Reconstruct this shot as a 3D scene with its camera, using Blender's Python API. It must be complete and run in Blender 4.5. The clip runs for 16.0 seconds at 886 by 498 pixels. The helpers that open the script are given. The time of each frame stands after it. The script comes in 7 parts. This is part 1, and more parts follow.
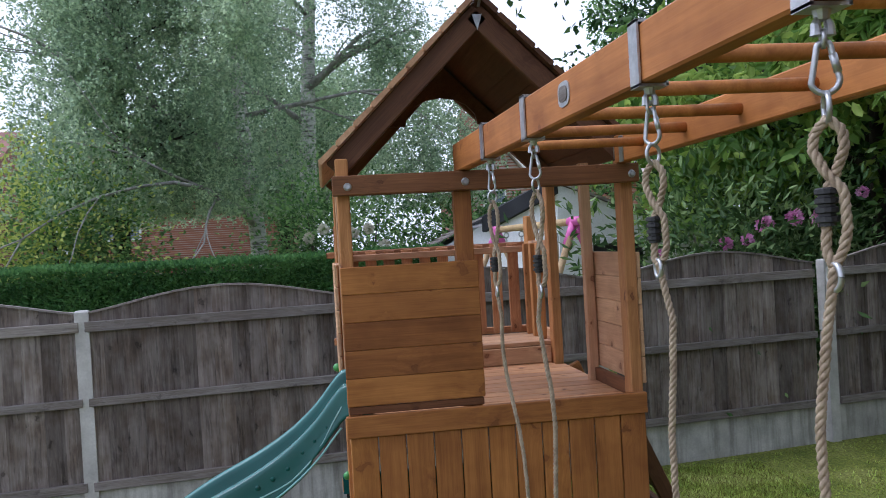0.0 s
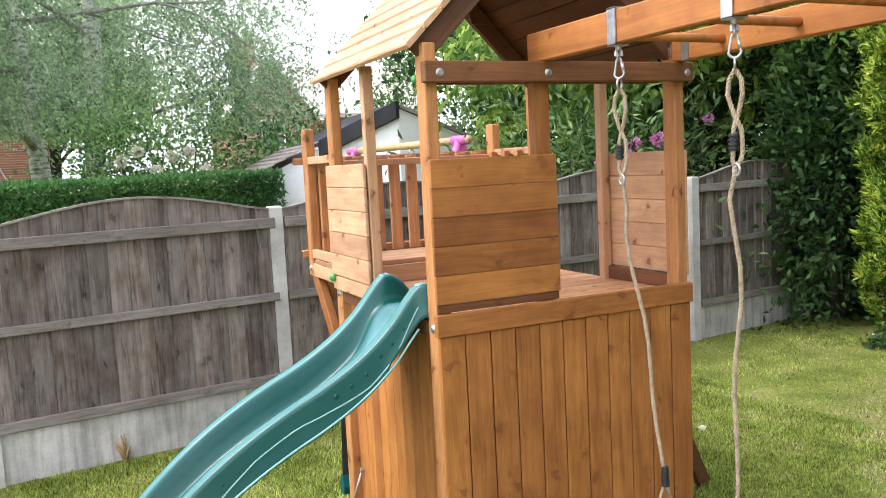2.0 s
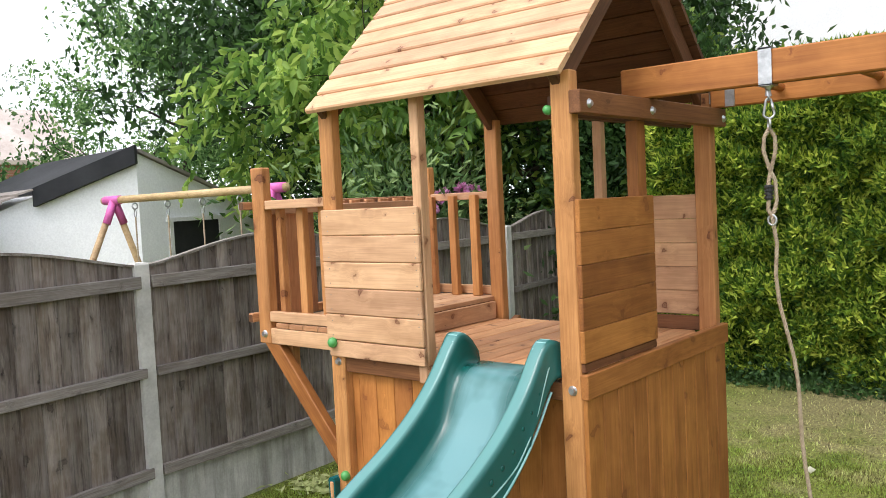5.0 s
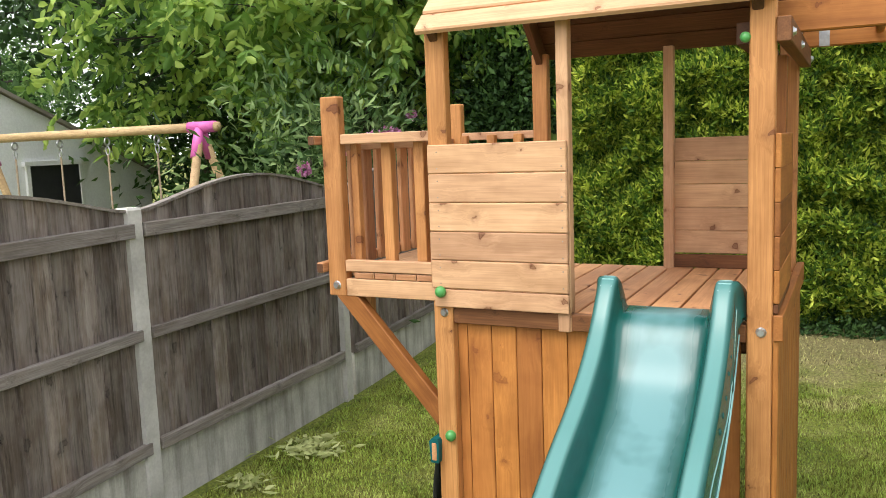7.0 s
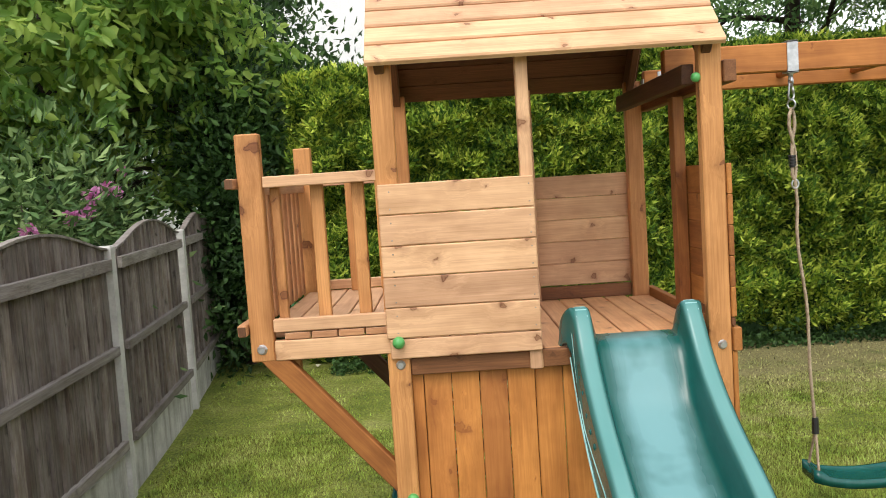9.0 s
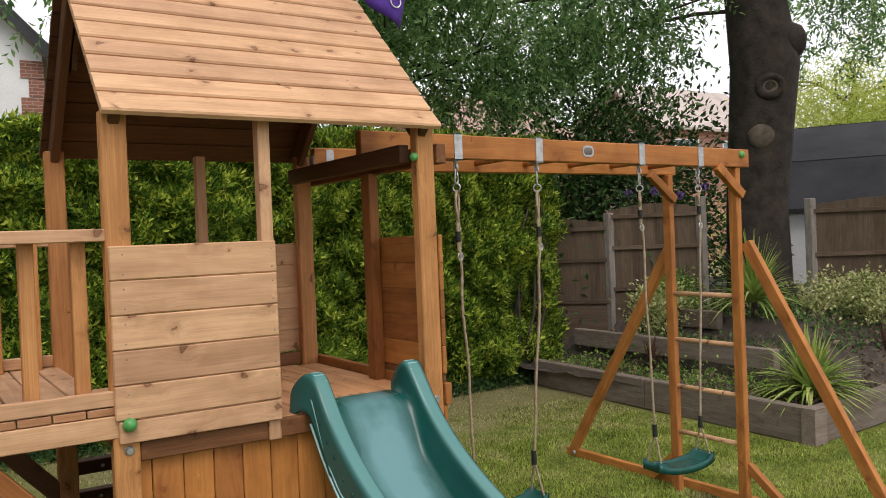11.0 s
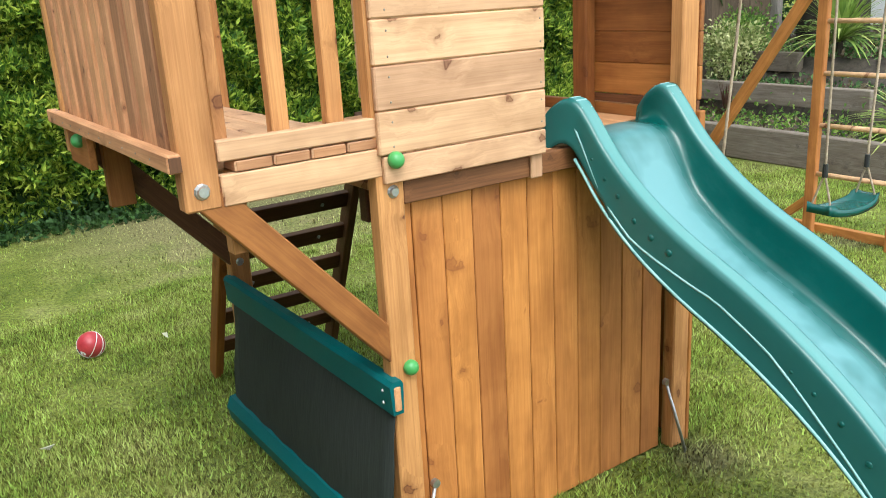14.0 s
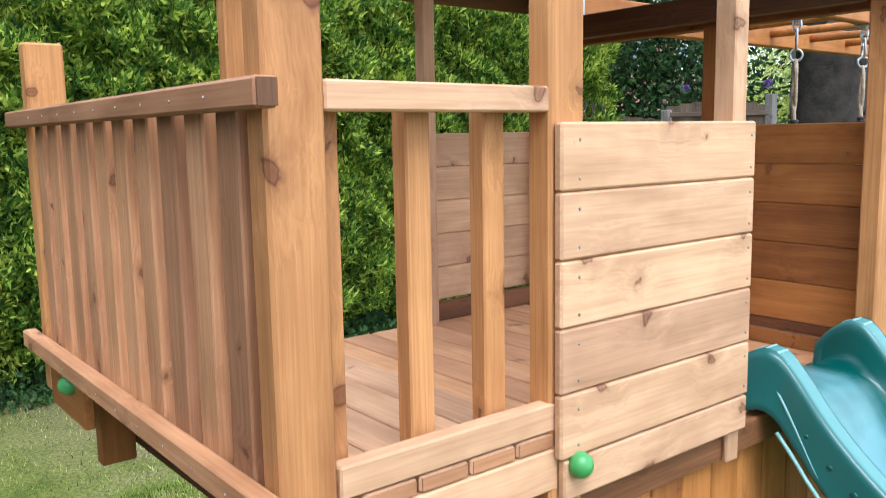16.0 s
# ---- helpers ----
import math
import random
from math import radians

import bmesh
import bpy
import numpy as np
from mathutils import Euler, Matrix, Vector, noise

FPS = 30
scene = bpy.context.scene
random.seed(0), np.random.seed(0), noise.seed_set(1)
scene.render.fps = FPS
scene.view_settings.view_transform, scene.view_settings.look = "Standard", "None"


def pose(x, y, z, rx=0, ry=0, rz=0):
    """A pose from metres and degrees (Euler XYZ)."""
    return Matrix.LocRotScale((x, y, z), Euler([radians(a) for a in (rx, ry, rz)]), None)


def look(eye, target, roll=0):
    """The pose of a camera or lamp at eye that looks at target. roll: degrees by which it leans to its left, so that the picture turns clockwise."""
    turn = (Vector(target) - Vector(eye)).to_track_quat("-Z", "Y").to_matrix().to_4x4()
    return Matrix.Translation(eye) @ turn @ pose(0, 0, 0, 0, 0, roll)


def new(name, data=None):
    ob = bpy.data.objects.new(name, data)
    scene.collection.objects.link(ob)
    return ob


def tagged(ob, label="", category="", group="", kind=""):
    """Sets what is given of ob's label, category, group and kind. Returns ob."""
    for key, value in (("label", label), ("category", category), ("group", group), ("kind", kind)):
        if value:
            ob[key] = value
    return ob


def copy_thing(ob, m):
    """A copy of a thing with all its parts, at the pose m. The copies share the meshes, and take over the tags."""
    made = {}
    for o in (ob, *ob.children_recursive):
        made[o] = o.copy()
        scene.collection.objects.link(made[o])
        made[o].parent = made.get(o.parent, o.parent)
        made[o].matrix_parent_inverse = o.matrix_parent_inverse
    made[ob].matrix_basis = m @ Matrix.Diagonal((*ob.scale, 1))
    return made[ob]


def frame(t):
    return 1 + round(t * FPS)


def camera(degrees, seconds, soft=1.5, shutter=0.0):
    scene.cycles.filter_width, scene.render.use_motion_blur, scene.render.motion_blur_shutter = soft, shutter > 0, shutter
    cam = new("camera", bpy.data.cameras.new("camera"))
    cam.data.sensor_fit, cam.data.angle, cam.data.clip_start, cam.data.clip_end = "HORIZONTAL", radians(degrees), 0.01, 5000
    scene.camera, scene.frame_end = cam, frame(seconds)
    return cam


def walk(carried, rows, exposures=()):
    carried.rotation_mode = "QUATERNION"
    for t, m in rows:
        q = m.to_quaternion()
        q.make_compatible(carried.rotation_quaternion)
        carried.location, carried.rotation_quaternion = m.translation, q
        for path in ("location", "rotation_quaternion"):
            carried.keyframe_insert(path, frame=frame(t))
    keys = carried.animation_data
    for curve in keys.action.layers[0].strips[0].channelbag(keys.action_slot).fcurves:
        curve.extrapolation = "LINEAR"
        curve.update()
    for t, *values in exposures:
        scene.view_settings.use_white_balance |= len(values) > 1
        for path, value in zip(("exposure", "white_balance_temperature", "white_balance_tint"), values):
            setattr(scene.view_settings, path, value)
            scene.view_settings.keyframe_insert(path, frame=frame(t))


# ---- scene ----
cam = camera(56.3, 16.0, soft=0.4, shutter=0.12)
PATH = [
    (0, (3.18, -0.059, 1.856), (1.201, 0.225, 1.84), -3.3),
    (0.5, (3.176, -0.414, 1.831), (1.248, 0.119, 1.808), -1.3),
    (1, (3.112, -0.706, 1.823), (1.221, -0.055, 1.787), -0.5),
    (1.5, (2.907, -0.99, 1.766), (1.042, -0.27, 1.706), -2.4),
    (2, (2.728, -1.236, 1.759), (0.922, -0.401, 1.557), -2.9),
    (2.5, (2.58, -1.541, 1.701), (0.879, -0.569, 1.3), -2.7),
    (3, (2.415, -1.738, 1.687), (0.831, -0.681, 1.074), -2.2),
    (3.5, (2.108, -1.902, 1.64), (0.553, -0.765, 1.104), -2.7),
    (4, (1.881, -2.074, 1.74), (0.397, -0.745, 1.564), -0.8),
    (6.3, (0.576, -2.676, 1.808), (-0.464, -0.98, 1.597), -1.9),
    (6.5, (0.464, -2.737, 1.804), (-0.537, -1.021, 1.571), -1.8),
    (7, (0.189, -2.767, 1.785), (-0.697, -0.991, 1.533), -2.1),
    (7.5, (-0.164, -2.808, 1.77), (-0.823, -0.941, 1.495), -2.9),
    (8, (-0.437, -2.912, 1.774), (-0.906, -0.988, 1.497), -3.1),
    (10.3, (-1.599, -2.785, 1.766), (-0.861, -0.926, 1.766), -2.9),
    (10.5, (-1.64, -2.802, 1.785), (-0.791, -0.991, 1.771), -2.1),
    (11, (-1.765, -2.674, 1.763), (-0.667, -1.002, 1.739), -2.3),
    (11.5, (-1.906, -2.501, 1.733), (-0.695, -0.911, 1.653), -3.8),
    (12, (-2.037, -2.416, 1.704), (-0.744, -0.908, 1.476), -4.0),
    (12.5, (-2.215, -2.27, 1.698), (-0.855, -0.846, 1.349), -4.0),
    (13, (-2.287, -2.155, 1.67), (-0.902, -0.791, 1.199), -2.2),
    (13.5, (-2.269, -1.961, 1.647), (-1.112, -0.41, 1.141), -3.8),
    (14, (-2.238, -1.742, 1.614), (-1.164, -0.161, 1.027), -3.3),
    (14.5, (-2.254, -1.516, 1.575), (-1.136, -0.041, 0.816), -0.9),
    (15, (-2.291, -1.273, 1.619), (-1.11, 0.17, 0.895), 0.7),
    (15.5, (-2.269, -1.114, 1.685), (-1.04, 0.375, 1.165), 0.9),
    (16, (-2.162, -0.891, 1.764), (-0.927, 0.659, 1.493), -1.0),
]
walk(cam, [(t, look(eye, target, roll)) for t, eye, target, roll in PATH],
     exposures=[(0.0, 0.0, 5500, 20), (0.5, 0.62, 5600, 21), (1.5, 1.16, 5700, 20), (2.5, 1.12, 6600, 16), (3.5, 1.24, 6650, 14), (4.0, 1.10, 6050, 15), (6.4, 0.38, 6850, 13), (7.0, 0.70, 6650, 13), (8.0, 0.97, 6550, 11), (10.5, -0.08, 6700, 16), (11.0, -0.08, 6700, 16), (12.0, 0.65, 6500, 12), (12.5, 0.80, 6100, 6), (14.5, 1.00, 5950, 4), (16.0, 0.95, 5500, 11)])

# ---------- light ----------
SUN_ELEV, SUN_AZ = 56, 198     # degrees; azimuth clockwise from +y
world = bpy.data.worlds.new("overcast_sky")
scene.world = world
world.use_nodes = True
wn = world.node_tree.nodes
sky = wn.new("ShaderNodeTexSky")
sky.sky_type, sky.sun_disc = "NISHITA", False
sky.sun_elevation, sky.sun_rotation = radians(SUN_ELEV), radians(SUN_AZ)
sky.air_density, sky.dust_density = 1.0, 4.0
pale = wn.new("ShaderNodeHueSaturation")
pale.inputs["Saturation"].default_value = 0.22
world.node_tree.links.new(sky.outputs[0], pale.inputs["Color"])
veil = wn.new("ShaderNodeMix")          # even cloud layer over the clear sky
veil.data_type = "RGBA"
veil.inputs[0].default_value = 0.72
veil.inputs[7].default_value = (8.6, 8.9, 9.3, 1)
world.node_tree.links.new(pale.outputs[0], veil.inputs[6])
world.node_tree.links.new(veil.outputs[2], wn["Background"].inputs["Color"])
wn["Background"].inputs["Strength"].default_value = 0.165
sun_data = bpy.data.lights.new("sun", "SUN")
sun_data.energy, sun_data.angle, sun_data.color = 1.35, radians(28), (1.0, 0.95, 0.88)
sun = new("sun", sun_data)
az, el = radians(SUN_AZ), radians(SUN_ELEV)
sun.matrix_world = look((0, 0, 30), (-30 * math.sin(az) * math.cos(el), -30 * math.cos(az) * math.cos(el), 30 - 30 * math.sin(el)))

# ---------- materials ----------
def node_mat(name, rough=0.7, metal=0.0):
    m = bpy.data.materials.new(name)
    m.use_nodes = True
    nt = m.node_tree
    b = nt.nodes["Principled BSDF"]
    b.inputs["Roughness"].default_value = rough
    b.inputs["Metallic"].default_value = metal
    return m, nt, b


def nd(nt, kind, **values):
    n = nt.nodes.new(kind)
    for key, value in values.items():
        n.inputs[key].default_value = value
    return n


def ramp(nt, fac, stops):
    r = nt.nodes.new("ShaderNodeValToRGB")
    while len(r.color_ramp.elements) < len(stops):
        r.color_ramp.elements.new(0.5)
    for e, (p, c) in zip(r.color_ramp.elements, stops):
        e.position, e.color = p, (*c, 1)
    nt.links.new(fac, r.inputs[0])
    return r.outputs[0]


def mix(nt, kind, fac, a, b):
    m = nt.nodes.new("ShaderNodeMix")
    m.data_type, m.blend_type = "RGBA", kind
    for sock, v in ((m.inputs[0], fac), (m.inputs[6], a), (m.inputs[7], b)):
        if isinstance(v, bpy.types.NodeSocket):
            nt.links.new(v, sock)
        else:
            sock.default_value = v if not isinstance(v, tuple) else (*v, 1)[:4]
    return m.outputs[2]


def coords(nt, scale, shift=True):
    """Object coordinates, moved by a random amount for each object, then scaled."""
    tc = nt.nodes.new("ShaderNodeTexCoord")
    out = tc.outputs["Object"]
    if shift:
        info = nt.nodes.new("ShaderNodeObjectInfo")
        mul = nt.nodes.new("ShaderNodeVectorMath")
        mul.operation = "MULTIPLY_ADD"
        nt.links.new(info.outputs["Random"], mul.inputs[0])
        mul.inputs[1].default_value = (31.0, 17.0, 23.0)
        nt.links.new(out, mul.inputs[2])
        out = mul.outputs[0]
    mp = nd(nt, "ShaderNodeMapping", Scale=scale)
    nt.links.new(out, mp.inputs[0])
    return mp.outputs[0]


def noise_tex(nt, vec, scale, detail=4.0, rough=0.55, distort=0.0):
    n = nd(nt, "ShaderNodeTexNoise", Scale=scale, Detail=detail, Roughness=rough, Distortion=distort)
    nt.links.new(vec, n.inputs["Vector"])
    return n.outputs["Fac"]


def nd_math(nt, op, a, b, c=None):
    n = nt.nodes.new("ShaderNodeMath")
    n.operation = op
    for i, v in enumerate((a, b, c)):
        if v is None:
            continue
        if isinstance(v, bpy.types.NodeSocket):
            nt.links.new(v, n.inputs[i])
        else:
            n.inputs[i].default_value = v
    return n.outputs[0]


def bump(nt, b, height, strength, distance):
    n = nd(nt, "ShaderNodeBump", Strength=strength, Distance=distance)
    nt.links.new(height, n.inputs["Height"])
    nt.links.new(n.outputs[0], b.inputs["Normal"])


def vary(nt, color, source, low, high, sat=1.0, hue=0.0):
    """Value (and a little hue) varied by a 0-1 source."""
    h = nt.nodes.new("ShaderNodeHueSaturation")
    h.inputs["Saturation"].default_value = sat
    r = nd(nt, "ShaderNodeMapRange")
    r.inputs[3].default_value, r.inputs[4].default_value = low, high
    nt.links.new(source, r.inputs[0])
    nt.links.new(r.outputs[0], h.inputs["Value"])
    if hue:
        r2 = nd(nt, "ShaderNodeMapRange")
        r2.inputs[3].default_value, r2.inputs[4].default_value = 0.5 - hue, 0.5 + hue
        nt.links.new(source, r2.inputs[0])
        nt.links.new(r2.outputs[0], h.inputs["Hue"])
    nt.links.new(color, h.inputs["Color"])
    return h.outputs[0]


def wood(name, dark, light, knot, rough=0.62, knots=1.0, spread=(0.82, 1.15), grain=1.0, streak=0.0, line=0.65, band=0.62, per=(6.5, 9.5), smudge=0.32, stain=0.0):
    """Sawn softwood: grain runs along the local x axis of each timber and bends round the knots."""
    m, nt, b = node_mat(name, rough)
    base = coords(nt, (1, 1, 1))
    sep = nt.nodes.new("ShaderNodeSeparateXYZ")
    nt.links.new(base, sep.inputs[0])
    flat = nt.nodes.new("ShaderNodeCombineXYZ")
    wander = noise_tex(nt, base, 14.0, 3.0)
    nt.links.new(nd_math(nt, "MULTIPLY", sep.outputs[0], per[0]), flat.inputs[0])
    lift = nd_math(nt, "MULTIPLY_ADD", sep.outputs[2], 0.8, sep.outputs[1])
    nt.links.new(nd_math(nt, "MULTIPLY_ADD", wander, 0.9, nd_math(nt, "MULTIPLY", lift, per[1])), flat.inputs[1])
    vor = nd(nt, "ShaderNodeTexVoronoi", Scale=1.0, Randomness=1.0)
    vor.voronoi_dimensions = "2D"
    nt.links.new(flat.outputs[0], vor.inputs["Vector"])
    sizes = nt.nodes.new("ShaderNodeSeparateColor")
    nt.links.new(vor.outputs["Color"], sizes.inputs[0])
    size = nd_math(nt, "MAXIMUM", nd_math(nt, "MULTIPLY_ADD", sizes.outputs[0], 1.9, -0.82), 0.02)
    grown = nd_math(nt, "DIVIDE", vor.outputs["Distance"], size)
    swell = ramp(nt, grown, [(0.0, (1, 1, 1)), (0.16, (0.55, 0.55, 0.55)), (0.62, (0, 0, 0))])
    bent = nt.nodes.new("ShaderNodeCombineXYZ")
    nt.links.new(sep.outputs[0], bent.inputs[0])
    nt.links.new(nd_math(nt, "MULTIPLY_ADD", swell, 0.022, sep.outputs[1]), bent.inputs[1])
    nt.links.new(nd_math(nt, "MULTIPLY_ADD", swell, 0.022, sep.outputs[2]), bent.inputs[2])

    def stretched(scale):
        mp = nd(nt, "ShaderNodeMapping", Scale=scale)
        nt.links.new(bent.outputs[0], mp.inputs[0])
        return mp.outputs[0]
    fine = noise_tex(nt, stretched((1.3, 30.0, 30.0)), 3.0 * grain, 6.0, 0.6, 0.9)
    wide = noise_tex(nt, stretched((0.9, 7.0, 7.0)), 2.0, 3.0, 0.5, 1.2)
    c = ramp(nt, fine, [(0.15, dark), (0.75, light)])
    lines = noise_tex(nt, stretched((2.0, 110.0, 110.0)), 2.0, 3.0, 0.6, 0.4)
    c = mix(nt, "MULTIPLY", line, c, ramp(nt, lines, [(0.35, (0.66, 0.60, 0.55)), (0.60, (1.05, 1.05, 1.05))]))
    c = mix(nt, "MULTIPLY", band, c, ramp(nt, wide, [(0.3, (0.62, 0.56, 0.50)), (0.6, (1, 1, 1))]))
    blot = noise_tex(nt, base, 5.0, 3.0, 0.6)
    c = mix(nt, "MULTIPLY", min(smudge, 1.0), c, ramp(nt, blot, [(0.35, (0.70, 0.64, 0.58)), (0.58, (1, 1, 1))]))
    spot = ramp(nt, grown, [(0.0, (0.86, 0.86, 0.86)), (0.05, (0.72, 0.72, 0.72)), (0.08, (1, 1, 1)), (0.10, (0.46, 0.46, 0.46)), (0.16, (0.22, 0.22, 0.22)), (0.34, (0, 0, 0))])
    c = mix(nt, "MIX", nd_math(nt, "MULTIPLY", spot, knots), c, knot)
    if streak:
        run = noise_tex(nt, coords(nt, (0.35, 16.0, 16.0)), 2.4, 3.0, 0.6)
        c = mix(nt, "MIX", ramp(nt, run, [(0.54, (0, 0, 0)), (0.70, (streak, streak, streak))]), c, (0.42, 0.40, 0.36))
        scrape = noise_tex(nt, coords(nt, (14.0, 45.0, 45.0)), 1.0, 4.0, 0.7)
        c = mix(nt, "MIX", ramp(nt, scrape, [(0.68, (0, 0, 0)), (0.74, (0.5, 0.5, 0.5))]), c, (0.45, 0.43, 0.40))
    if stain:
        damp = noise_tex(nt, coords(nt, (1.5, 6.5, 6.5)), 1.6, 5.0, 0.68, 0.8)
        c = mix(nt, "MULTIPLY", stain, c, ramp(nt, damp, [(0.34, (0.46, 0.44, 0.43)), (0.50, (0.88, 0.87, 0.86)), (0.66, (1.10, 1.10, 1.10))]))
        scab = noise_tex(nt, coords(nt, (2.4, 26.0, 26.0)), 1.3, 4.0, 0.72)
        c = mix(nt, "MULTIPLY", stain, c, ramp(nt, scab, [(0.34, (0.24, 0.22, 0.21)), (0.47, (1, 1, 1))]))
    info = nt.nodes.new("ShaderNodeObjectInfo")
    c = vary(nt, c, info.outputs["Random"], spread[0], spread[1], 1.0, 0.003)
    nt.links.new(c, b.inputs["Base Color"])
    b.inputs["Specular IOR Level"].default_value = 0.35
    bump(nt, b, fine, 0.14, 0.002)
    return m


def mottled(name, a, c, scale, rough=0.85, fine=60.0, depth=0.003, metal=0.0, shift=True):
    """Plain material in two tones with grain and fine relief."""
    m, nt, b = node_mat(name, rough, metal)
    v = coords(nt, (1, 1, 1), shift)
    n1 = noise_tex(nt, v, scale, 5.0, 0.6)
    n2 = noise_tex(nt, v, fine, 4.0, 0.6)
    col = ramp(nt, n1, [(0.32, a), (0.68, c)])
    col = mix(nt, "MULTIPLY", 0.35, col, ramp(nt, n2, [(0.3, (0.6, 0.6, 0.6)), (0.7, (1, 1, 1))]))
    nt.links.new(col, b.inputs["Base Color"])
    bump(nt, b, n2, 0.4, depth)
    return m


def foliage(name, tones, patch=1.2, rough=0.55, through_light=0.35):
    """Leaves: tone by leaf and by patch of the crown; some light passes through."""
    m, nt, b = node_mat(name, rough)
    geo = nt.nodes.new("ShaderNodeNewGeometry")
    tc = nt.nodes.new("ShaderNodeTexCoord")
    n = noise_tex(nt, tc.outputs["Object"], patch, 3.0, 0.6)
    add = nt.nodes.new("ShaderNodeMath")
    add.operation = "MULTIPLY_ADD"
    nt.links.new(geo.outputs["Random Per Island"], add.inputs[0])
    add.inputs[1].default_value = 0.55
    sub = nt.nodes.new("ShaderNodeMath")
    sub.operation = "SUBTRACT"
    nt.links.new(n, sub.inputs[0])
    sub.inputs[1].default_value = 0.22
    nt.links.new(sub.outputs[0], add.inputs[2])
    steps = len(tones) - 1
    col = ramp(nt, add.outputs[0], [(0.15 + 0.7 * i / steps, c) for i, c in enumerate(tones)])
    nt.links.new(col, b.inputs["Base Color"])
    b.inputs["Specular IOR Level"].default_value = 0.18
    tr = nt.nodes.new("ShaderNodeBsdfTranslucent")
    nt.links.new(col, tr.inputs[0])
    ms = nt.nodes.new("ShaderNodeMixShader")
    ms.inputs[0].default_value = through_light
    nt.links.new(b.outputs[0], ms.inputs[1])
    nt.links.new(tr.outputs[0], ms.inputs[2])
    nt.links.new(ms.outputs[0], nt.nodes["Material Output"].inputs[0])
    return m


PINE = wood("pale_treated_pine", (0.545, 0.312, 0.168), (0.68, 0.420, 0.245), (0.150, 0.055, 0.022), spread=(0.88, 1.10), line=0.32, band=0.50, smudge=0.48)
POSTPINE = wood("golden_pine", (0.425, 0.182, 0.058), (0.61, 0.298, 0.110), (0.12, 0.036, 0.012), spread=(0.88, 1.1), per=(5.0, 8.0), line=0.42, smudge=0.45)
CLADPINE = wood("golden_stained_pine", (0.45, 0.165, 0.037), (0.60, 0.250, 0.066), (0.200, 0.060, 0.016), spread=(0.80, 1.14), smudge=0.7, knots=0.8, line=0.22, band=0.75, per=(4.2, 6.5))
# Orange stain, toned down below the golden pine to carry swing-side shade.
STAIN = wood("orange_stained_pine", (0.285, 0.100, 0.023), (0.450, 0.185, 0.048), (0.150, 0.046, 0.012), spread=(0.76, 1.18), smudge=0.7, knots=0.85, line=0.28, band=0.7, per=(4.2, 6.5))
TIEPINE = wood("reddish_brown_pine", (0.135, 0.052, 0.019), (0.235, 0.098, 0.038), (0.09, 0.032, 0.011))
DECKPINE = wood("orange_deck_pine", (0.56, 0.275, 0.125), (0.70, 0.375, 0.19), (0.16, 0.055, 0.02), spread=(0.86, 1.10), line=0.32, band=0.50, smudge=0.48)
# Dark brown timber; on the roof its depth also paints the underside's shade.
DARKPINE = wood("dark_brown_pine", (0.080, 0.033, 0.015), (0.15, 0.065, 0.029), (0.07, 0.026, 0.010))
ENDPINE = wood("reddish_brown_pine", (0.38, 0.165, 0.072), (0.63, 0.330, 0.162), (0.12, 0.042, 0.016), spread=(0.66, 1.28), line=0.4, smudge=0.5)
FENCEWOOD = wood("weathered_fence_wood", (0.165, 0.143, 0.131), (0.355, 0.313, 0.288), (0.03, 0.024, 0.02), 0.9, 0.8, (0.62, 1.24), 0.6, 0.26, 0.30, 0.55, (3.0, 7.0), 1.3, 0.62)
FENCERAIL = wood("weathered_rail_wood", (0.19, 0.175, 0.163), (0.345, 0.318, 0.298), (0.06, 0.05, 0.045), 0.9, 0.5, (0.82, 1.2), stain=0.35)
SLEEPER = wood("weathered_sleeper_wood", (0.140, 0.114, 0.094), (0.285, 0.236, 0.200), (0.05, 0.04, 0.035), 0.9, 0.4)
CEDARFENCE = wood("brown_fence_wood", (0.082, 0.058, 0.040), (0.155, 0.112, 0.080), (0.06, 0.04, 0.03), 0.9, 0.4, (0.8, 1.2))
POLEWOOD = wood("round_pole_wood", (0.40, 0.27, 0.13), (0.62, 0.46, 0.26), (0.25, 0.14, 0.06))
CONCRETE = mottled("grey_concrete", (0.40, 0.39, 0.36), (0.66, 0.65, 0.615), 4.0, 0.9, 70, 0.003)
RENDER = mottled("white_render", (0.82, 0.83, 0.84), (0.90, 0.91, 0.92), 1.5, 0.85, 40, 0.003)
SOIL = mottled("dry_soil", (0.030, 0.023, 0.018), (0.105, 0.083, 0.064), 9.0, 0.95, 40, 0.02, 0, False)
BARK = mottled("dark_bark", (0.012, 0.009, 0.007), (0.054, 0.041, 0.030), 6.0, 0.95, 25, 0.03)
TWIG = mottled("brown_twig", (0.035, 0.028, 0.02), (0.09, 0.07, 0.05), 6.0, 0.95, 40, 0.004)
PALETILE = mottled("pale_brown_roof_tile", (0.40, 0.34, 0.30), (0.56, 0.49, 0.44), 1.2, 0.85, 14, 0.03)
ROSETILE = mottled("faded_red_roof_tile", (0.33, 0.20, 0.16), (0.46, 0.31, 0.26), 1.2, 0.85, 14, 0.03)
SLATE = mottled("grey_roof_tile", (0.20, 0.17, 0.15), (0.34, 0.30, 0.27), 2.0, 0.8, 30, 0.01)
REDTILE = mottled("red_roof_tile", (0.18, 0.085, 0.065), (0.32, 0.16, 0.12), 2.0, 0.8, 30, 0.01)
FELT = mottled("black_roof_felt", (0.013, 0.014, 0.017), (0.034, 0.036, 0.041), 1.5, 0.9, 80, 0.003)
DARK = mottled("dark_opening", (0.012, 0.013, 0.015), (0.03, 0.03, 0.033), 3.0, 0.6, 20, 0.001)
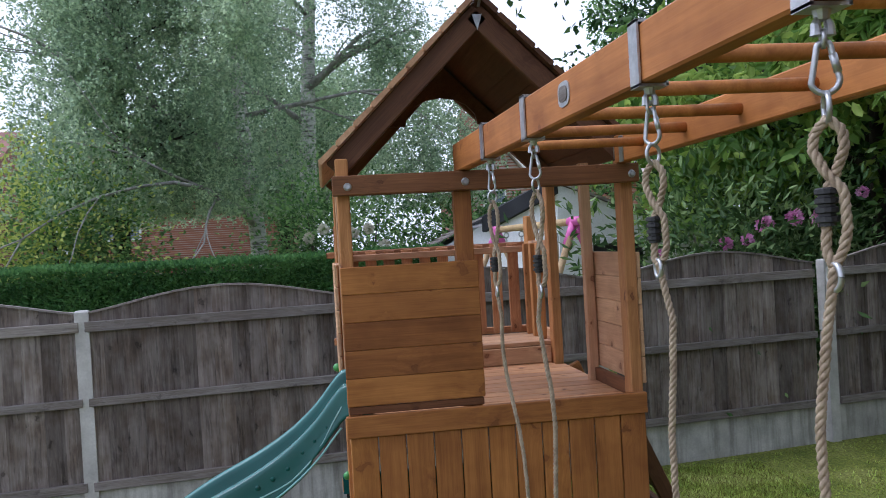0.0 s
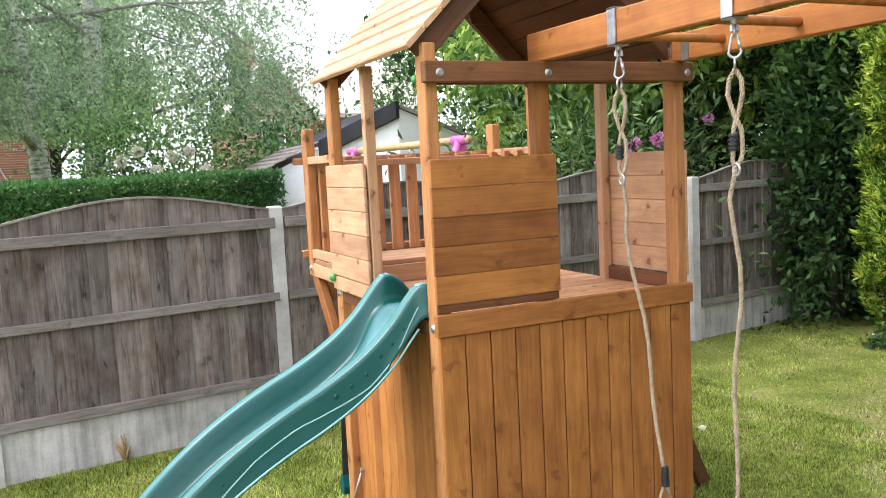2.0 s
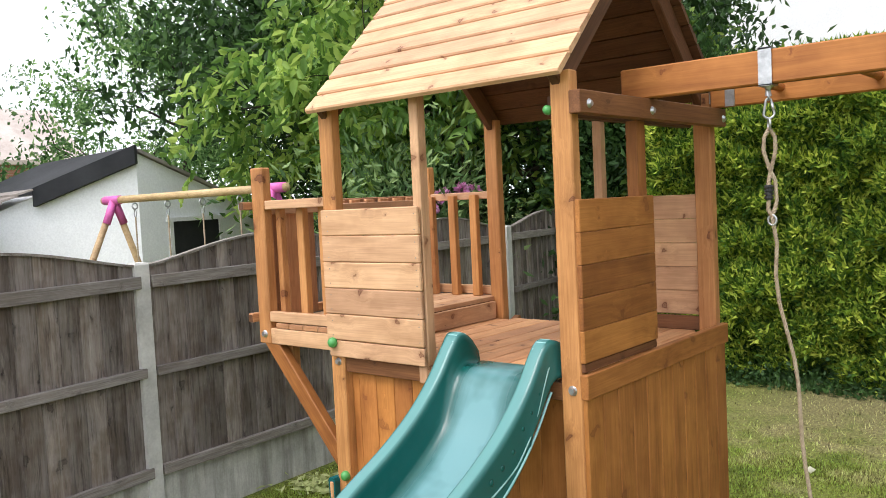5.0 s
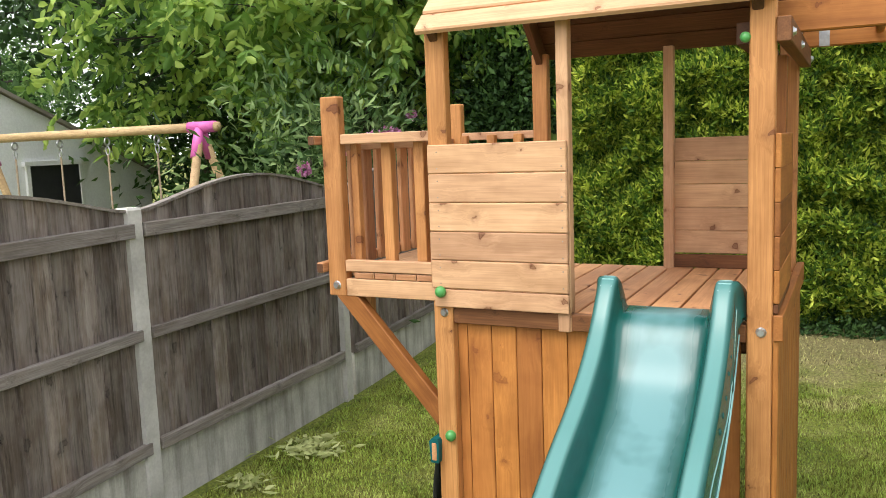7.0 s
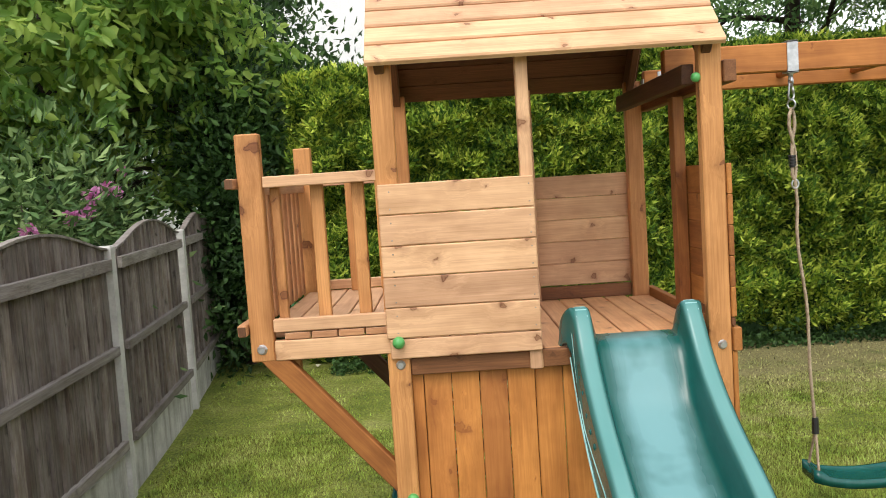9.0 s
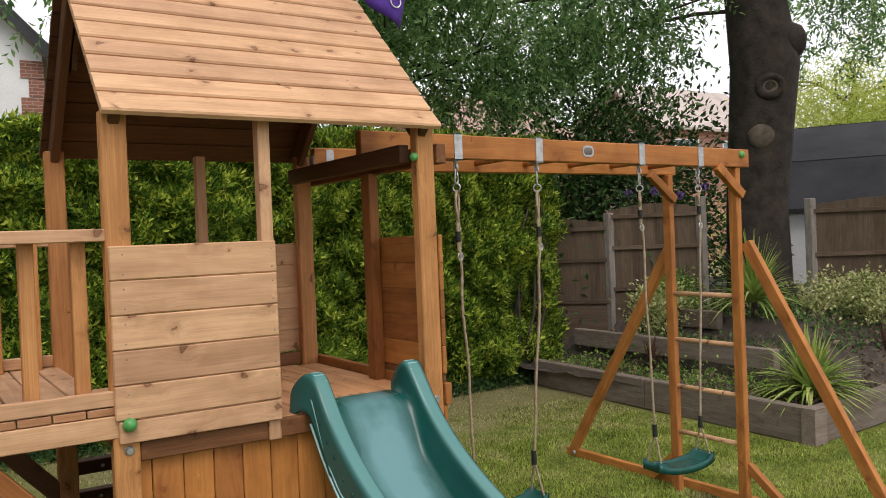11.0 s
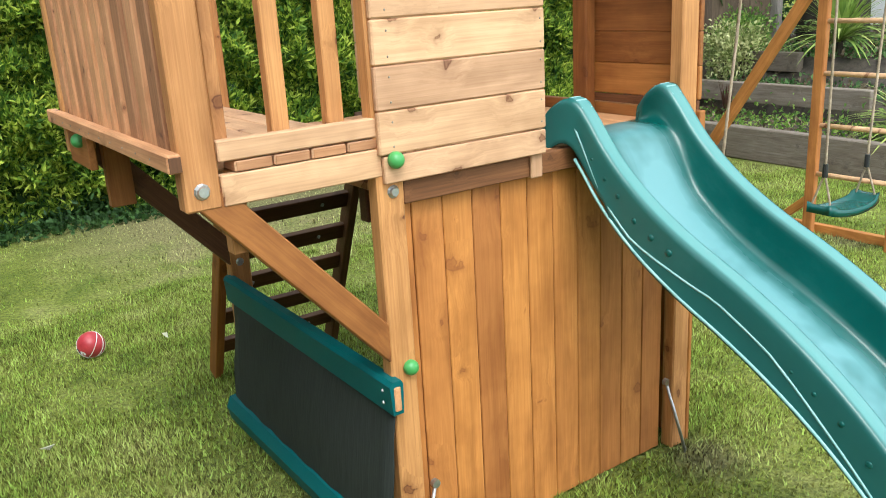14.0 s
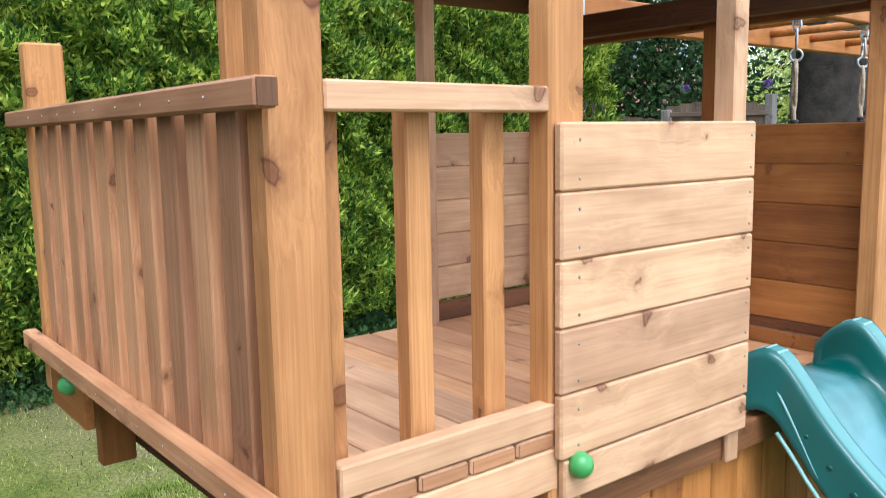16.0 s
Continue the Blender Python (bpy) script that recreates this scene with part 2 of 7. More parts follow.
SCREWSTEEL = mottled("dull_screw_steel", (0.24, 0.20, 0.16), (0.40, 0.35, 0.30), 30.0, 0.5, 90, 0.0005, 0.6)
METAL = mottled("galvanised_steel", (0.40, 0.41, 0.42), (0.60, 0.61, 0.62), 30.0, 0.42, 90, 0.0008, 0.9)
SCAR = mottled("healed_bark", (0.05, 0.040, 0.030), (0.15, 0.118, 0.088), 9.0, 0.95, 40, 0.01)
ROPE = mottled("beige_rope", (0.27, 0.200, 0.135), (0.46, 0.37, 0.26), 40.0, 0.9, 160, 0.002)
BLACKPLASTIC = mottled("black_plastic", (0.012, 0.012, 0.013), (0.024, 0.024, 0.026), 20.0, 0.45, 100, 0.0006)
LIME = mottled("lime_green_cap", (0.065, 0.30, 0.075), (0.10, 0.38, 0.11), 10.0, 0.35, 60, 0.0005)
PINKPLASTIC = mottled("pink_plastic", (0.60, 0.10, 0.36), (0.72, 0.17, 0.46), 8.0, 0.5, 60, 0.0005)
RAILPLASTIC = mottled("teal_rail_plastic", (0.003, 0.100, 0.105), (0.006, 0.105, 0.110), 5.0, 0.5, 120, 0.0004)
PURPLE = mottled("purple_cloth", (0.060, 0.020, 0.22), (0.10, 0.035, 0.34), 12.0, 0.8, 200, 0.001)
WHITEPAINT = mottled("white_paint", (0.74, 0.74, 0.73), (0.84, 0.84, 0.83), 6.0, 0.5, 50, 0.0008)
RED = mottled("red_ball_skin", (0.38, 0.025, 0.035), (0.50, 0.05, 0.06), 10.0, 0.4, 80, 0.0006)
PETAL = foliage("pink_petals", [(0.58, 0.16, 0.42), (0.76, 0.32, 0.60), (0.86, 0.50, 0.74)], 5.0, 0.7, 0.3)
WHITEPETAL = foliage("cream_petals", [(0.6, 0.58, 0.45), (0.78, 0.76, 0.62)], 5.0, 0.7, 0.3)
LILAC = foliage("lilac_petals", [(0.20, 0.12, 0.36), (0.33, 0.22, 0.52)], 5.0, 0.7, 0.3)


def slide_plastic(name, bed):
    """Moulded plastic; on the chute the sky's sheen is painted pale on bed and rims."""
    m, nt, b = node_mat(name, 0.26)
    v = coords(nt, (1, 1, 1), False)
    n1 = noise_tex(nt, v, 3.0, 4.0, 0.6)
    scuff = noise_tex(nt, coords(nt, (16.0, 1.6, 1.6), False), 1.6, 5.0, 0.7)
    col = ramp(nt, n1, [(0.3, (0.002, 0.060, 0.051)), (0.7, (0.005, 0.082, 0.071))])
    col = mix(nt, "MIX", ramp(nt, scuff, [(0.50, (0, 0, 0)), (0.80, (0.08, 0.08, 0.08))]), col, (0.14, 0.36, 0.36))
    if bed:
        sep = nt.nodes.new("ShaderNodeSeparateXYZ")
        nt.links.new(v, sep.inputs[0])
        off = nd_math(nt, "ABSOLUTE", nd_math(nt, "ADD", sep.outputs[0], 0.367), 0.0)
        off = nd_math(nt, "MULTIPLY_ADD", scuff, 0.05, off)
        # pale sky reflection painted down the middle of the bed, broken by noise
        bed_sheen = nd_math(nt, "MULTIPLY", ramp(nt, off, [(0.085, (1, 1, 1)), (0.150, (0, 0, 0))]), ramp(nt, noise_tex(nt, v, 4.0, 3.0, 0.6), [(0.36, (0.25, 0.25, 0.25)), (0.58, (1, 1, 1))]))
        col = mix(nt, "MIX", bed_sheen, col, (0.120, 0.270, 0.282))
        # rims lightened in colour, where their flat tops mirror the sky
        lip = nd_math(nt, "ABSOLUTE", nd_math(nt, "ADD", sep.outputs[0], 0.367), 0.0)
        col = mix(nt, "MIX", ramp(nt, lip, [(0.158, (0, 0, 0)), (0.172, (0.5, 0.5, 0.5)), (0.206, (0.5, 0.5, 0.5)), (0.216, (0.08, 0.08, 0.08))]), col, (0.17, 0.40, 0.39))
        nt.links.new(nd_math(nt, "MULTIPLY_ADD", bed_sheen, 0.06, 0.26), b.inputs["Roughness"])
    nt.links.new(col, b.inputs["Base Color"])
    b.inputs["Specular IOR Level"].default_value = 0.4
    bump(nt, b, noise_tex(nt, v, 7.0, 3.0), 0.10, 0.012)
    return m


BEDPLASTIC = slide_plastic("teal_slide_plastic", True)
TEAL = slide_plastic("teal_seat_plastic", False)
# Pale tint: the highlight along the raised slide mouldings is put into this colour.
RIBPLASTIC = mottled("pale_highlight_plastic", (0.20, 0.44, 0.43), (0.32, 0.56, 0.55), 20.0, 0.35, 120, 0.0004)


def mesh_cloth():
    m, nt, b = node_mat("black_mesh_cloth", 0.8)
    v = coords(nt, (1, 1, 1), False)
    w = noise_tex(nt, coords(nt, (1, 60, 3), False), 3.0, 3.0)
    nt.links.new(ramp(nt, w, [(0.3, (0.009, 0.012, 0.010)), (0.7, (0.024, 0.029, 0.025))]), b.inputs["Base Color"])
    bump(nt, b, noise_tex(nt, v, 300.0, 2.0), 0.4, 0.001)
    return m


RAILPLASTIC.node_tree.nodes["Principled BSDF"].inputs["Specular IOR Level"].default_value = 0.2
MESHCLOTH = mesh_cloth()


def lawn_tones(nt, blade):
    geo = nt.nodes.new("ShaderNodeNewGeometry")
    pos = geo.outputs["Position"]
    big = noise_tex(nt, pos, 0.55, 4.0, 0.6)
    mid = noise_tex(nt, pos, 2.6, 4.0, 0.65)
    c = ramp(nt, mid, [(0.28, (0.146, 0.198, 0.035)), (0.50, (0.266, 0.312, 0.063)), (0.66, (0.368, 0.390, 0.119)), (0.84, (0.54, 0.49, 0.22))])
    c = mix(nt, "MIX", ramp(nt, big, [(0.58, (0, 0, 0)), (0.78, (0.5, 0.5, 0.5))]), c, (0.50, 0.42, 0.23))
    # drier, worn strip that lies along the foot of the hedge
    sep = nt.nodes.new("ShaderNodeSeparateXYZ")
    nt.links.new(pos, sep.inputs[0])
    strip = ramp(nt, nd_math(nt, "MULTIPLY_ADD", mid, 0.42, nd_math(nt, "MULTIPLY_ADD", sep.outputs[1], 0.09, -0.02)), [(0.44, (0, 0, 0)), (0.58, (0.75, 0.75, 0.75))])
    reach = ramp(nt, nd_math(nt, "MULTIPLY_ADD", sep.outputs[0], 0.25, 0.5), [(0.10, (0, 0, 0)), (0.34, (1, 1, 1))])
    c = mix(nt, "MIX", nd_math(nt, "MULTIPLY", strip, reach), c, (0.38, 0.315, 0.185))
    # scuffed soil round the steel anchor and the swing posts
    for px, py, rad in ((-0.06, -0.12, 0.20), (-1.20, -0.05, 0.12), (2.62, 0.9, 0.25)):
        gone = nt.nodes.new("ShaderNodeVectorMath")
        gone.operation = "DISTANCE"
        nt.links.new(pos, gone.inputs[0])
        gone.inputs[1].default_value = (px, py, 0.0)
        ratio = nd_math(nt, "DIVIDE", gone.outputs["Value"], rad)
        bare = ramp(nt, nd_math(nt, "MULTIPLY_ADD", mid, 1.1, nd_math(nt, "ADD", ratio, -0.55)), [(0.35, (0.75, 0.75, 0.75)), (0.95, (0, 0, 0))])
        c = mix(nt, "MIX", bare, c, (0.20, 0.175, 0.095))
    if blade:
        c = vary(nt, c, geo.outputs["Random Per Island"], 0.25, 2.05, 1.0, 0.03)
    else:
        fine = noise_tex(nt, pos, 45.0, 4.0, 0.7)
        c = mix(nt, "MULTIPLY", 0.9, c, ramp(nt, fine, [(0.34, (0.20, 0.21, 0.17)), (0.66, (0.95, 0.95, 0.85))]))
    return c, pos


def lawn_mat(name, blade):
    m, nt, b = node_mat(name, 0.75)
    c, pos = lawn_tones(nt, blade)
    nt.links.new(c, b.inputs["Base Color"])
    b.inputs["Specular IOR Level"].default_value = 0.2
    if blade:
        tr = nt.nodes.new("ShaderNodeBsdfTranslucent")
        nt.links.new(c, tr.inputs[0])
        ms = nt.nodes.new("ShaderNodeMixShader")
        ms.inputs[0].default_value = 0.35
        nt.links.new(b.outputs[0], ms.inputs[1])
        nt.links.new(tr.outputs[0], ms.inputs[2])
        nt.links.new(ms.outputs[0], nt.nodes["Material Output"].inputs[0])
    else:
        bump(nt, b, noise_tex(nt, pos, 60.0, 4.0), 0.8, 0.03)
    return m


LAWN, BLADE = lawn_mat("lawn_ground", False), lawn_mat("lawn_blades", True)


def brick_mat():
    m, nt, b = node_mat("red_brick_far", 0.9)
    tc = nt.nodes.new("ShaderNodeTexCoord")
    mp = nd(nt, "ShaderNodeMapping")
    mp.inputs["Rotation"].default_value = (radians(90), 0, 0)
    nt.links.new(tc.outputs["Object"], mp.inputs[0])
    br = nd(nt, "ShaderNodeTexBrick", Scale=1.0)
    br.inputs["Color1"].default_value = (0.23, 0.085, 0.055, 1)
    br.inputs["Color2"].default_value = (0.32, 0.13, 0.085, 1)
    br.inputs["Mortar"].default_value = (0.36, 0.31, 0.27, 1)
    br.inputs["Brick Width"].default_value, br.inputs["Row Height"].default_value = 0.225, 0.075
    br.inputs["Mortar Size"].default_value = 0.008
    nt.links.new(mp.outputs[0], br.inputs["Vector"])
    nt.links.new(br.outputs["Color"], b.inputs["Base Color"])
    return m


BRICK = brick_mat()


def stained_concrete():
    m, nt, b = node_mat("stained_concrete", 0.92)
    v = coords(nt, (1, 1, 1))
    c = ramp(nt, noise_tex(nt, v, 4.0, 5.0, 0.6), [(0.32, (0.40, 0.39, 0.36)), (0.68, (0.64, 0.63, 0.59))])
    runs = noise_tex(nt, coords(nt, (9.0, 9.0, 0.9)), 1.3, 5.0, 0.65)
    c = mix(nt, "MULTIPLY", 0.75, c, ramp(nt, runs, [(0.34, (0.42, 0.40, 0.37)), (0.56, (1, 1, 1))]))
    grit = noise_tex(nt, v, 80.0, 4.0, 0.6)
    c = mix(nt, "MULTIPLY", 0.4, c, ramp(nt, grit, [(0.3, (0.6, 0.6, 0.6)), (0.7, (1, 1, 1))]))
    nt.links.new(c, b.inputs["Base Color"])
    bump(nt, b, grit, 0.4, 0.003)
    return m


WETCONCRETE = stained_concrete()


def birch_bark():
    m, nt, b = node_mat("birch_bark", 0.85)
    n = noise_tex(nt, coords(nt, (2.0, 2.0, 9.0), False), 1.6, 5.0, 0.65)
    nt.links.new(ramp(nt, n, [(0.36, (0.16, 0.15, 0.14)), (0.48, (0.58, 0.57, 0.54)), (0.75, (0.80, 0.79, 0.76))]), b.inputs["Base Color"])
    return m


BIRCHBARK = birch_bark()
BIRCHTWIG = mottled("grey_birch_limb", (0.20, 0.19, 0.17), (0.46, 0.44, 0.41), 7.0, 0.9, 30, 0.004)


def glass_mat():
    m, nt, b = node_mat("window_glass", 0.06)
    b.inputs["Base Color"].default_value = (0.16, 0.20, 0.25, 1)
    b.inputs["Specular IOR Level"].default_value = 0.8
    return m


GLASS = glass_mat()
HEDGELEAF = foliage("conifer_sprays", [(0.014, 0.044, 0.011), (0.070, 0.155, 0.022), (0.245, 0.365, 0.042), (0.66, 0.74, 0.12)], 7.0, 0.5, 0.36)
DARKHEDGE = foliage("dark_hedge_leaves", [(0.030, 0.085, 0.032), (0.075, 0.19, 0.060), (0.15, 0.30, 0.09)], 1.2, 0.6, 0.35)
BIRCHLEAF = foliage("birch_leaves", [(0.15, 0.225, 0.15), (0.33, 0.45, 0.285), (0.58, 0.70, 0.45)], 0.6, 0.45, 0.7)
ASHLEAF = foliage("ash_leaves", [(0.040, 0.092, 0.032), (0.115, 0.235, 0.078), (0.31, 0.48, 0.17)], 0.8, 0.5, 0.55)
CHERRYLEAF = foliage("broad_leaves", [(0.05, 0.12, 0.03), (0.17, 0.31, 0.06), (0.46, 0.60, 0.14)], 0.7, 0.4, 0.5)
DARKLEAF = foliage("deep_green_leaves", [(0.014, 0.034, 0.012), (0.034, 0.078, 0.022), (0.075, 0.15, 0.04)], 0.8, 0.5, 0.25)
LIMELEAF = foliage("willow_leaves", [(0.28, 0.37, 0.055), (0.48, 0.56, 0.12), (0.66, 0.70, 0.23)], 0.6, 0.6, 0.45)
YUCCALEAF = foliage("strap_leaves", [(0.11, 0.19, 0.04), (0.27, 0.38, 0.08), (0.52, 0.58, 0.19)], 2.0, 0.45, 0.3)
GREYLEAF = foliage("grey_green_leaves", [(0.11, 0.16, 0.045), (0.34, 0.38, 0.14), (0.72, 0.70, 0.38)], 3.0, 0.6, 0.3)
REDLEAF = foliage("bronze_leaves", [(0.06, 0.03, 0.025), (0.14, 0.07, 0.05)], 3.0, 0.5, 0.3)
RHODOLEAF = foliage("leathery_leaves", [(0.022, 0.055, 0.018), (0.075, 0.145, 0.045), (0.24, 0.34, 0.13)], 2.0, 0.45, 0.2)
TWIGLEAF = foliage("dry_fallen_leaves", [(0.06, 0.045, 0.03), (0.14, 0.105, 0.07), (0.27, 0.21, 0.14)], 3.0, 0.7, 0.15)
PALELEAF = foliage("wilted_cut_leaves", [(0.36, 0.42, 0.15), (0.58, 0.62, 0.30)], 3.0, 0.6, 0.3)

# ---------- building helpers ----------
PLACE = {}      # world pose of every made object, by name
CACHE = {}      # shared meshes


def keep(ob, m, parent=None):
    PLACE[ob.name] = m
    if parent is None:
        ob.matrix_basis = m
    else:
        ob.parent = parent
        ob.matrix_basis = PLACE[parent.name].inverted() @ m
    return ob


def thing(name, at, label, category, group="", kind=""):
    return tagged(keep(new(name), Matrix.Translation(at)), label, category, group, kind)


def mesh_of(bm, name, mat, smooth=False):
    me = bpy.data.meshes.new(name)
    bm.to_mesh(me)
    bm.free()
    me.materials.append(mat)
    if smooth:
        me.polygons.foreach_set("use_smooth", [True] * len(me.polygons))
    return me


def part(name, bm, mat, parent, label="", m=None, smooth=False):
    """Links a bmesh (or a ready mesh) as one object under a thing or a part; m is its pose in the world."""
    me = bm if isinstance(bm, bpy.types.Mesh) else mesh_of(bm, name, mat, smooth)
    return tagged(keep(new(name, me), m or Matrix.Identity(4), parent), label)


def box_mesh(dx, dy, dz, mat, bevel=0.003):
    key = (round(dx, 3), round(dy, 3), round(dz, 3), mat.name, bevel)
    if key not in CACHE:
        bm = bmesh.new()
        bmesh.ops.create_cube(bm, size=1.0)
        bmesh.ops.scale(bm, vec=(dx, dy, dz), verts=bm.verts)
        if bevel:
            bmesh.ops.bevel(bm, geom=bm.edges[:], offset=min(bevel, min(dx, dy, dz) * 0.3), segments=1, affect="EDGES")
        CACHE[key] = mesh_of(bm, "timber", mat)
    return CACHE[key]


def along(p0, p1, side=(0, 0, 1)):
    """Pose whose x axis runs from p0 to p1, whose z axis is near side, at the middle."""
    a, b = Vector(p0), Vector(p1)
    x = (b - a).normalized()
    y = Vector(side).cross(x).normalized()
    z = x.cross(y)
    r = Matrix((x, y, z)).transposed().to_4x4()
    return Matrix.Translation((a + b) / 2) @ r


def plank(name, p0, p1, wide, thick, mat, parent, side=(0, 0, 1), label="", bevel=0.003):
    """A timber from p0 to p1; thick is measured along side, wide across it. Grain runs along it."""
    length = (Vector(p1) - Vector(p0)).length
    return part(name, box_mesh(length, wide, thick, mat, bevel), mat, parent, label, along(p0, p1, side))


def block(name, lo, hi, mat, parent, label="", bevel=0.003):
    """An upright box between two corners; its grain runs along its longest side."""
    d = [hi[i] - lo[i] for i in range(3)]
    c = [(hi[i] + lo[i]) / 2 for i in range(3)]
    k = d.index(max(d))
    p0, p1 = list(c), list(c)
    p0[k], p1[k] = lo[k], hi[k]
    if k == 2:
        return plank(name, p0, p1, d[1], d[0], mat, parent, (1, 0, 0), label, bevel)
    return plank(name, p0, p1, d[1 - k], d[2], mat, parent, (0, 0, 1), label, bevel)


def ball_mesh(r, mat, seg=14, squash=1.0):
    key = ("ball", round(r, 4), mat.name, seg, squash)
    if key not in CACHE:
        bm = bmesh.new()
        bmesh.ops.create_uvsphere(bm, u_segments=seg, v_segments=seg // 2 + 2, radius=r)
        bmesh.ops.scale(bm, vec=(1, 1, squash), verts=bm.verts)
        CACHE[key] = mesh_of(bm, "ball", mat, True)
    return CACHE[key]


class Shape:
    """Collects vertices and faces for one mesh."""

    def __init__(self):
        self.v, self.f = [], []

    def tube(self, path, radii, seg=8, cap=True):
        pts = [Vector(p) for p in path]
        if not hasattr(radii, "__len__"):
            radii = [radii] * len(pts)
        start = len(self.v)
        side = None
        for i, p in enumerate(pts):
            d = (pts[min(i + 1, len(pts) - 1)] - pts[max(i - 1, 0)]).normalized()
            if side is None:
                side = d.orthogonal().normalized()
            side = (side - d * side.dot(d)).normalized()
            up = d.cross(side)
            for k in range(seg):
                a = 2 * math.pi * k / seg
                self.v.append(p + (side * math.cos(a) + up * math.sin(a)) * radii[i])
        for i in range(len(pts) - 1):
            for k in range(seg):
                a, b = start + i * seg + k, start + i * seg + (k + 1) % seg
                self.f.append((a, b, b + seg, a + seg))
        if cap:
            self.f.append(tuple(start + k for k in reversed(range(seg))))
            self.f.append(tuple(start + (len(pts) - 1) * seg + k for k in range(seg)))
        return self

    def box(self, lo, hi):
        s = len(self.v)
        self.v += [Vector((x, y, z)) for z in (lo[2], hi[2]) for y in (lo[1], hi[1]) for x in (lo[0], hi[0])]
        self.f += [tuple(s + i for i in q) for q in ((0, 2, 3, 1), (4, 5, 7, 6), (0, 1, 5, 4), (2, 6, 7, 3), (0, 4, 6, 2), (1, 3, 7, 5))]
        return self

    def prism(self, outline, push):
        """A flat outline pushed along a vector."""
        s, n = len(self.v), len(outline)
        self.v += [Vector(p) for p in outline] + [Vector(p) + Vector(push) for p in outline]
        self.f += [tuple(range(s + n - 1, s - 1, -1)), tuple(range(s + n, s + 2 * n))]
        self.f += [(s + i, s + (i + 1) % n, s + n + (i + 1) % n, s + n + i) for i in range(n)]
        return self

    def mesh(self, name, mat, smooth=False):
        me = bpy.data.meshes.new(name)
        me.from_pydata([tuple(p) for p in self.v], [], self.f)
        me.materials.append(mat)
        if smooth:
            me.polygons.foreach_set("use_smooth", [True] * len(me.polygons))
        me.update()
        return me

    def put(self, name, mat, parent=None, label="", smooth=False, m=None):
        """Links it; the vertices are in world metres unless m is given."""
        return part(name, self.mesh(name, mat, smooth), mat, parent, label, m)


def leaf_mesh(name, at, aim, length, width, mat, rng, fold=0.25, oval=False):
    """Many leaves in one mesh: each a pointed, folded blade of two faces."""
    n = len(at)
    aim = aim / np.maximum(np.linalg.norm(aim, axis=1, keepdims=True), 1e-6)
    other = rng.normal(size=(n, 3))
    across = np.cross(aim, other)
    across /= np.maximum(np.linalg.norm(across, axis=1, keepdims=True), 1e-6)
    out = np.cross(across, aim)
    L, W = np.asarray(length).reshape(-1, 1), np.asarray(width).reshape(-1, 1)
    if oval:
        # egg-shaped blade with a drawn-out tip
        v = np.empty((n, 6, 3), np.float32)
        v[:, 0], v[:, 3] = at, at + aim * L - out * L * 0.10
        for i, s in ((1, 1), (5, -1)):
            v[:, i] = at + aim * L * 0.26 + across * W * 0.46 * s + out * W * fold
        for i, s in ((2, 1), (4, -1)):
            v[:, i] = at + aim * L * 0.66 + across * W * 0.42 * s + out * W * fold * 0.8
        idx = np.arange(n, dtype=np.int32)[:, None] * 6
        tri = np.concatenate([idx + np.array([c]) for c in ((0, 1, 2), (0, 2, 3), (0, 3, 4), (0, 4, 5))], axis=1).reshape(-1)
        return raw_mesh(name, v.reshape(-1, 3), tri.astype(np.int32), 3, mat)
    v = np.empty((n, 4, 3), np.float32)
    v[:, 0] = at
    v[:, 1] = at + aim * L * 0.45 + across * W * 0.5 + out * W * fold
    v[:, 2] = at + aim * L
    v[:, 3] = at + aim * L * 0.45 - across * W * 0.5 + out * W * fold
    idx = np.arange(n, dtype=np.int32)[:, None] * 4
    tri = np.concatenate([idx + np.array([[0, 1, 2]]), idx + np.array([[0, 2, 3]])], axis=1).reshape(-1)
    return raw_mesh(name, v.reshape(-1, 3), tri.astype(np.int32), 3, mat)


def raw_mesh(name, verts, loops, corners, mat):
    me = bpy.data.meshes.new(name)
    me.vertices.add(len(verts))
    me.vertices.foreach_set("co", np.ascontiguousarray(verts, np.float32).reshape(-1))
    me.loops.add(len(loops))
    me.loops.foreach_set("vertex_index", loops)
    count = len(loops) // corners
    me.polygons.add(count)
    me.polygons.foreach_set("loop_start", np.arange(count, dtype=np.int32) * corners)
    me.update(calc_edges=True)
    me.materials.append(mat)
    return me

# ---------- ground ----------
def ground_sheet():
    bm = bmesh.new()
    xs = [-400, -120, -40, -15, -9] + [-8 + 0.5 * i for i in range(41)] + [13, 16, 40, 120, 400]
    rng = random.Random(4)
    grid = [[bm.verts.new((x, y, rng.uniform(-0.006, 0.006) if abs(x) < 13 and abs(y) < 13 else 0)) for x in xs] for y in xs]
    for j in range(len(xs) - 1):
        for i in range(len(xs) - 1):
            bm.faces.new((grid[j][i], grid[j][i + 1], grid[j + 1][i + 1], grid[j + 1][i]))
    return part("ground", bm, LAWN, None, smooth=True)


tagged(ground_sheet(), "mown lawn with dry straw patches and worn soil", "lawn", kind="structure")


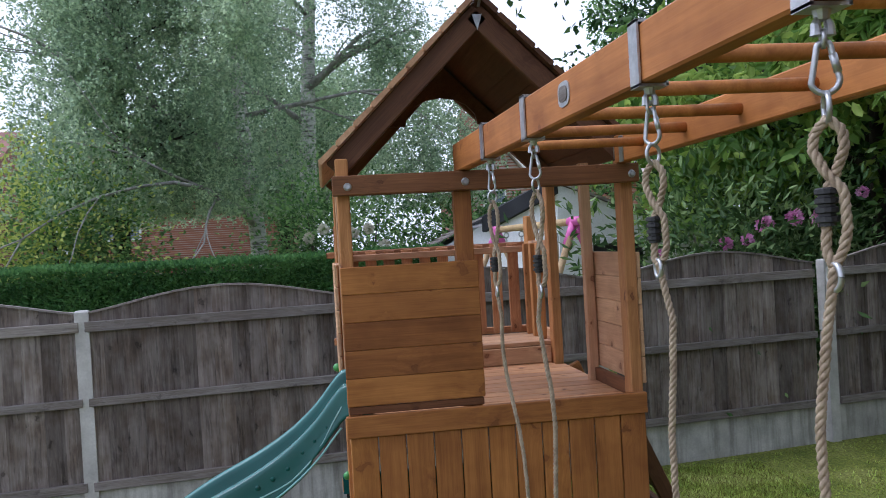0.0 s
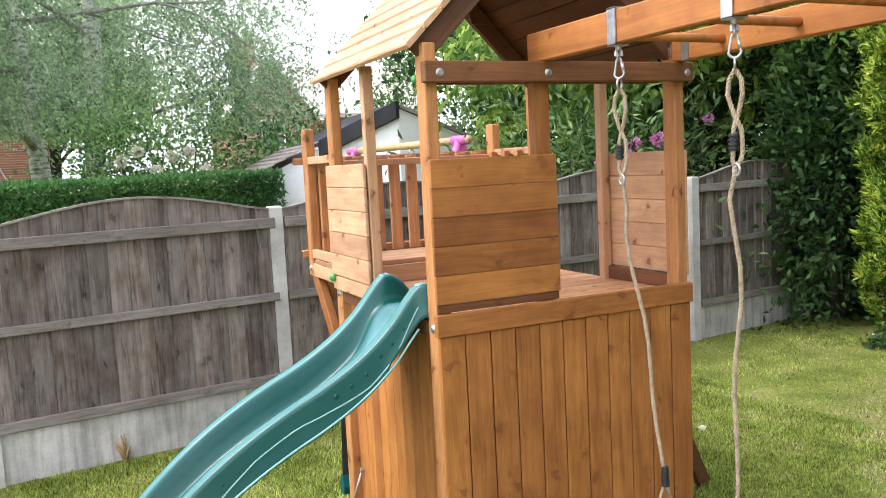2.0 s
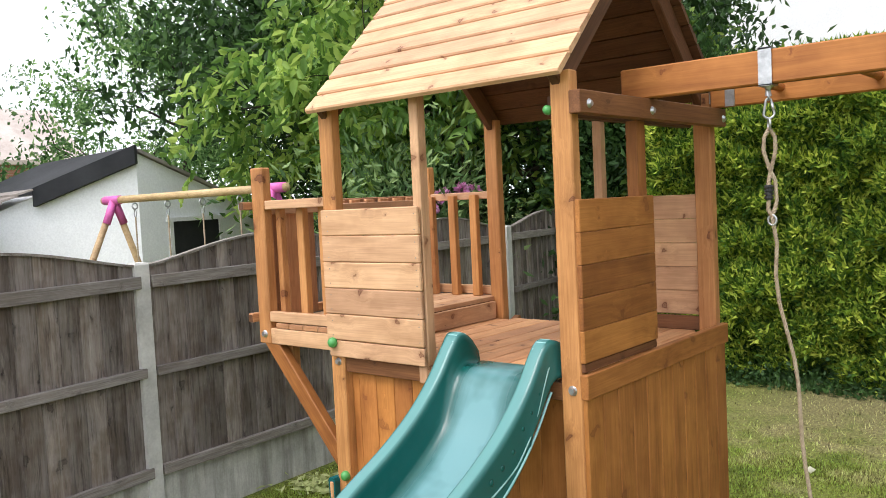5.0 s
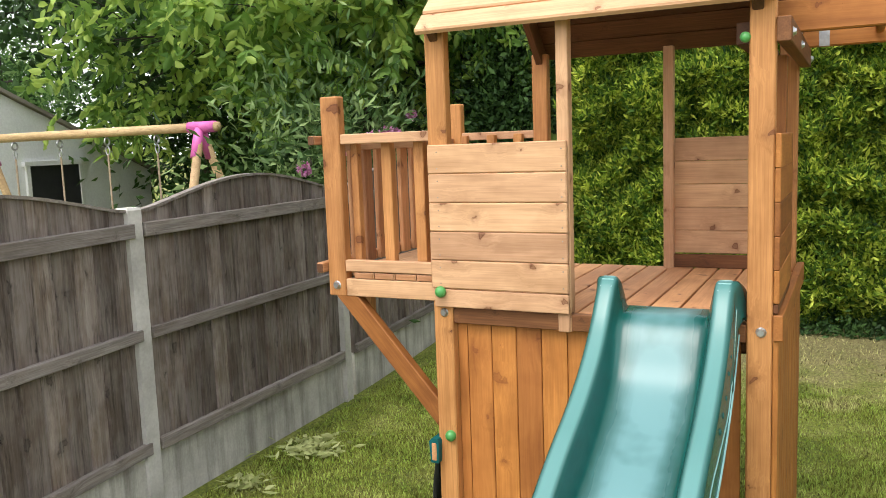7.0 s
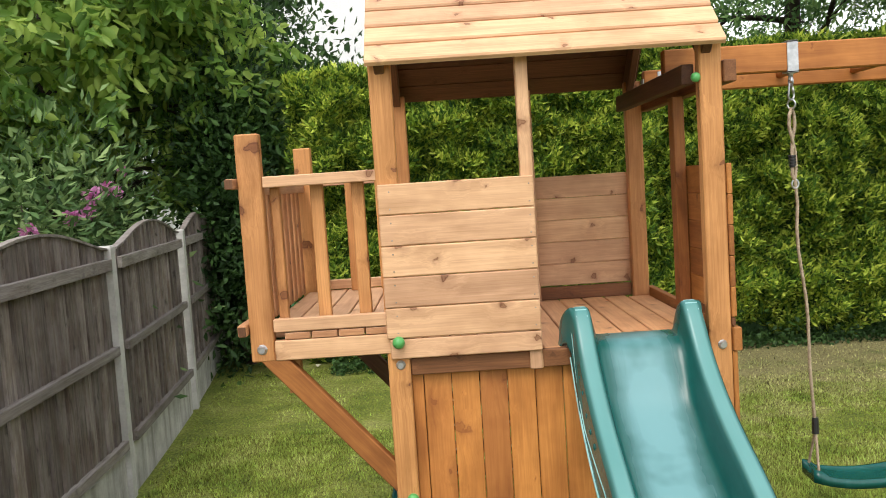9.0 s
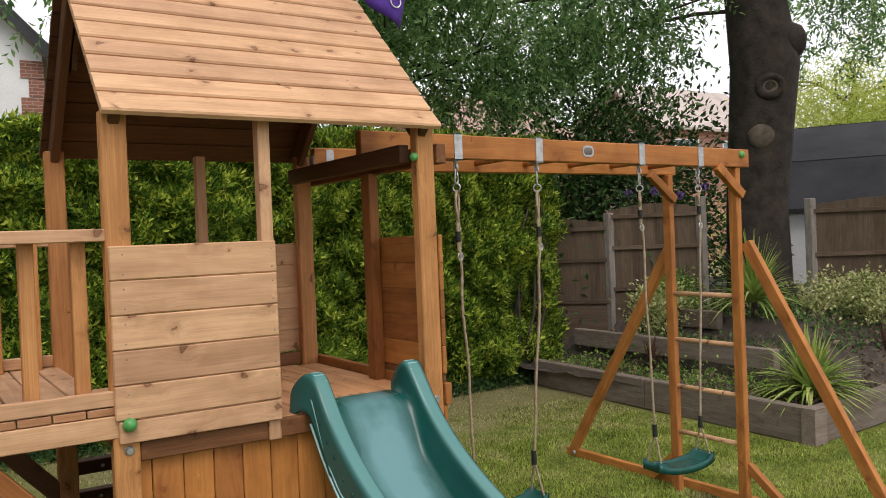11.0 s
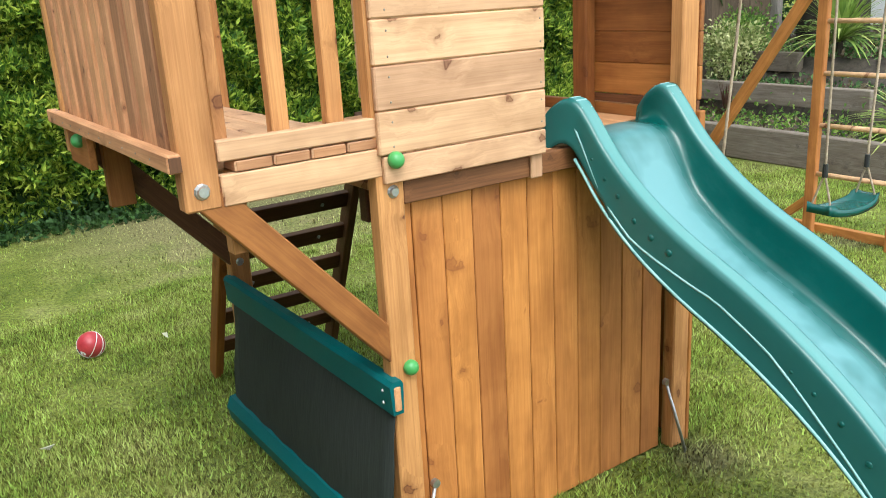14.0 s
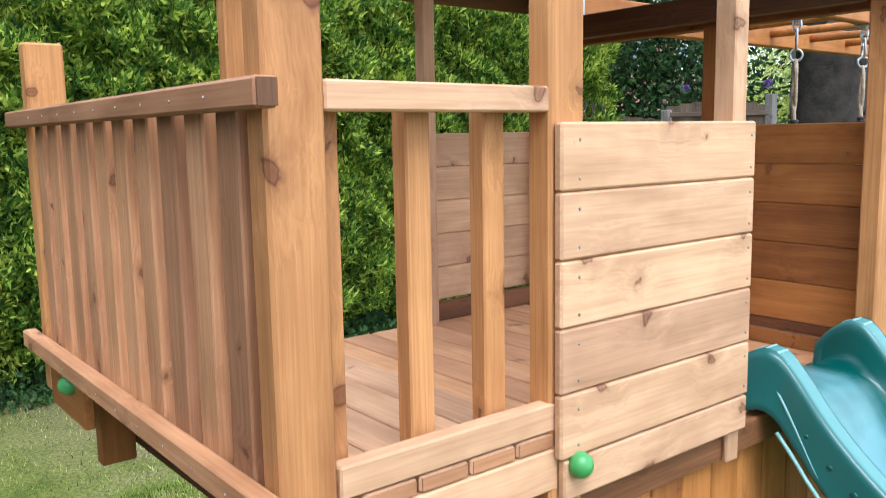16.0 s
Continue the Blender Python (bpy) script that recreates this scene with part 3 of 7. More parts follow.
def lawn_blades():
    rng = np.random.default_rng(7)
    spots = []
    for n, x0, x1, y0, y1 in ((330000, -2.9, 1.2, -1.6, 3.2), (190000, 0.4, 4.3, -1.0, 4.0), (140000, -3.3, 8.5, -2.5, 5.3), (50000, 4.4, 9.0, -2.5, 1.2)):
        spots.append(np.stack([rng.uniform(x0, x1, n), rng.uniform(y0, y1, n)], 1))
    p = np.concatenate(spots)
    patch = np.array([noise.noise((a * 1.7, b * 1.7, 0.3)) for a, b in p])
    inside = (p[:, 0] > -1.22) & (p[:, 0] < 0.0) & (p[:, 1] > 0.02) & (p[:, 1] < 1.19)
    bed = (p[:, 0] > 4.2) & (p[:, 1] > 1.2)
    kerb = p[:, 0] < -2.80 - 0.08 * p[:, 1]
    keepers = (rng.random(len(p)) < 0.75 + 0.9 * patch) & ~(inside & (rng.random(len(p)) < 0.6)) & ~bed & ~kerb & ~((p[:, 1] > 3.7 + 0.5 * patch) & (p[:, 0] > -1.2) & (rng.random(len(p)) < 0.4))
    p, patch = p[keepers], patch[keepers]
    n = len(p)
    h = rng.uniform(0.010, 0.029, n) * (1.0 + 0.5 * patch)
    ang = rng.uniform(0, 2 * np.pi, n)
    lean = rng.uniform(0.2, 1.3, n) * h
    w = rng.uniform(0.0026, 0.0056, n)
    d = np.stack([np.cos(ang), np.sin(ang)], 1)
    q = np.stack([-d[:, 1], d[:, 0]], 1)
    v = np.zeros((n, 3, 3), np.float32)
    v[:, 0, :2], v[:, 1, :2] = p - q * w[:, None], p + q * w[:, None]
    v[:, 2, :2] = p + d * lean[:, None]
    v[:, :2, 2] = -0.006
    v[:, 2, 2] = h
    me = raw_mesh("grass", v.reshape(-1, 3), np.arange(n * 3, dtype=np.int32), 3, BLADE)
    tagged(keep(new("grass", me), Matrix.Identity(4)), "short mown grass, green with straw-coloured blades", "grass", kind="stuff")


lawn_blades()

# ---------- boundary fence of weathered boards between concrete posts ----------
POSTS = [(-2.33, -5.40), (-2.52, -3.53), (-2.715, -1.703), (-2.935, 0.115), (-3.02, 2.02), (-3.24, 4.08), (-3.52, 5.98), (-3.80, 7.85)]


def concrete_post(x, y, turn):
    s = Shape()
    w = 0.045
    s.v += [Vector((a * k, b * k, z)) for z, k in ((-0.05, w), (1.523, w), (1.535, w * 0.85)) for a, b in ((-1, -1), (1, -1), (1, 1), (-1, 1))]
    for lv in (0, 4):
        s.f += [(lv + i, lv + (i + 1) % 4, lv + 4 + (i + 1) % 4, lv + 4 + i) for i in range(4)]
    s.f.append((8, 9, 10, 11))
    key = "concrete_post"
    if key not in CACHE:
        CACHE[key] = s.mesh("fence_post", CONCRETE)
    ob = keep(new("fence_post", CACHE[key]), pose(x, y, 0, 0, 0, turn))
    tagged(ob, "grey concrete fence post with a chamfered top", "fence post", "fence posts")


def fence_panel():
    """One arched feather-edge panel; its length runs along local y from 0 to 1.79, rails on the +x face."""
    top = thing("timber_fence", (0, 0, 0), "weathered dark brown arched feather-edge fence bay", "fence", "bays of the boundary fence")
    length, n = 1.80, 15
    rng = random.Random(11)

    def crown(y):
        return 1.508 + 0.135 * math.sin(math.pi * y / length) ** 1.25
    step = length / n
    for i in range(n):
        y0, y1 = i * step - 0.006, (i + 1) * step + 0.008
        z0 = 0.315
        lean = rng.uniform(-0.002, 0.003)
        s = Shape()
        s.prism([(0, y0, z0), (0, y1, z0), (0, y1, crown(min(y1, length))), (0, y0, crown(max(y0, 0)))], (0.010, 0, 0))
        for k in (4, 7):
            s.v[k] = s.v[k] + Vector((0.017 + lean * 2, 0, 0))
        m = Matrix.Translation((0, (y0 + y1) / 2, 0.9)) @ Matrix(((0, 0, 1, 0), (0, 1, 0, 0), (-1, 0, 0, 0), (0, 0, 0, 1)))
        back = m.inverted()
        s.v = [back @ p for p in s.v]
        s.put("board", FENCEWOOD, top, m=m)
    for name, z, h in (("bottom_rail", 0.345, 0.06), ("middle_rail", 0.915, 0.055), ("top_rail", 1.425, 0.07)):
        block(name, (0.018, 0.002, z - h / 2), (0.055, length - 0.002, z + h / 2), FENCERAIL, top)
    cap = Shape()
    line = [(y, crown(min(max(y, 0.0), length)) + 0.007) for y in np.linspace(-0.005, length + 0.005, 19)]
    for y, z in line:
        cap.v += [Vector((-0.010, y, z - 0.007)), Vector((0.034, y, z - 0.007)), Vector((0.034, y, z + 0.007)), Vector((-0.010, y, z + 0.007))]
    for k in range(len(line) - 1):
        cap.f += [(4 * k + a, 4 * k + (a + 1) % 4, 4 * k + 4 + (a + 1) % 4, 4 * k + 4 + a) for a in range(4)]
    cap.f += [(3, 2, 1, 0), tuple(4 * len(line) - 4 + a for a in range(4))]
    cap.put("cap_strip", FENCERAIL, top)
    return top


def gravel_board():
    s = Shape().box((-0.022, 0.0, -0.05), (0.022, 1.80, 0.305))
    return s.mesh("gravel_board", WETCONCRETE)


def fence():
    first, slab = fence_panel(), gravel_board()
    used = False
    for (x0, y0), (x1, y1) in zip(POSTS, POSTS[1:]):
        d = Vector((x1 - x0, y1 - y0, 0))
        turn = math.degrees(math.atan2(-d.x, d.y))
        gap = (d.length - 1.80) / 2
        p = Vector((x0, y0, 0)) + d.normalized() * gap
        m = pose(p.x, p.y, 0, 0, 0, turn)
        if not used:
            first.matrix_basis, PLACE[first.name], used = m, m, True
        else:
            copy_thing(first, m)
        tagged(keep(new("gravel_board", slab), m), "stained concrete gravel board under the fence", "gravel board", "gravel boards")
        concrete_post(x0, y0, turn)
    concrete_post(*POSTS[-1], 8)


fence()

# ---------- climbing tower ----------
DECK = 1.17


def bolt(at, facing, parent, r=0.013, mat=None, name="bolt"):
    s = Shape()
    f = Vector(facing)
    for d0, d1, rad in ((0, r * 0.3, r * 1.35), (r * 0.3, r * 0.85, r)):
        s.tube([Vector(at) + f * d0, Vector(at) + f * d1], [rad, rad * 0.8], 10)
    return s.put(name, mat or METAL, parent, smooth=False)


def lime_cap(at, parent):
    return part("lime_cap", ball_mesh(0.022, LIME), LIME, parent, "round lime green plastic bolt cap", Matrix.Translation(at))


def tower():
    top = thing("climbing_tower", (-0.61, 0.6, 0), "orange-stained pine climbing tower with pitched plank roof and balcony", "climbing frame")
    # corner posts and lighter studs
    for x0 in (-1.240, -0.110):
        for y0 in (0.0, 1.14):
            block("corner_post", (x0, y0, 0), (x0 + 0.078, y0 + 0.05, 2.20), POSTPINE, top, bevel=0.005)
    block("stud", (-0.738, 0.004, 1.105), (-0.695, 0.05, 2.20), PINE, top)
    block("stud", (-0.605, 1.142, 1.105), (-0.56, 1.186, 2.19), PINE, top)
    block("stud", (-0.078, 0.455, 1.14), (-0.033, 0.525, 2.055), STAIN, top)
    # deck on joists
    deck = thing_part("deck", top, (-0.6, 0.6, DECK))
    for i in range(11):
        x0 = -1.235 + i * 0.1092
        y0, y1 = (0.055, 1.135) if i in (0, 10) else (0.042, 1.185)
        block("deck_board", (x0 + 0.004, y0, DECK - 0.022), (x0 + 0.1052, y1, DECK), DECKPINE, deck)
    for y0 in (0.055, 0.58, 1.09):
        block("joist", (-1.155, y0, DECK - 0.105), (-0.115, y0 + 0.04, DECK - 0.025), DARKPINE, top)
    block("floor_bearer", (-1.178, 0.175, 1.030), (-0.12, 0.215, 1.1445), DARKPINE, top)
    # front panel beside the slide
    front = thing_part("front_panel", top, (-0.965, -0.01, 1.5))
    for i in range(5):
        z0 = 1.245 + i * 0.1075
        block("panel_board", (-1.235, -0.020, z0 + 0.0008), (-0.698, -0.002, z0 + 0.1067), PINE, front, bevel=0.004)
    block("panel_foot", (-1.225, -0.018, 1.174), (-0.698, -0.002, 1.242), PINE, front)
    block("panel_batten", (-1.12, 0.0, 1.768), (-0.74, 0.03, 1.782), PINE, front)
    # panel towards the swings, in the darker stain that carries this side's shade
    side = thing_part("side_panel", top, (0.01, 0.26, 1.5))
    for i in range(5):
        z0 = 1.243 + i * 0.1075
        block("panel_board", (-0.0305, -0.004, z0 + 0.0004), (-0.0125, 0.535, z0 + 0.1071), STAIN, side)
    # dark strip: the shadow line above the deck rail, set as brown wood
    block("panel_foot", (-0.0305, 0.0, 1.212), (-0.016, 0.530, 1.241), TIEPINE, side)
    # panel towards the hedge
    back = thing_part("back_panel", top, (-0.29, 1.2, 1.5))
    for i in range(5):
        z0 = 1.235 + i * 0.1075
        block("panel_board", (-0.60, 1.192, z0 + 0.0006), (-0.042, 1.210, z0 + 0.1069), PINE, back)
    # added strip in the same dark tone, a painted shadow line under the panel
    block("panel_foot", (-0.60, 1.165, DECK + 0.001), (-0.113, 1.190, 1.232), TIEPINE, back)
    # rail and vertical cladding below the deck, swing side, in the same shade-darkened stain
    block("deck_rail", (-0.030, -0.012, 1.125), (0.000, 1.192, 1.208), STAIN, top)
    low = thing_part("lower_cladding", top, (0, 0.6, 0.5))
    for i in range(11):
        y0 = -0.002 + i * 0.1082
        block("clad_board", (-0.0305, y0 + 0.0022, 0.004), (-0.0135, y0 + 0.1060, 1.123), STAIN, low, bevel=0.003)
    # slide side
    low2 = thing_part("front_cladding", top, (-0.6, 0.03, 0.5))
    for i in range(10):
        x0 = -1.120 + i * 0.0990
        block("clad_board", (x0 + 0.0012, 0.040, 0.004), (x0 + 0.0978, 0.054, 1.107), CLADPINE, low2, bevel=0.0025)
    block("clad_board", (-1.161, 0.042, 0.004), (-1.122, 0.054, 1.107), CLADPINE, low2, bevel=0.0016)
    # brown rail whose colour also holds the band of shade under the front panel
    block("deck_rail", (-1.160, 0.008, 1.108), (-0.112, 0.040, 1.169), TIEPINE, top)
    block("batten_end", (-0.742, -0.004, 1.105), (-0.700, 0.006, 1.182), PINE, top)
    # cross beam for the swing frame
    block("cross_beam", (-0.031, -0.015, 2.055), (0.012, 1.205, 2.130), TIEPINE, top)
    for y in (0.043, 0.498, 1.174):
        bolt((0.012, y, 2.087), (1, 0, 0), top, 0.012)
    block("cross_beam", (-0.155, 0.055, 2.06), (-0.112, 1.135, 2.13), DARKPINE, top)
    # bolts and caps
    bolt((-1.195, 0.0, 1.149), (0, -1, 0), top)
    bolt((-0.066, 0.0, 1.149), (0, -1, 0), top)
    lime_cap((-1.196, -0.026, 1.233), top)
    lime_cap((-1.184, -0.006, 0.665), top)
    part("lime_cap", ball_mesh(0.017, LIME), LIME, top, "round lime green plastic bolt cap", Matrix.Translation((-0.122, 0.004, 2.078)))
    for x, z in ((-1.215, 1.75), (-0.715, 1.75)):
        for k in range(5):
            bolt((x + 0.02 if x < -1 else x, -0.0205, z - k * 0.1075 + 0.005), (0, -1, 0), front, 0.0021, SCREWSTEEL, "screw")
            bolt((x + 0.02 if x < -1 else x, -0.0205, z - k * 0.1075 - 0.055), (0, -1, 0), front, 0.0021, SCREWSTEEL, "screw")
    roof(top)
    balcony(top)
    return top


def thing_part(name, parent, at):
    """An empty part that holds pieces."""
    return keep(new(name), Matrix.Translation(at), parent)


def roof(top):
    eave_y, eave_z, ridge_y, ridge_z = -0.05, 2.178, 0.595, 2.822
    x0, x1 = -1.245, -0.035
    holder = thing_part("roof", top, (-0.61, 0.6, 2.5))
    run = Vector((0, ridge_y - eave_y, ridge_z - eave_z))
    slope, n = run.length, 9
    u = run.normalized()
    step = slope / n
    for s in (1, -1):
        up = Vector((0, u.y * s, u.z))
        out = Vector((0, -u.z * s, u.y))
        foot = Vector((0, eave_y if s > 0 else 2 * ridge_y - eave_y, eave_z))
        for i in range(n):
            mid = foot + up * (step * i)
            m = along((x0, mid.y, mid.z), (x1, mid.y, mid.z), tuple(out))
            if "roof_board" not in CACHE or s < 0 and "roof_back" not in CACHE:
                w, half = step, (x1 - x0) / 2
                sg = 1 if (m.to_3x3() @ Vector((0, 1, 0))).dot(up) > 0 else -1
                cut = [(0.0, 0.001), (0.004, 0.0), (w - 0.007, 0.0), (w - 0.007, 0.006), (w + 0.002, 0.006), (w + 0.002, 0.010), (w - 0.009, 0.010), (w - 0.012, 0.019), (0.006, 0.022), (0.0, 0.016)]
                ring_pts = [(-half, sg * a, b) for a, b in cut]
                if sg > 0:
                    ring_pts = ring_pts[::-1]
                # back slope takes the dark pine: underside shade put into its colour
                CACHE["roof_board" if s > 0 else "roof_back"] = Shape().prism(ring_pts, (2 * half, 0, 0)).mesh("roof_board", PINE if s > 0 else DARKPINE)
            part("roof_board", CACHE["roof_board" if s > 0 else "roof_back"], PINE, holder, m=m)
        # rafters under both ends, darkened in colour for the shade below the roof
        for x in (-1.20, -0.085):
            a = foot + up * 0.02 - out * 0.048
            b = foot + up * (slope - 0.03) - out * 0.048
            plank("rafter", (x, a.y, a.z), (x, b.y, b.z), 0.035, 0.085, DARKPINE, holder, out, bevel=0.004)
    # arched gusset at the balcony end, in the same shade-darkened wood
    g = Shape()
    arc = []
    for k in range(9):
        a = math.pi * k / 8
        arc.append((-1.175, ridge_y - 0.195 * math.cos(a), 2.475 + 0.145 * math.sin(a)))
    outline = [(-1.175, ridge_y - 0.325, 2.475)] + arc + [(-1.175, ridge_y + 0.325, 2.475), (-1.175, ridge_y, 2.80)]
    g.prism(outline, (0.018, 0, 0))
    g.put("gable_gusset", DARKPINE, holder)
    # small steel bracket and flag at the swing end
    Shape().prism([(-0.064, 0.575, 2.755), (-0.064, 0.615, 2.755), (-0.064, 0.595, 2.69)], (0.006, 0, 0)).put("apex_bracket", METAL, holder)


def balcony(top):
    b = thing_part("balcony", top, (-1.46, 0.6, 1.28))
    for y0 in (0.0, 1.14):
        block("corner_post", (-1.715, y0, 1.19), (-1.632, y0 + 0.05, 1.985), POSTPINE, b, bevel=0.005)
        yo = y0 - 0.004 if y0 < 0.5 else y0 + 0.022
        block("lower_rail", (-1.630, yo + 0.002, 1.192), (-1.222, yo + 0.032, 1.262), PINE, b)
        block("bottom_rail", (-1.630, yo + 0.002, 1.292), (-1.222, yo + 0.032, 1.338), PINE, b)
        block("hand_rail", (-1.630, y0 + 0.004, 1.797), (-1.222, y0 + 0.046, 1.836), PINE, b)
        yi = y0 + 0.051 if y0 < 0.5 else y0 - 0.037
        for x, wide in ((-1.616, 0.032), (-1.475, 0.044), (-1.331, 0.044)):
            block("baluster", (x, yi, 1.289), (x + wide, yi + 0.035, 1.822), POSTPINE, b)
        # diagonal brace down to the tower post; the hedge-side one is darker brown
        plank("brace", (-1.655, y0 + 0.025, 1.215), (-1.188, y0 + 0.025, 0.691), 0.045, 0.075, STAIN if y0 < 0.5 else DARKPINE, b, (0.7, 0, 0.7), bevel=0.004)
        bolt((-1.675, 0.0, 1.234) if y0 < 0.5 else (-1.675, 1.19, 1.234), (0, -1 if y0 < 0.5 else 1, 0), b, 0.014)
        for x in (-1.60, -1.27):
            bolt((x, y0 + 0.025, 1.8365), (0, 0, 1), b, 0.0022, SCREWSTEEL, "screw")
    bolt((-1.203, 1.139, 0.70), (0, -1, 0), b, 0.012)
    lime_cap((-1.722, 0.955, 1.250), b)
    for i in range(5):
        x0 = -1.690 + i * 0.0945
        y0, y1 = (0.055, 1.135) if i == 0 else (0.002, 1.186)
        block("deck_board", (x0 + 0.002, y0, 1.264), (x0 + 0.0915, y1, 1.288), PINE, b)
        if i:
            block("end_grain", (x0 + 0.005, -0.0008, 1.266), (x0 + 0.0885, 0.0014, 1.286), ENDPINE, b, bevel=0.0005)
    block("fascia", (-1.225, 0.055, 1.172), (-1.205, 1.135, 1.262), PINE, b)
    # reddish end board, its darker stain standing for the shade under the deck
    block("end_board", (-1.7145, 0.880, 1.165), (-1.692, 1.138, 1.262), STAIN, b)
    block("hanger_block", (-1.602, 0.056, 1.06), (-1.556, 0.100, 1.262), POSTPINE, b)
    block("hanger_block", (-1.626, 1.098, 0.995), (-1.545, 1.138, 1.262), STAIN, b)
    # outer end: rails outside, balusters inside
    block("end_rail", (-1.749, -0.030, 1.287), (-1.718, 1.225, 1.328), ENDPINE, b, bevel=0.004)
    block("end_rail", (-1.748, -0.045, 1.798), (-1.718, 1.225, 1.834), ENDPINE, b, bevel=0.004)
    for z in (1.290, 1.800):
        block("end_grain", (-1.746, -0.0325 if z < 1.5 else -0.0475, z), (-1.720, -0.0303 if z < 1.5 else -0.0453, z + 0.032), DARKPINE, b, bevel=0.0005)
    for i in range(10):
        y0 = 0.075 + i * 0.1065
        block("baluster", (-1.7165, y0 - 0.004, 1.290), (-1.6945, y0 + 0.060, 1.826), ENDPINE, b)
    block("inner_rail", (-1.692, 0.052, 1.772), (-1.672, 1.138, 1.81), PINE, b)
    for y in np.linspace(0.09, 1.10, 10):
        for z in (1.306, 1.815):
            bolt((-1.7495, y, z), (-1, 0, 0), b, 0.0021, SCREWSTEEL, "screw")


tower()


# ---------- slide ----------
def slide():
    top = thing("slide", (-0.367, -0.9, 0), "glossy teal green wavy plastic slide with raised sides", "slide")
    line = [(0.095, 1.235), (0.055, 1.285), (0.0, 1.312), (-0.05, 1.262), (-0.13, 1.160), (-0.25, 1.056), (-0.40, 0.966), (-0.56, 0.893), (-0.70, 0.815), (-0.82, 0.735),
            (-0.92, 0.655), (-1.02, 0.563), (-1.12, 0.470), (-1.22, 0.388), (-1.34, 0.308), (-1.50, 0.222), (-1.70, 0.165), (-1.96, 0.140)]

    def smooth(pts, k):
        for _ in range(k):
            out = [pts[0]]
            for a, b in zip(pts, pts[1:]):
                out += [tuple(0.75 * p + 0.25 * q for p, q in zip(a, b)), tuple(0.25 * p + 0.75 * q for p, q in zip(a, b))]
            pts = out + [pts[-1]]
        return pts
    path = smooth(line, 2)
    section = [(-0.232, -0.112, 1), (-0.227, -0.092, 1), (-0.221, -0.060, 0), (-0.2165, -0.012, 0), (-0.2155, -0.004, 0), (-0.212, -0.0005, 0), (-0.206, 0.0, 0), (-0.177, 0.0, 0), (-0.171, -0.001, 0),
               (-0.168, -0.005, 0), (-0.166, -0.014, 0), (-0.155, -0.065, 0), (-0.146, -0.105, 0), (-0.137, -0.122, 0), (-0.122, -0.130, 0), (-0.09, -0.133, 0), (0.0, -0.134, 0)]
    section = section + [(-x, d, e) for x, d, e in reversed(section[:-1])]
    n = len(section)
    s = Shape()
    for i, (y, z) in enumerate(path):
        start = max(0.0, min(1.0, (y + 0.17) / 0.19))
        start = start * start * (3 - 2 * start)       # mouth of the slide at the deck
        for x, d, e in section:
            deep = d
            if e:
                deep = d * (0.75 if start else 1.0) - 0.035
            if abs(x) < 0.147 and start > 0:                # bed meets the deck
                deep = d
                z_bed = 1.188
                zz = (z + deep) * (1 - start) + z_bed * start
            else:
                zz = z + deep
            spread = 1.0 + 0.14 * max(0.0, min(1.0, (y + 0.03) / 0.11)) if abs(x) > 0.2 else 1.0
            s.v.append(Vector((-0.367 + x * spread, y, zz)))
    for i in range(len(path) - 1):
        for k in range(n - 1):
            a = i * n + k
            s.f.append((a, a + 1, a + n + 1, a + n))
    body = s.put("chute", BEDPLASTIC, top, smooth=True)
    th = body.modifiers.new("thickness", "SOLIDIFY")
    th.thickness, th.offset = 0.008, -1
    # raised wavy line, lower lip, crest notches and studs on both outer sides
    wave_y = (0.03, -0.06, -0.14, -0.24, -0.38, -0.52, -0.68, -0.84, -0.98, -1.12, -1.30, -1.48, -1.70)
    wave_d = (0.036, 0.075, 0.112, 0.118, 0.090, 0.068, 0.072, 0.105, 0.124, 0.100, 0.066, 0.088, 0.120)

    def wall_x(drop):
        return float(np.interp(drop, (0.012, 0.06, 0.125, 0.145), (0.2165, 0.221, 0.227, 0.232))) + 0.0065
    for side in (-1, 1):
        for lip in (False, True):
            pts = []
            for y, z in path[4:-6]:
                drop = 0.137 if lip else float(np.interp(-y, [-v for v in wave_y], wave_d))
                if y < (-0.02 if lip else 0.035):
                    pts.append((-0.367 + side * wall_x(drop), y, z - drop))
            Shape().tube(pts, 0.0050 if lip else 0.0038, 6).put("rib", RIBPLASTIC, top, "pale raised moulding line", smooth=True)
        for k, y in enumerate((-0.09, -0.14, -0.19, -0.25, -0.31, -0.37, -0.74, -0.80, -0.87, -0.94, -1.01, -1.08)):
            z = float(np.interp(-y, [-p[0] for p in path], [p[1] for p in path]))
            r = 0.0055 + 0.0012 * (k % 6)
            m = Matrix.Translation((-0.367 + side * (wall_x(0.06) + 0.001), y, z - 0.062 + 0.006 * (k % 3))) @ Matrix.Rotation(math.pi / 2, 4, "Y")
            part("stud", ball_mesh(r, TEAL, 10, 0.45), TEAL, top, m=m)
        for y in (0.035, 0.012, -0.012, -0.034):
            z = float(np.interp(-y, [-p[0] for p in path], [p[1] for p in path]))
            Shape().tube([(-0.367 + side * 0.172, y, z + 0.006), (-0.367 + side * 0.211, y, z + 0.006)], 0.0042, 6).put("crest_notch", RIBPLASTIC, top, smooth=True)
    Shape().box((-0.139, -1.345, 0.205), (-0.133, -1.285, 0.238)).put("rating_sticker", WHITEPAINT, top, "small plain white sticker")
    foot = Shape()
    foot.box((-0.50, -1.86, 0.0), (-0.46, -1.80, 0.06)).box((-0.274, -1.86, 0.0), (-0.234, -1.80, 0.06))
    foot.put("foot", TEAL, top)


slide()


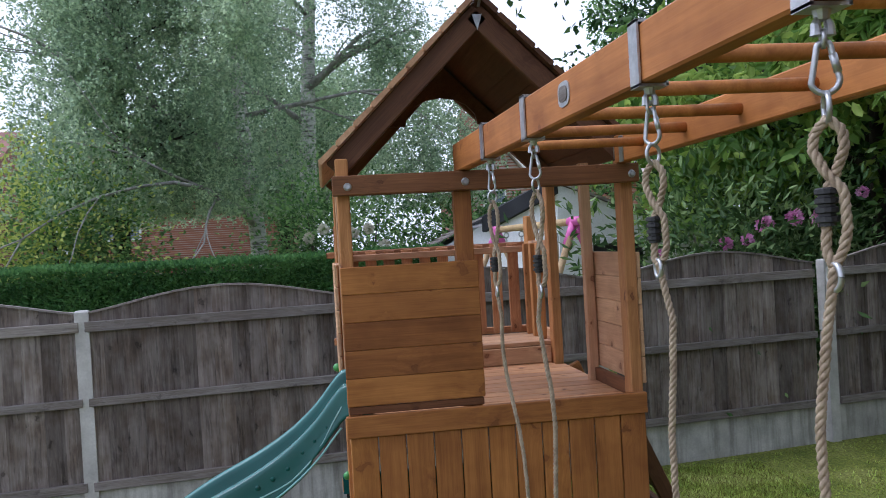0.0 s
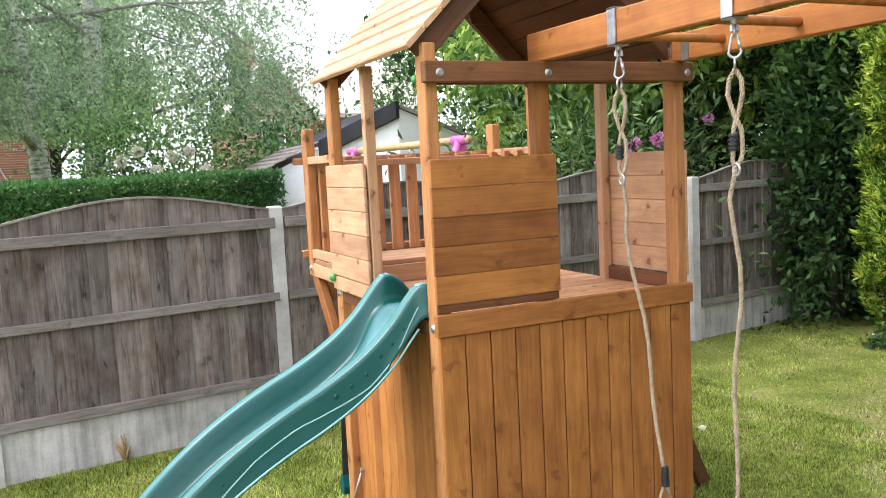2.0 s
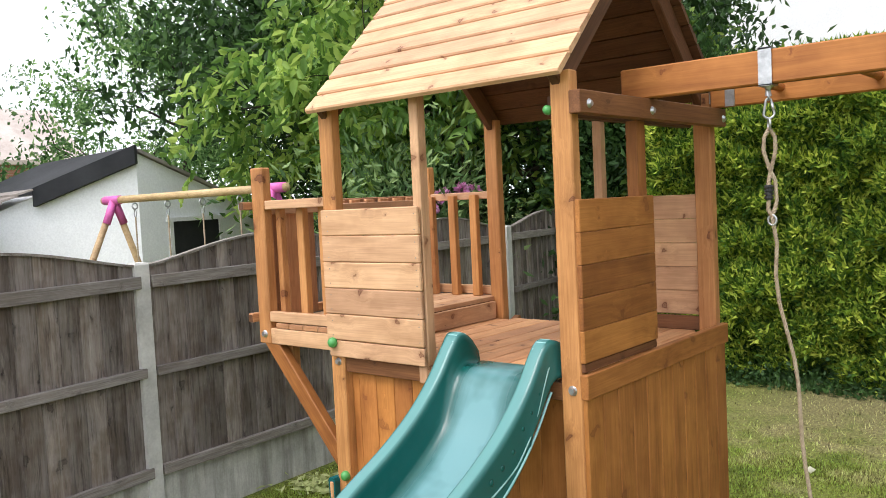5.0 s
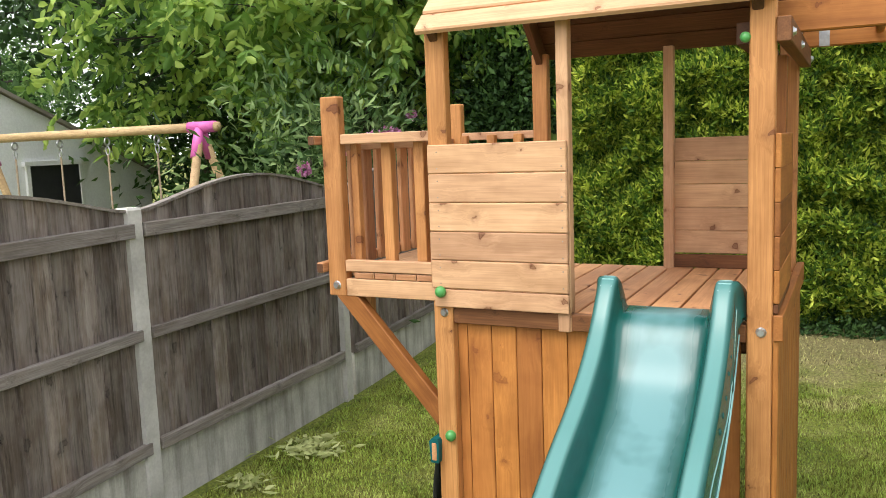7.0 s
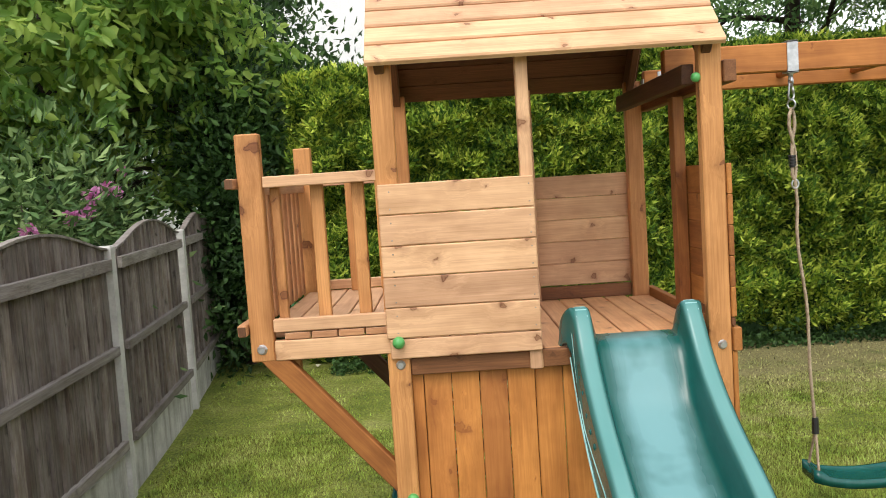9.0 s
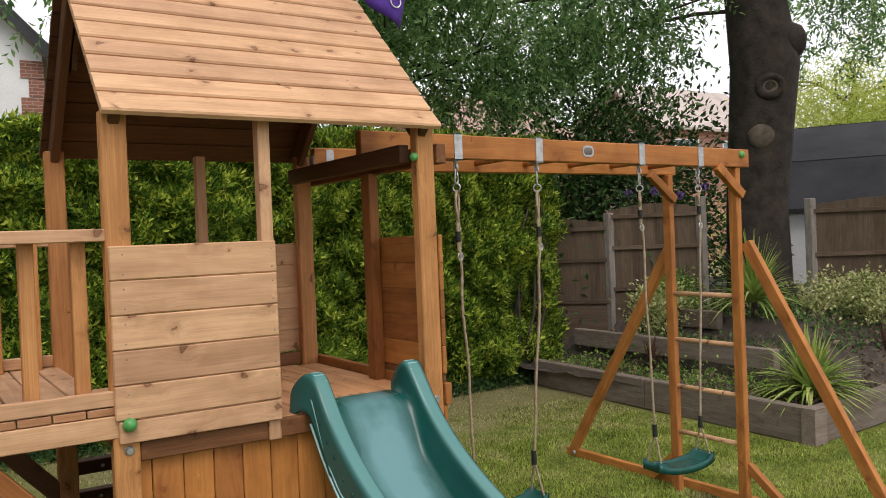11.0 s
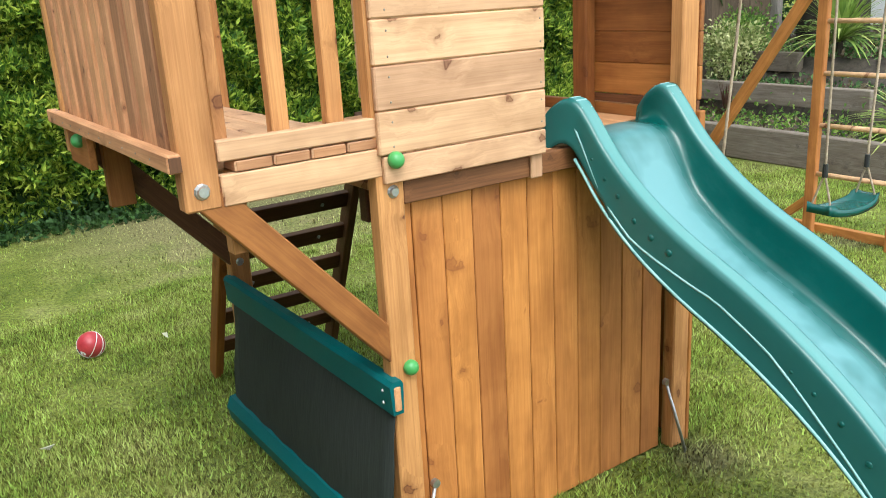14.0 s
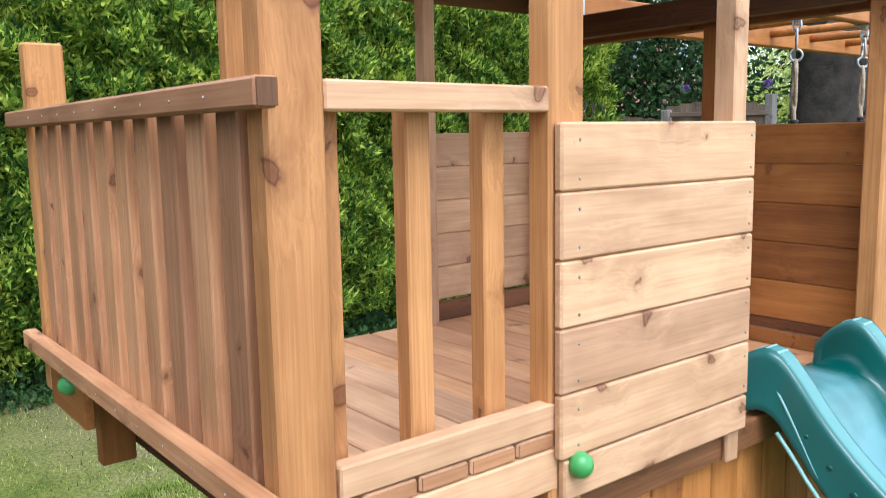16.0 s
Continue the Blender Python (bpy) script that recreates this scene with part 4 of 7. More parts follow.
# ---------- ladder on the hedge side ----------
def ladder():
    top = thing("tower_ladder", (-0.88, 1.5, 0), "dark brown wooden ladder leaning against the tower deck", "ladder")
    a, b = Vector((0, 1.745, 0.0)), Vector((0, 1.235, 1.16))
    up = (b - a).normalized()
    out = Vector((0, up.z, -up.y))
    for x in (-1.165, -0.575):
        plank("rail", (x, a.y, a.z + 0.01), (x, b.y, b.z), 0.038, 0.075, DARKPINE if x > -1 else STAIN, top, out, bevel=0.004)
    for k in range(6):
        c = a + (b - a) * (0.14 + 0.135 * k) + out * 0.004
        plank("rung", (-1.146, c.y, c.z), (-0.594, c.y, c.z), 0.075, 0.028, DARKPINE, top, out)
        for x in (-1.02, -0.72):
            p = c - out * 0.0145
            bolt((x, p.y, p.z), tuple(-out), top, 0.007, name="screw")


ladder()


# ---------- black mesh panel under the balcony ----------
def mesh_panel():
    top = thing("mesh_panel", (-1.26, 0.58, 0), "black mesh sheet stretched between teal plastic clad rails", "mesh panel")
    up = Shape()
    up.prism([(-1.262, 0, 0.556), (-1.268, 0, 0.640), (-1.258, 0, 0.652), (-1.232, 0, 0.652), (-1.226, 0, 0.640), (-1.230, 0, 0.556)], (0, 1.19, 0))
    up.v = [p + Vector((0, -0.03, 0)) for p in up.v]
    up.put("top_cover", RAILPLASTIC, top)
    block("top_rail", (-1.256, -0.034, 0.566), (-1.236, 1.165, 0.636), ENDPINE, top)
    lo = Shape()
    lo.prism([(-1.318, 0, 0.085), (-1.330, 0, 0.140), (-1.312, 0, 0.180), (-1.280, 0, 0.182), (-1.262, 0, 0.130), (-1.275, 0, 0.085)], (0, 1.16, 0))
    lo.v = [p + Vector((0, -0.02, 0)) for p in lo.v]
    lo.put("bottom_cover", RAILPLASTIC, top)
    cloth = Shape()
    ny, nz = 20, 10
    for j in range(nz + 1):
        f = j / nz
        for i in range(ny + 1):
            y = -0.015 + 1.14 * i / ny
            bulge = 0.022 * math.sin(math.pi * f) * math.sin(math.pi * i / ny) + 0.003 * math.sin(i * 2.1 + j)
            cloth.v.append(Vector((-1.243 - 0.055 * (1 - f) - bulge, y, 0.14 + 0.44 * f)))
    for j in range(nz):
        for i in range(ny):
            a = j * (ny + 1) + i
            cloth.f.append((a, a + 1, a + ny + 2, a + ny + 1))
    ob = cloth.put("mesh_sheet", MESHCLOTH, top, smooth=True)
    th = ob.modifiers.new("thickness", "SOLIDIFY")
    th.thickness = 0.004
    for y in (-0.012,):
        for z in (0.585, 0.62):
            bolt((-1.2685, y + 0.02, z), (-1, 0, 0), top, 0.004, name="screw")


mesh_panel()


# ---------- swing frame with monkey bars ----------
def beam_y(x, near=True):
    return 0.500 + 0.040 * x if near else 1.140 + 0.012 * x


def swing_frame():
    top = thing("monkey_bar_swing_set", (2.6, 0.9, 0), "orange-stained timber swing beam with monkey bars and ladder end frame", "swing set")
    for near, x0, x1 in ((True, -0.10, 2.68), (False, -0.02, 2.66)):
        plank("beam", (x0, beam_y(x0, near), 2.188), (x1, beam_y(x1, near), 2.188), 0.046, 0.112, CLADPINE, top, bevel=0.005)
    for k in range(7):
        x = 0.27 + 0.355 * k
        bar = Shape().tube([(x, beam_y(x) + 0.02, 2.185), (x, beam_y(x, False) - 0.02, 2.185)], 0.017, 12)
        bar.put("monkey_bar", CLADPINE, top, smooth=True)
    # end frame
    ys = {True: 0.618, False: 1.150}
    for near, y in ys.items():
        block("end_post", (2.548, y - 0.032, 0.0), (2.594, y + 0.032, 2.131), CLADPINE, top, bevel=0.005)
        plank("knee_brace", (2.590, y - 0.040, 1.960), (2.36, y - 0.040, 2.135), 0.042, 0.055, CLADPINE, top, (0.6, 0, 0.8))
    for z in (0.41, 0.715, 1.03, 1.337):
        Shape().tube([(2.571, 0.60, z), (2.571, 1.17, z)], 0.0155, 12).put("rung", PINE, top, smooth=True)
    plank("base_rail", (2.660, 2.345, 0.034), (2.675, -0.395, 0.030), 0.046, 0.060, CLADPINE, top)
    plank("leg", (2.618, 1.205, 1.62), (2.650, 2.285, 0.035), 0.046, 0.070, CLADPINE, top, (0, 0.8, 0.5))
    plank("leg", (2.617, 0.575, 1.665), (2.640, -0.345, 0.030), 0.046, 0.070, CLADPINE, top, (0, -0.8, 0.5))
    plank("foot_brace", (2.588, 1.165, 0.245), (2.630, 1.420, 0.035), 0.044, 0.052, CLADPINE, top, (0, 0.7, 0.7))
    plank("foot_brace", (2.588, 0.602, 0.285), (2.632, 0.330, 0.030), 0.044, 0.052, CLADPINE, top, (0, -0.7, 0.7))
    for y in (2.243, -0.315):
        bolt((2.628, y, 0.038), (-1, 0, 0), top, 0.014)
    part("lime_cap", ball_mesh(0.022, LIME), LIME, top, "round lime green plastic bolt cap", Matrix.Translation((2.60, beam_y(2.62) - 0.026, 2.21)))
    # oval steel badge
    c = Vector((1.27, beam_y(1.27) - 0.023, 2.192))

    def soft_plate(rx, rz, lift, mat, name, label):
        pts = []
        for a in np.linspace(0, 2 * math.pi, 28, endpoint=False):
            ca, sa = math.cos(a), math.sin(a)
            px, pz = rx * math.copysign(abs(ca) ** 0.65, ca), rz * math.copysign(abs(sa) ** 0.65, sa)
            pts.append(c + Vector((px, 0.04 * px - lift, pz)))
        return Shape().prism(pts[::-1], (0, -0.003, 0)).put(name, mat, top, label)
    soft_plate(0.040, 0.030, 0.0, METAL, "badge", "plain rounded silver badge")
    soft_plate(0.028, 0.019, 0.002, FENCERAIL, "badge_panel", "dull grey raised centre of the badge")
    # flat steel plate where the far beam meets the tower
    Shape().box((-0.024, beam_y(0, False) - 0.025, 2.15), (-0.021, beam_y(0, False) + 0.03, 2.205)).put("joint_plate", METAL, top)
    Shape().box((0.045, beam_y(0.05, False) - 0.028, 2.132), (0.085, beam_y(0.05, False) - 0.024, 2.235)).put("joint_plate", METAL, top)


swing_frame()


def twisted(path, r, turns_per_m=26, seg=7):
    """Three-strand rope along a path."""
    pts = [Vector(p) for p in path]
    dist = [0.0]
    for a, b in zip(pts, pts[1:]):
        dist.append(dist[-1] + (b - a).length)
    total = dist[-1]
    n = max(12, int(total * 150))
    line = []
    for i in range(n + 1):
        d = total * i / n
        line.append(Vector((np.interp(d, dist, [p.x for p in pts]), np.interp(d, dist, [p.y for p in pts]), np.interp(d, dist, [p.z for p in pts]))))
    s = Shape()
    for k in range(3):
        strand = []
        for i, p in enumerate(line):
            d = (line[min(i + 1, n)] - line[max(i - 1, 0)]).normalized()
            a = d.cross(Vector((0.31, 0.95, 0.05))).normalized()
            b = d.cross(a)
            ang = 2 * math.pi * (turns_per_m * total * i / n + k / 3)
            strand.append(p + (a * math.cos(ang) + b * math.sin(ang)) * r * 0.55)
        s.tube(strand, r * 0.62, 5)
    return s


def ring(s, c, r, wire, u, v, squeeze=1.0, seg=18):
    """A closed wire loop."""
    c, u, v = Vector(c), Vector(u), Vector(v)
    pts = [c + u * r * math.cos(a) + v * r * squeeze * math.sin(a) for a in np.linspace(0, 2 * math.pi, seg + 1)]
    s.tube(pts, wire, 6, False)


def swing(x_left, x_right, seat_z, seed, grips, xm, ym, turn_deg):
    rng = random.Random(seed)
    ux = Vector((math.cos(radians(turn_deg)), math.sin(radians(turn_deg)), 0))
    uy = Vector((-ux.y, ux.x, 0))
    mid_seat = Vector((xm, ym, 0))
    top = thing("swing", (xm, ym, seat_z), "teal plastic swing seat hanging on beige twisted ropes", "swing", "swings on the beam")
    for x, sx in ((x_left, -1), (x_right, 1)):
        y = beam_y(x)
        # strap bracket round the beam
        br = Shape()
        w = 0.022
        br.box((x - w, y - 0.029, 2.126), (x + w, y - 0.0245, 2.252)).box((x - w, y + 0.0245, 2.126), (x + w, y + 0.029, 2.252))
        br.box((x - w, y - 0.029, 2.125), (x + w, y + 0.029, 2.1305)).box((x - w, y - 0.029, 2.2455), (x + w, y + 0.029, 2.251))
        br.tube([(x, y, 2.128), (x, y, 2.112)], [0.013, 0.009], 10)
        for side in (-1, 1):
            br.tube([(x, y + side * 0.006, 2.116), (x, y + side * 0.0095, 2.106), (x, y + side * 0.0095, 2.092)], [0.004, 0.0065, 0.008], 8)
        br.tube([(x, y - 0.014, 2.097), (x, y + 0.014, 2.097)], 0.0045, 8)
        br.put("hanger", METAL, top)
        clip = Shape()
        # pear-shaped snap hook
        turn = rng.uniform(0.3, 1.2)
        u = Vector((math.cos(turn), math.sin(turn), 0))
        loop = []
        for k in range(25):
            a = 2 * math.pi * k / 24
            low = math.sin(a) < 0
            wide, mid_z = (0.0175, 2.036) if low else (0.0085, 2.076)
            loop.append(Vector((x, y, mid_z)) + u * wide * math.cos(a) + Vector((0, 0, wide * math.sin(a))))
        clip.tube(loop + loop[:1], 0.0042, 7, False)
        clip.tube([Vector((x, y, 2.068)) + u * 0.0102, Vector((x, y, 2.044)) + u * 0.0157], 0.0052, 8)
        ring(clip, (x, y, 2.000), 0.0185, 0.0040, (-u.y, u.x, 0), (0, 0, 1))
        ring(clip, (x, y, 2.088), 0.010, 0.0036, (-u.y, u.x, 0), (0, 0, 1))
        clip.put("snap_hook", METAL, top, smooth=True)
        # eye of the rope, black adjuster and lower tail
        mid, tail = (grips[0] if sx < 0 else grips[1])
        eye = 1.986
        drop = eye - mid
        # the two strands cross once; only one runs through the adjuster
        a = [(x, y, eye), (x - 0.014, y - 0.010, eye - drop * 0.14), (x - 0.017, y - 0.012, eye - drop * 0.34), (x - 0.003, y - 0.005, eye - drop * 0.60), (x + 0.013, y + 0.009, eye - drop * 0.82), (x + 0.015, y + 0.010, mid - 0.03), (x + 0.010, y + 0.006, mid - 0.055), (x + 0.003, y - 0.003, tail)]
        c = [(x, y, eye), (x + 0.014, y + 0.010, eye - drop * 0.14), (x + 0.016, y + 0.011, eye - drop * 0.34), (x + 0.003, y + 0.007, eye - drop * 0.60), (x - 0.005, y - 0.004, eye - drop * 0.82), (x - 0.006, y - 0.005, mid - 0.03), (x - 0.008, y - 0.006, mid - 0.055), (x + 0.003, y - 0.003, tail)]
        down = [(x + 0.004, y - 0.004, tail)]
        end = mid_seat + ux * (sx * 0.178) + Vector((0, 0, seat_z + 0.20))
        steps = 11
        for k in range(1, steps + 1):
            f = k / steps
            p = Vector(down[0]).lerp(end, f)
            sway = 0.019 * math.sin(f * 11 + seed + sx) * (1 - f)
            down.append((p.x + sway, p.y + sway * 0.6, p.z))
        rope = twisted(a, 0.0066)
        for more in (twisted(c, 0.0066), twisted(down, 0.0066)):
            off = len(rope.v)
            rope.v += more.v
            rope.f += [tuple(i + off for i in f) for f in more.f]
        rope.put("rope", ROPE, top, smooth=True)
        knob = Shape()
        kx, ky = x - 0.005, y - 0.004
        knob.tube([(kx, ky, mid + 0.026), (kx, ky, mid - 0.024)], 0.0110, 12)
        for dz in (0.021, 0.009, -0.003, -0.015):
            knob.tube([(kx, ky, mid + dz - 0.0045), (kx, ky, mid + dz - 0.003), (kx, ky, mid + dz + 0.003), (kx, ky, mid + dz + 0.0045)], [0.0115, 0.0148, 0.0148, 0.0115], 12)
        knob.put("rope_adjuster", BLACKPLASTIC, top)
        ey = Shape()
        ring(ey, (x + 0.004, y - 0.004, tail - 0.012), 0.0135, 0.0042, (1, 0, 0), (0, 0, 1), 1.25)
        ey.put("thimble", METAL, top, smooth=True)
        Shape().tube([end + Vector((0, 0, 0.05)), end - Vector((0, 0, 0.02))], [0.013, 0.015], 10).put("rope_grip", BLACKPLASTIC, top)
        # forked tail to the front and rear of the seat
        edge_mid = mid_seat + ux * (sx * 0.190) + Vector((0, 0, seat_z + 0.03))
        for k in (-1, 1):
            twisted([end, edge_mid + uy * (0.055 * k)], 0.0055).put("seat_tail", ROPE, top, smooth=True)
    # dished seat
    s = Shape()
    nx, ny = 14, 26
    for layer in (0, 1):
        for i in range(nx + 1):
            u = -1 + 2 * i / nx
            for j in range(ny + 1):
                v = -1 + 2 * j / ny
                half = 0.085 * (1 - 0.22 * abs(u) ** 4)
                z = seat_z - 0.012 + 0.030 * u * u + (0.012 * v ** 4 + (0.0016 * math.sin(j * math.pi) + 0.0018 * (j % 2 if abs(u) < 0.8 else 0)) if layer else -0.012)
                if abs(u) > 0.8 and layer:
                    z += 0.018
                if layer == 0 and (abs(v) > 0.9 or abs(u) > 0.95):
                    z -= 0.016
                s.v.append(mid_seat + ux * (u * 0.215) + uy * (v * half) + Vector((0, 0, z)))
    per = (nx + 1) * (ny + 1)
    for i in range(nx):
        for j in range(ny):
            a = i * (ny + 1) + j
            s.f.append((a, a + 1, a + ny + 2, a + ny + 1))
            s.f.append((per + a, per + a + ny + 1, per + a + ny + 2, per + a + 1))
    edge = [i * (ny + 1) for i in range(nx + 1)] + [nx * (ny + 1) + j for j in range(1, ny + 1)] + [i * (ny + 1) + ny for i in range(nx - 1, -1, -1)] + [j for j in range(ny - 1, 0, -1)]
    for a, b in zip(edge, edge[1:] + edge[:1]):
        s.f.append((a, b, per + b, per + a))
    s.put("seat", TEAL, top, smooth=True)


swing(0.420, 0.924, 0.43, 3, ((1.770, 1.69), (1.780, 1.715)), 0.690, 0.585, -3)
swing(1.685, 2.200, 0.42, 8, ((1.856, 1.795), (1.872, 1.795)), 1.940, 0.580, -4)

# ---------- small things on the lawn ----------
def anchor(x, y, dx, dy, h):
    top = thing("ground_anchor", (x, y, 0), "galvanised steel rod anchoring the tower to the lawn", "ground anchor", "ground anchors")
    Shape().tube([(x, y, h), (x + dx, y + dy, -0.03)], 0.0058, 8).put("rod", METAL, top, smooth=True)
    Shape().tube([(x, y + 0.008, h), (x, y - 0.008, h)], 0.013, 10).put("bolt_head", METAL, top)


anchor(-0.117, 0.024, 0.040, -0.072, 0.26)
anchor(-1.108, 0.030, -0.115, -0.055, 0.26)


def ball():
    c = Vector((-1.565, 2.37, 0.066))
    top = thing("football", c, "red rubber football with thin white curved lines", "ball")
    part("skin", ball_mesh(0.066, RED, 28), RED, top, m=Matrix.Translation(c))
    for k, (u, v) in enumerate((((1, 0, 0), (0, 0.6, 0.8)), ((0, 1, 0), (0.5, 0, 0.86)), ((0.7, -0.7, 0), (0.3, 0.3, 0.9)))):
        s = Shape()
        u, v = Vector(u).normalized(), Vector(v).normalized()
        ring(s, c, 0.0656, 0.0022, u, v, 1.0, 30)
        s.put("seam_line", WHITEPAINT, top)
    for d in ((-0.92, -0.25, -0.15), (-0.72, -0.60, -0.28)):
        d = Vector(d).normalized()
        u = d.orthogonal().normalized()
        v = d.cross(u)
        patch = [c + (d + (u * math.cos(a) + v * math.sin(a) * 0.6) * 0.24).normalized() * 0.0667 for a in np.linspace(0, 2 * math.pi, 12, endpoint=False)]
        Shape().prism(patch, tuple(-d * 0.004)).put("panel_patch", WHITEPAINT if d.y < -0.4 else DARK, top)


ball()


def dead_stump():
    rng = random.Random(91)
    top = thing("dry_plant_stump", (-2.76, -0.98, 0), "dry brown plant stump against the gravel board", "dead plant")
    for k in range(7):
        a = rng.uniform(0, 6.28)
        h = rng.uniform(0.08, 0.2)
        Shape().tube([(-2.76, -0.98, 0), (-2.76 + 0.02 * math.cos(a), -0.98 + 0.03 * math.sin(a), h * 0.6), (-2.75 + 0.04 * math.cos(a), -0.98 + 0.06 * math.sin(a), h)], [0.014, 0.010, 0.004], 6).put("stalk", POLEWOOD, top, smooth=True)


dead_stump()


def cut_leaves(x, y, n, r, seed):
    rng = np.random.default_rng(seed)
    at = np.stack([rng.normal(x, r, n), rng.normal(y, r * 0.8, n), rng.uniform(0.02, 0.06, n)], 1)
    aim = rng.normal(size=(n, 3)) * (1, 1, 0.25)
    me = leaf_mesh("leaf_heap", at, aim, rng.uniform(0.05, 0.10, n), rng.uniform(0.018, 0.03, n), PALELEAF, rng)
    tagged(keep(new("leaf_heap", me), Matrix.Identity(4)), "small heap of pale cut leaves lying on the lawn", "leaves", "leaf heaps", "stuff")


cut_leaves(-2.63, 1.10, 150, 0.11, 1)
cut_leaves(-2.66, 0.52, 60, 0.06, 2)


def litter():
    rng = np.random.default_rng(12)
    pts = np.array([(-1.471, 0.532), (0.5, 3.1), (-1.2, 2.35), (-2.4, 5.4), (-1.9, 1.5), (-0.2, 2.9)])
    at = np.concatenate([pts, np.zeros((len(pts), 1)) + 0.035], 1)
    me = leaf_mesh("fallen_leaf", at, rng.normal(size=(len(pts), 3)) * (1, 1, 0.1), np.full(len(pts), 0.06), np.full(len(pts), 0.045), WHITEPETAL, rng)
    tagged(keep(new("fallen_leaves", me), Matrix.Identity(4)), "few pale dry leaves scattered on the grass", "leaves", kind="stuff")


litter()


# ---------- hedge behind the tower ----------
def rand_dir(rng, n):
    d = rng.normal(size=(n, 3))
    return d / np.linalg.norm(d, axis=1, keepdims=True)


def front_y(x):
    return 5.05 + 0.03 * (x - 1.0) ** 2 * (0.25 if x > 1 else 0.9)


def conifer_hedge():
    rng = np.random.default_rng(21)
    top = thing("conifer_hedge", (1.2, 5.7, 0), "tall clipped conifer hedge in bright and dark green", "hedge")
    x0, x1, h = -2.48, 5.12, 2.92
    # solid dark filler, so that gaps between the sprays read as shaded depth
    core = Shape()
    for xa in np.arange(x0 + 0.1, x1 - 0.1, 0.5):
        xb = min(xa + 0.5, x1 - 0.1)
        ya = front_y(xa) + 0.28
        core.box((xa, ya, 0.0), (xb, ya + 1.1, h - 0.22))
    core.put("dark_core", DARKLEAF, top)
    n = 135000
    x = rng.uniform(x0, x1, n)
    z = h * rng.uniform(0.0, 1.0, n) ** 0.85
    fy = np.array([front_y(v) for v in x])
    lump = np.array([noise.noise((a * 1.6, 0.0, b * 1.6)) * 0.26 + noise.noise((a * 4.0, 2.0, b * 4.0)) * 0.30 for a, b in zip(x, z)])
    depth = rng.exponential(0.075, n)
    skirt = np.clip((0.35 - z) / 0.35, 0, 1) * 0.28
    at = np.stack([x, fy + lump + depth + skirt, z], 1)
    aim = np.stack([rng.normal(0, 0.6, n), -0.55 + rng.normal(0, 0.35, n), 0.55 + rng.normal(0, 0.55, n)], 1)
    # crown of the hedge
    m = 40000
    xt, yt = rng.uniform(x0, x1, m), rng.uniform(0, 1.5, m)
    zt = h + np.array([noise.noise((a * 1.3, b * 1.3, 5.0)) * 0.10 for a, b in zip(xt, yt)]) - rng.exponential(0.05, m)
    at2 = np.stack([xt, np.array([front_y(v) for v in xt]) + yt, zt], 1)
    aim2 = np.stack([rng.normal(0, 0.6, m), rng.normal(0, 0.6, m), np.abs(rng.normal(0.8, 0.4, m))], 1)
    # swing-side end face
    k = 22000
    at3 = np.stack([x1 - rng.exponential(0.09, k) + rng.normal(0, 0.05, k), 5.4 + rng.uniform(-0.1, 1.3, k), rng.uniform(0, h, k)], 1)
    aim3 = np.stack([0.6 + rng.normal(0, 0.4, k), rng.normal(0, 0.5, k), 0.5 + rng.normal(0, 0.5, k)], 1)
    at, aim = np.concatenate([at, at2, at3]), np.concatenate([aim, aim2, aim3])
    n = len(at)
    me = leaf_mesh("sprays", at, aim, rng.uniform(0.045, 0.110, n), rng.uniform(0.016, 0.034, n), HEDGELEAF, rng)
    part("sprays", me, HEDGELEAF, top)
    # bare stems where the hedge thins at its end
    r2 = random.Random(5)
    for k in range(7):
        x = 4.30 + 0.06 * k
        y = 5.18 + r2.uniform(-0.02, 0.1)
        pts = [(x, y, 0)]
        for j in range(1, 6):
            pts.append((x + r2.uniform(-0.07, 0.07) + 0.03 * j, y - 0.02 * j + r2.uniform(-0.05, 0.05), 0.42 * j))
        Shape().tube(pts, [0.022 - 0.003 * j for j in range(6)], 6).put("bare_stem", TWIG, top, smooth=True)


conifer_hedge()


def ground_cover(name, x0, x1, y0, y1, z, n, mat, label, seed, size=(0.03, 0.07), tiers=False):
    rng = np.random.default_rng(seed)
    gx, gy = rng.uniform(x0, x1, n), rng.uniform(y0, y1, n)
    level = z + rng.exponential(0.05, n)
    if tiers:
        inner = np.clip((gy - 1.5) / 0.9, 0, 1)
        level = np.minimum(0.22 + inner * (0.31 * (gx > 5.27) + 0.25 * (gx > 5.85)) + np.maximum(0, gx - 6.4) * 0.05, 0.86) + rng.exponential(0.02, n)
    at = np.stack([gx, gy, level], 1)
    d = rand_dir(rng, n)
    d[:, 2] = np.abs(d[:, 2])
    me = leaf_mesh(name, at, d, rng.uniform(*size, n), rng.uniform(size[0] * 0.6, size[1] * 0.6, n), mat, rng)
    tagged(keep(new(name, me), Matrix.Identity(4)), label, "plants", kind="stuff")


ground_cover("ivy", -2.2, 4.6, 4.95, 5.6, 0.0, 9000, DARKLEAF, "low dark ivy and weeds along the hedge foot", 31)


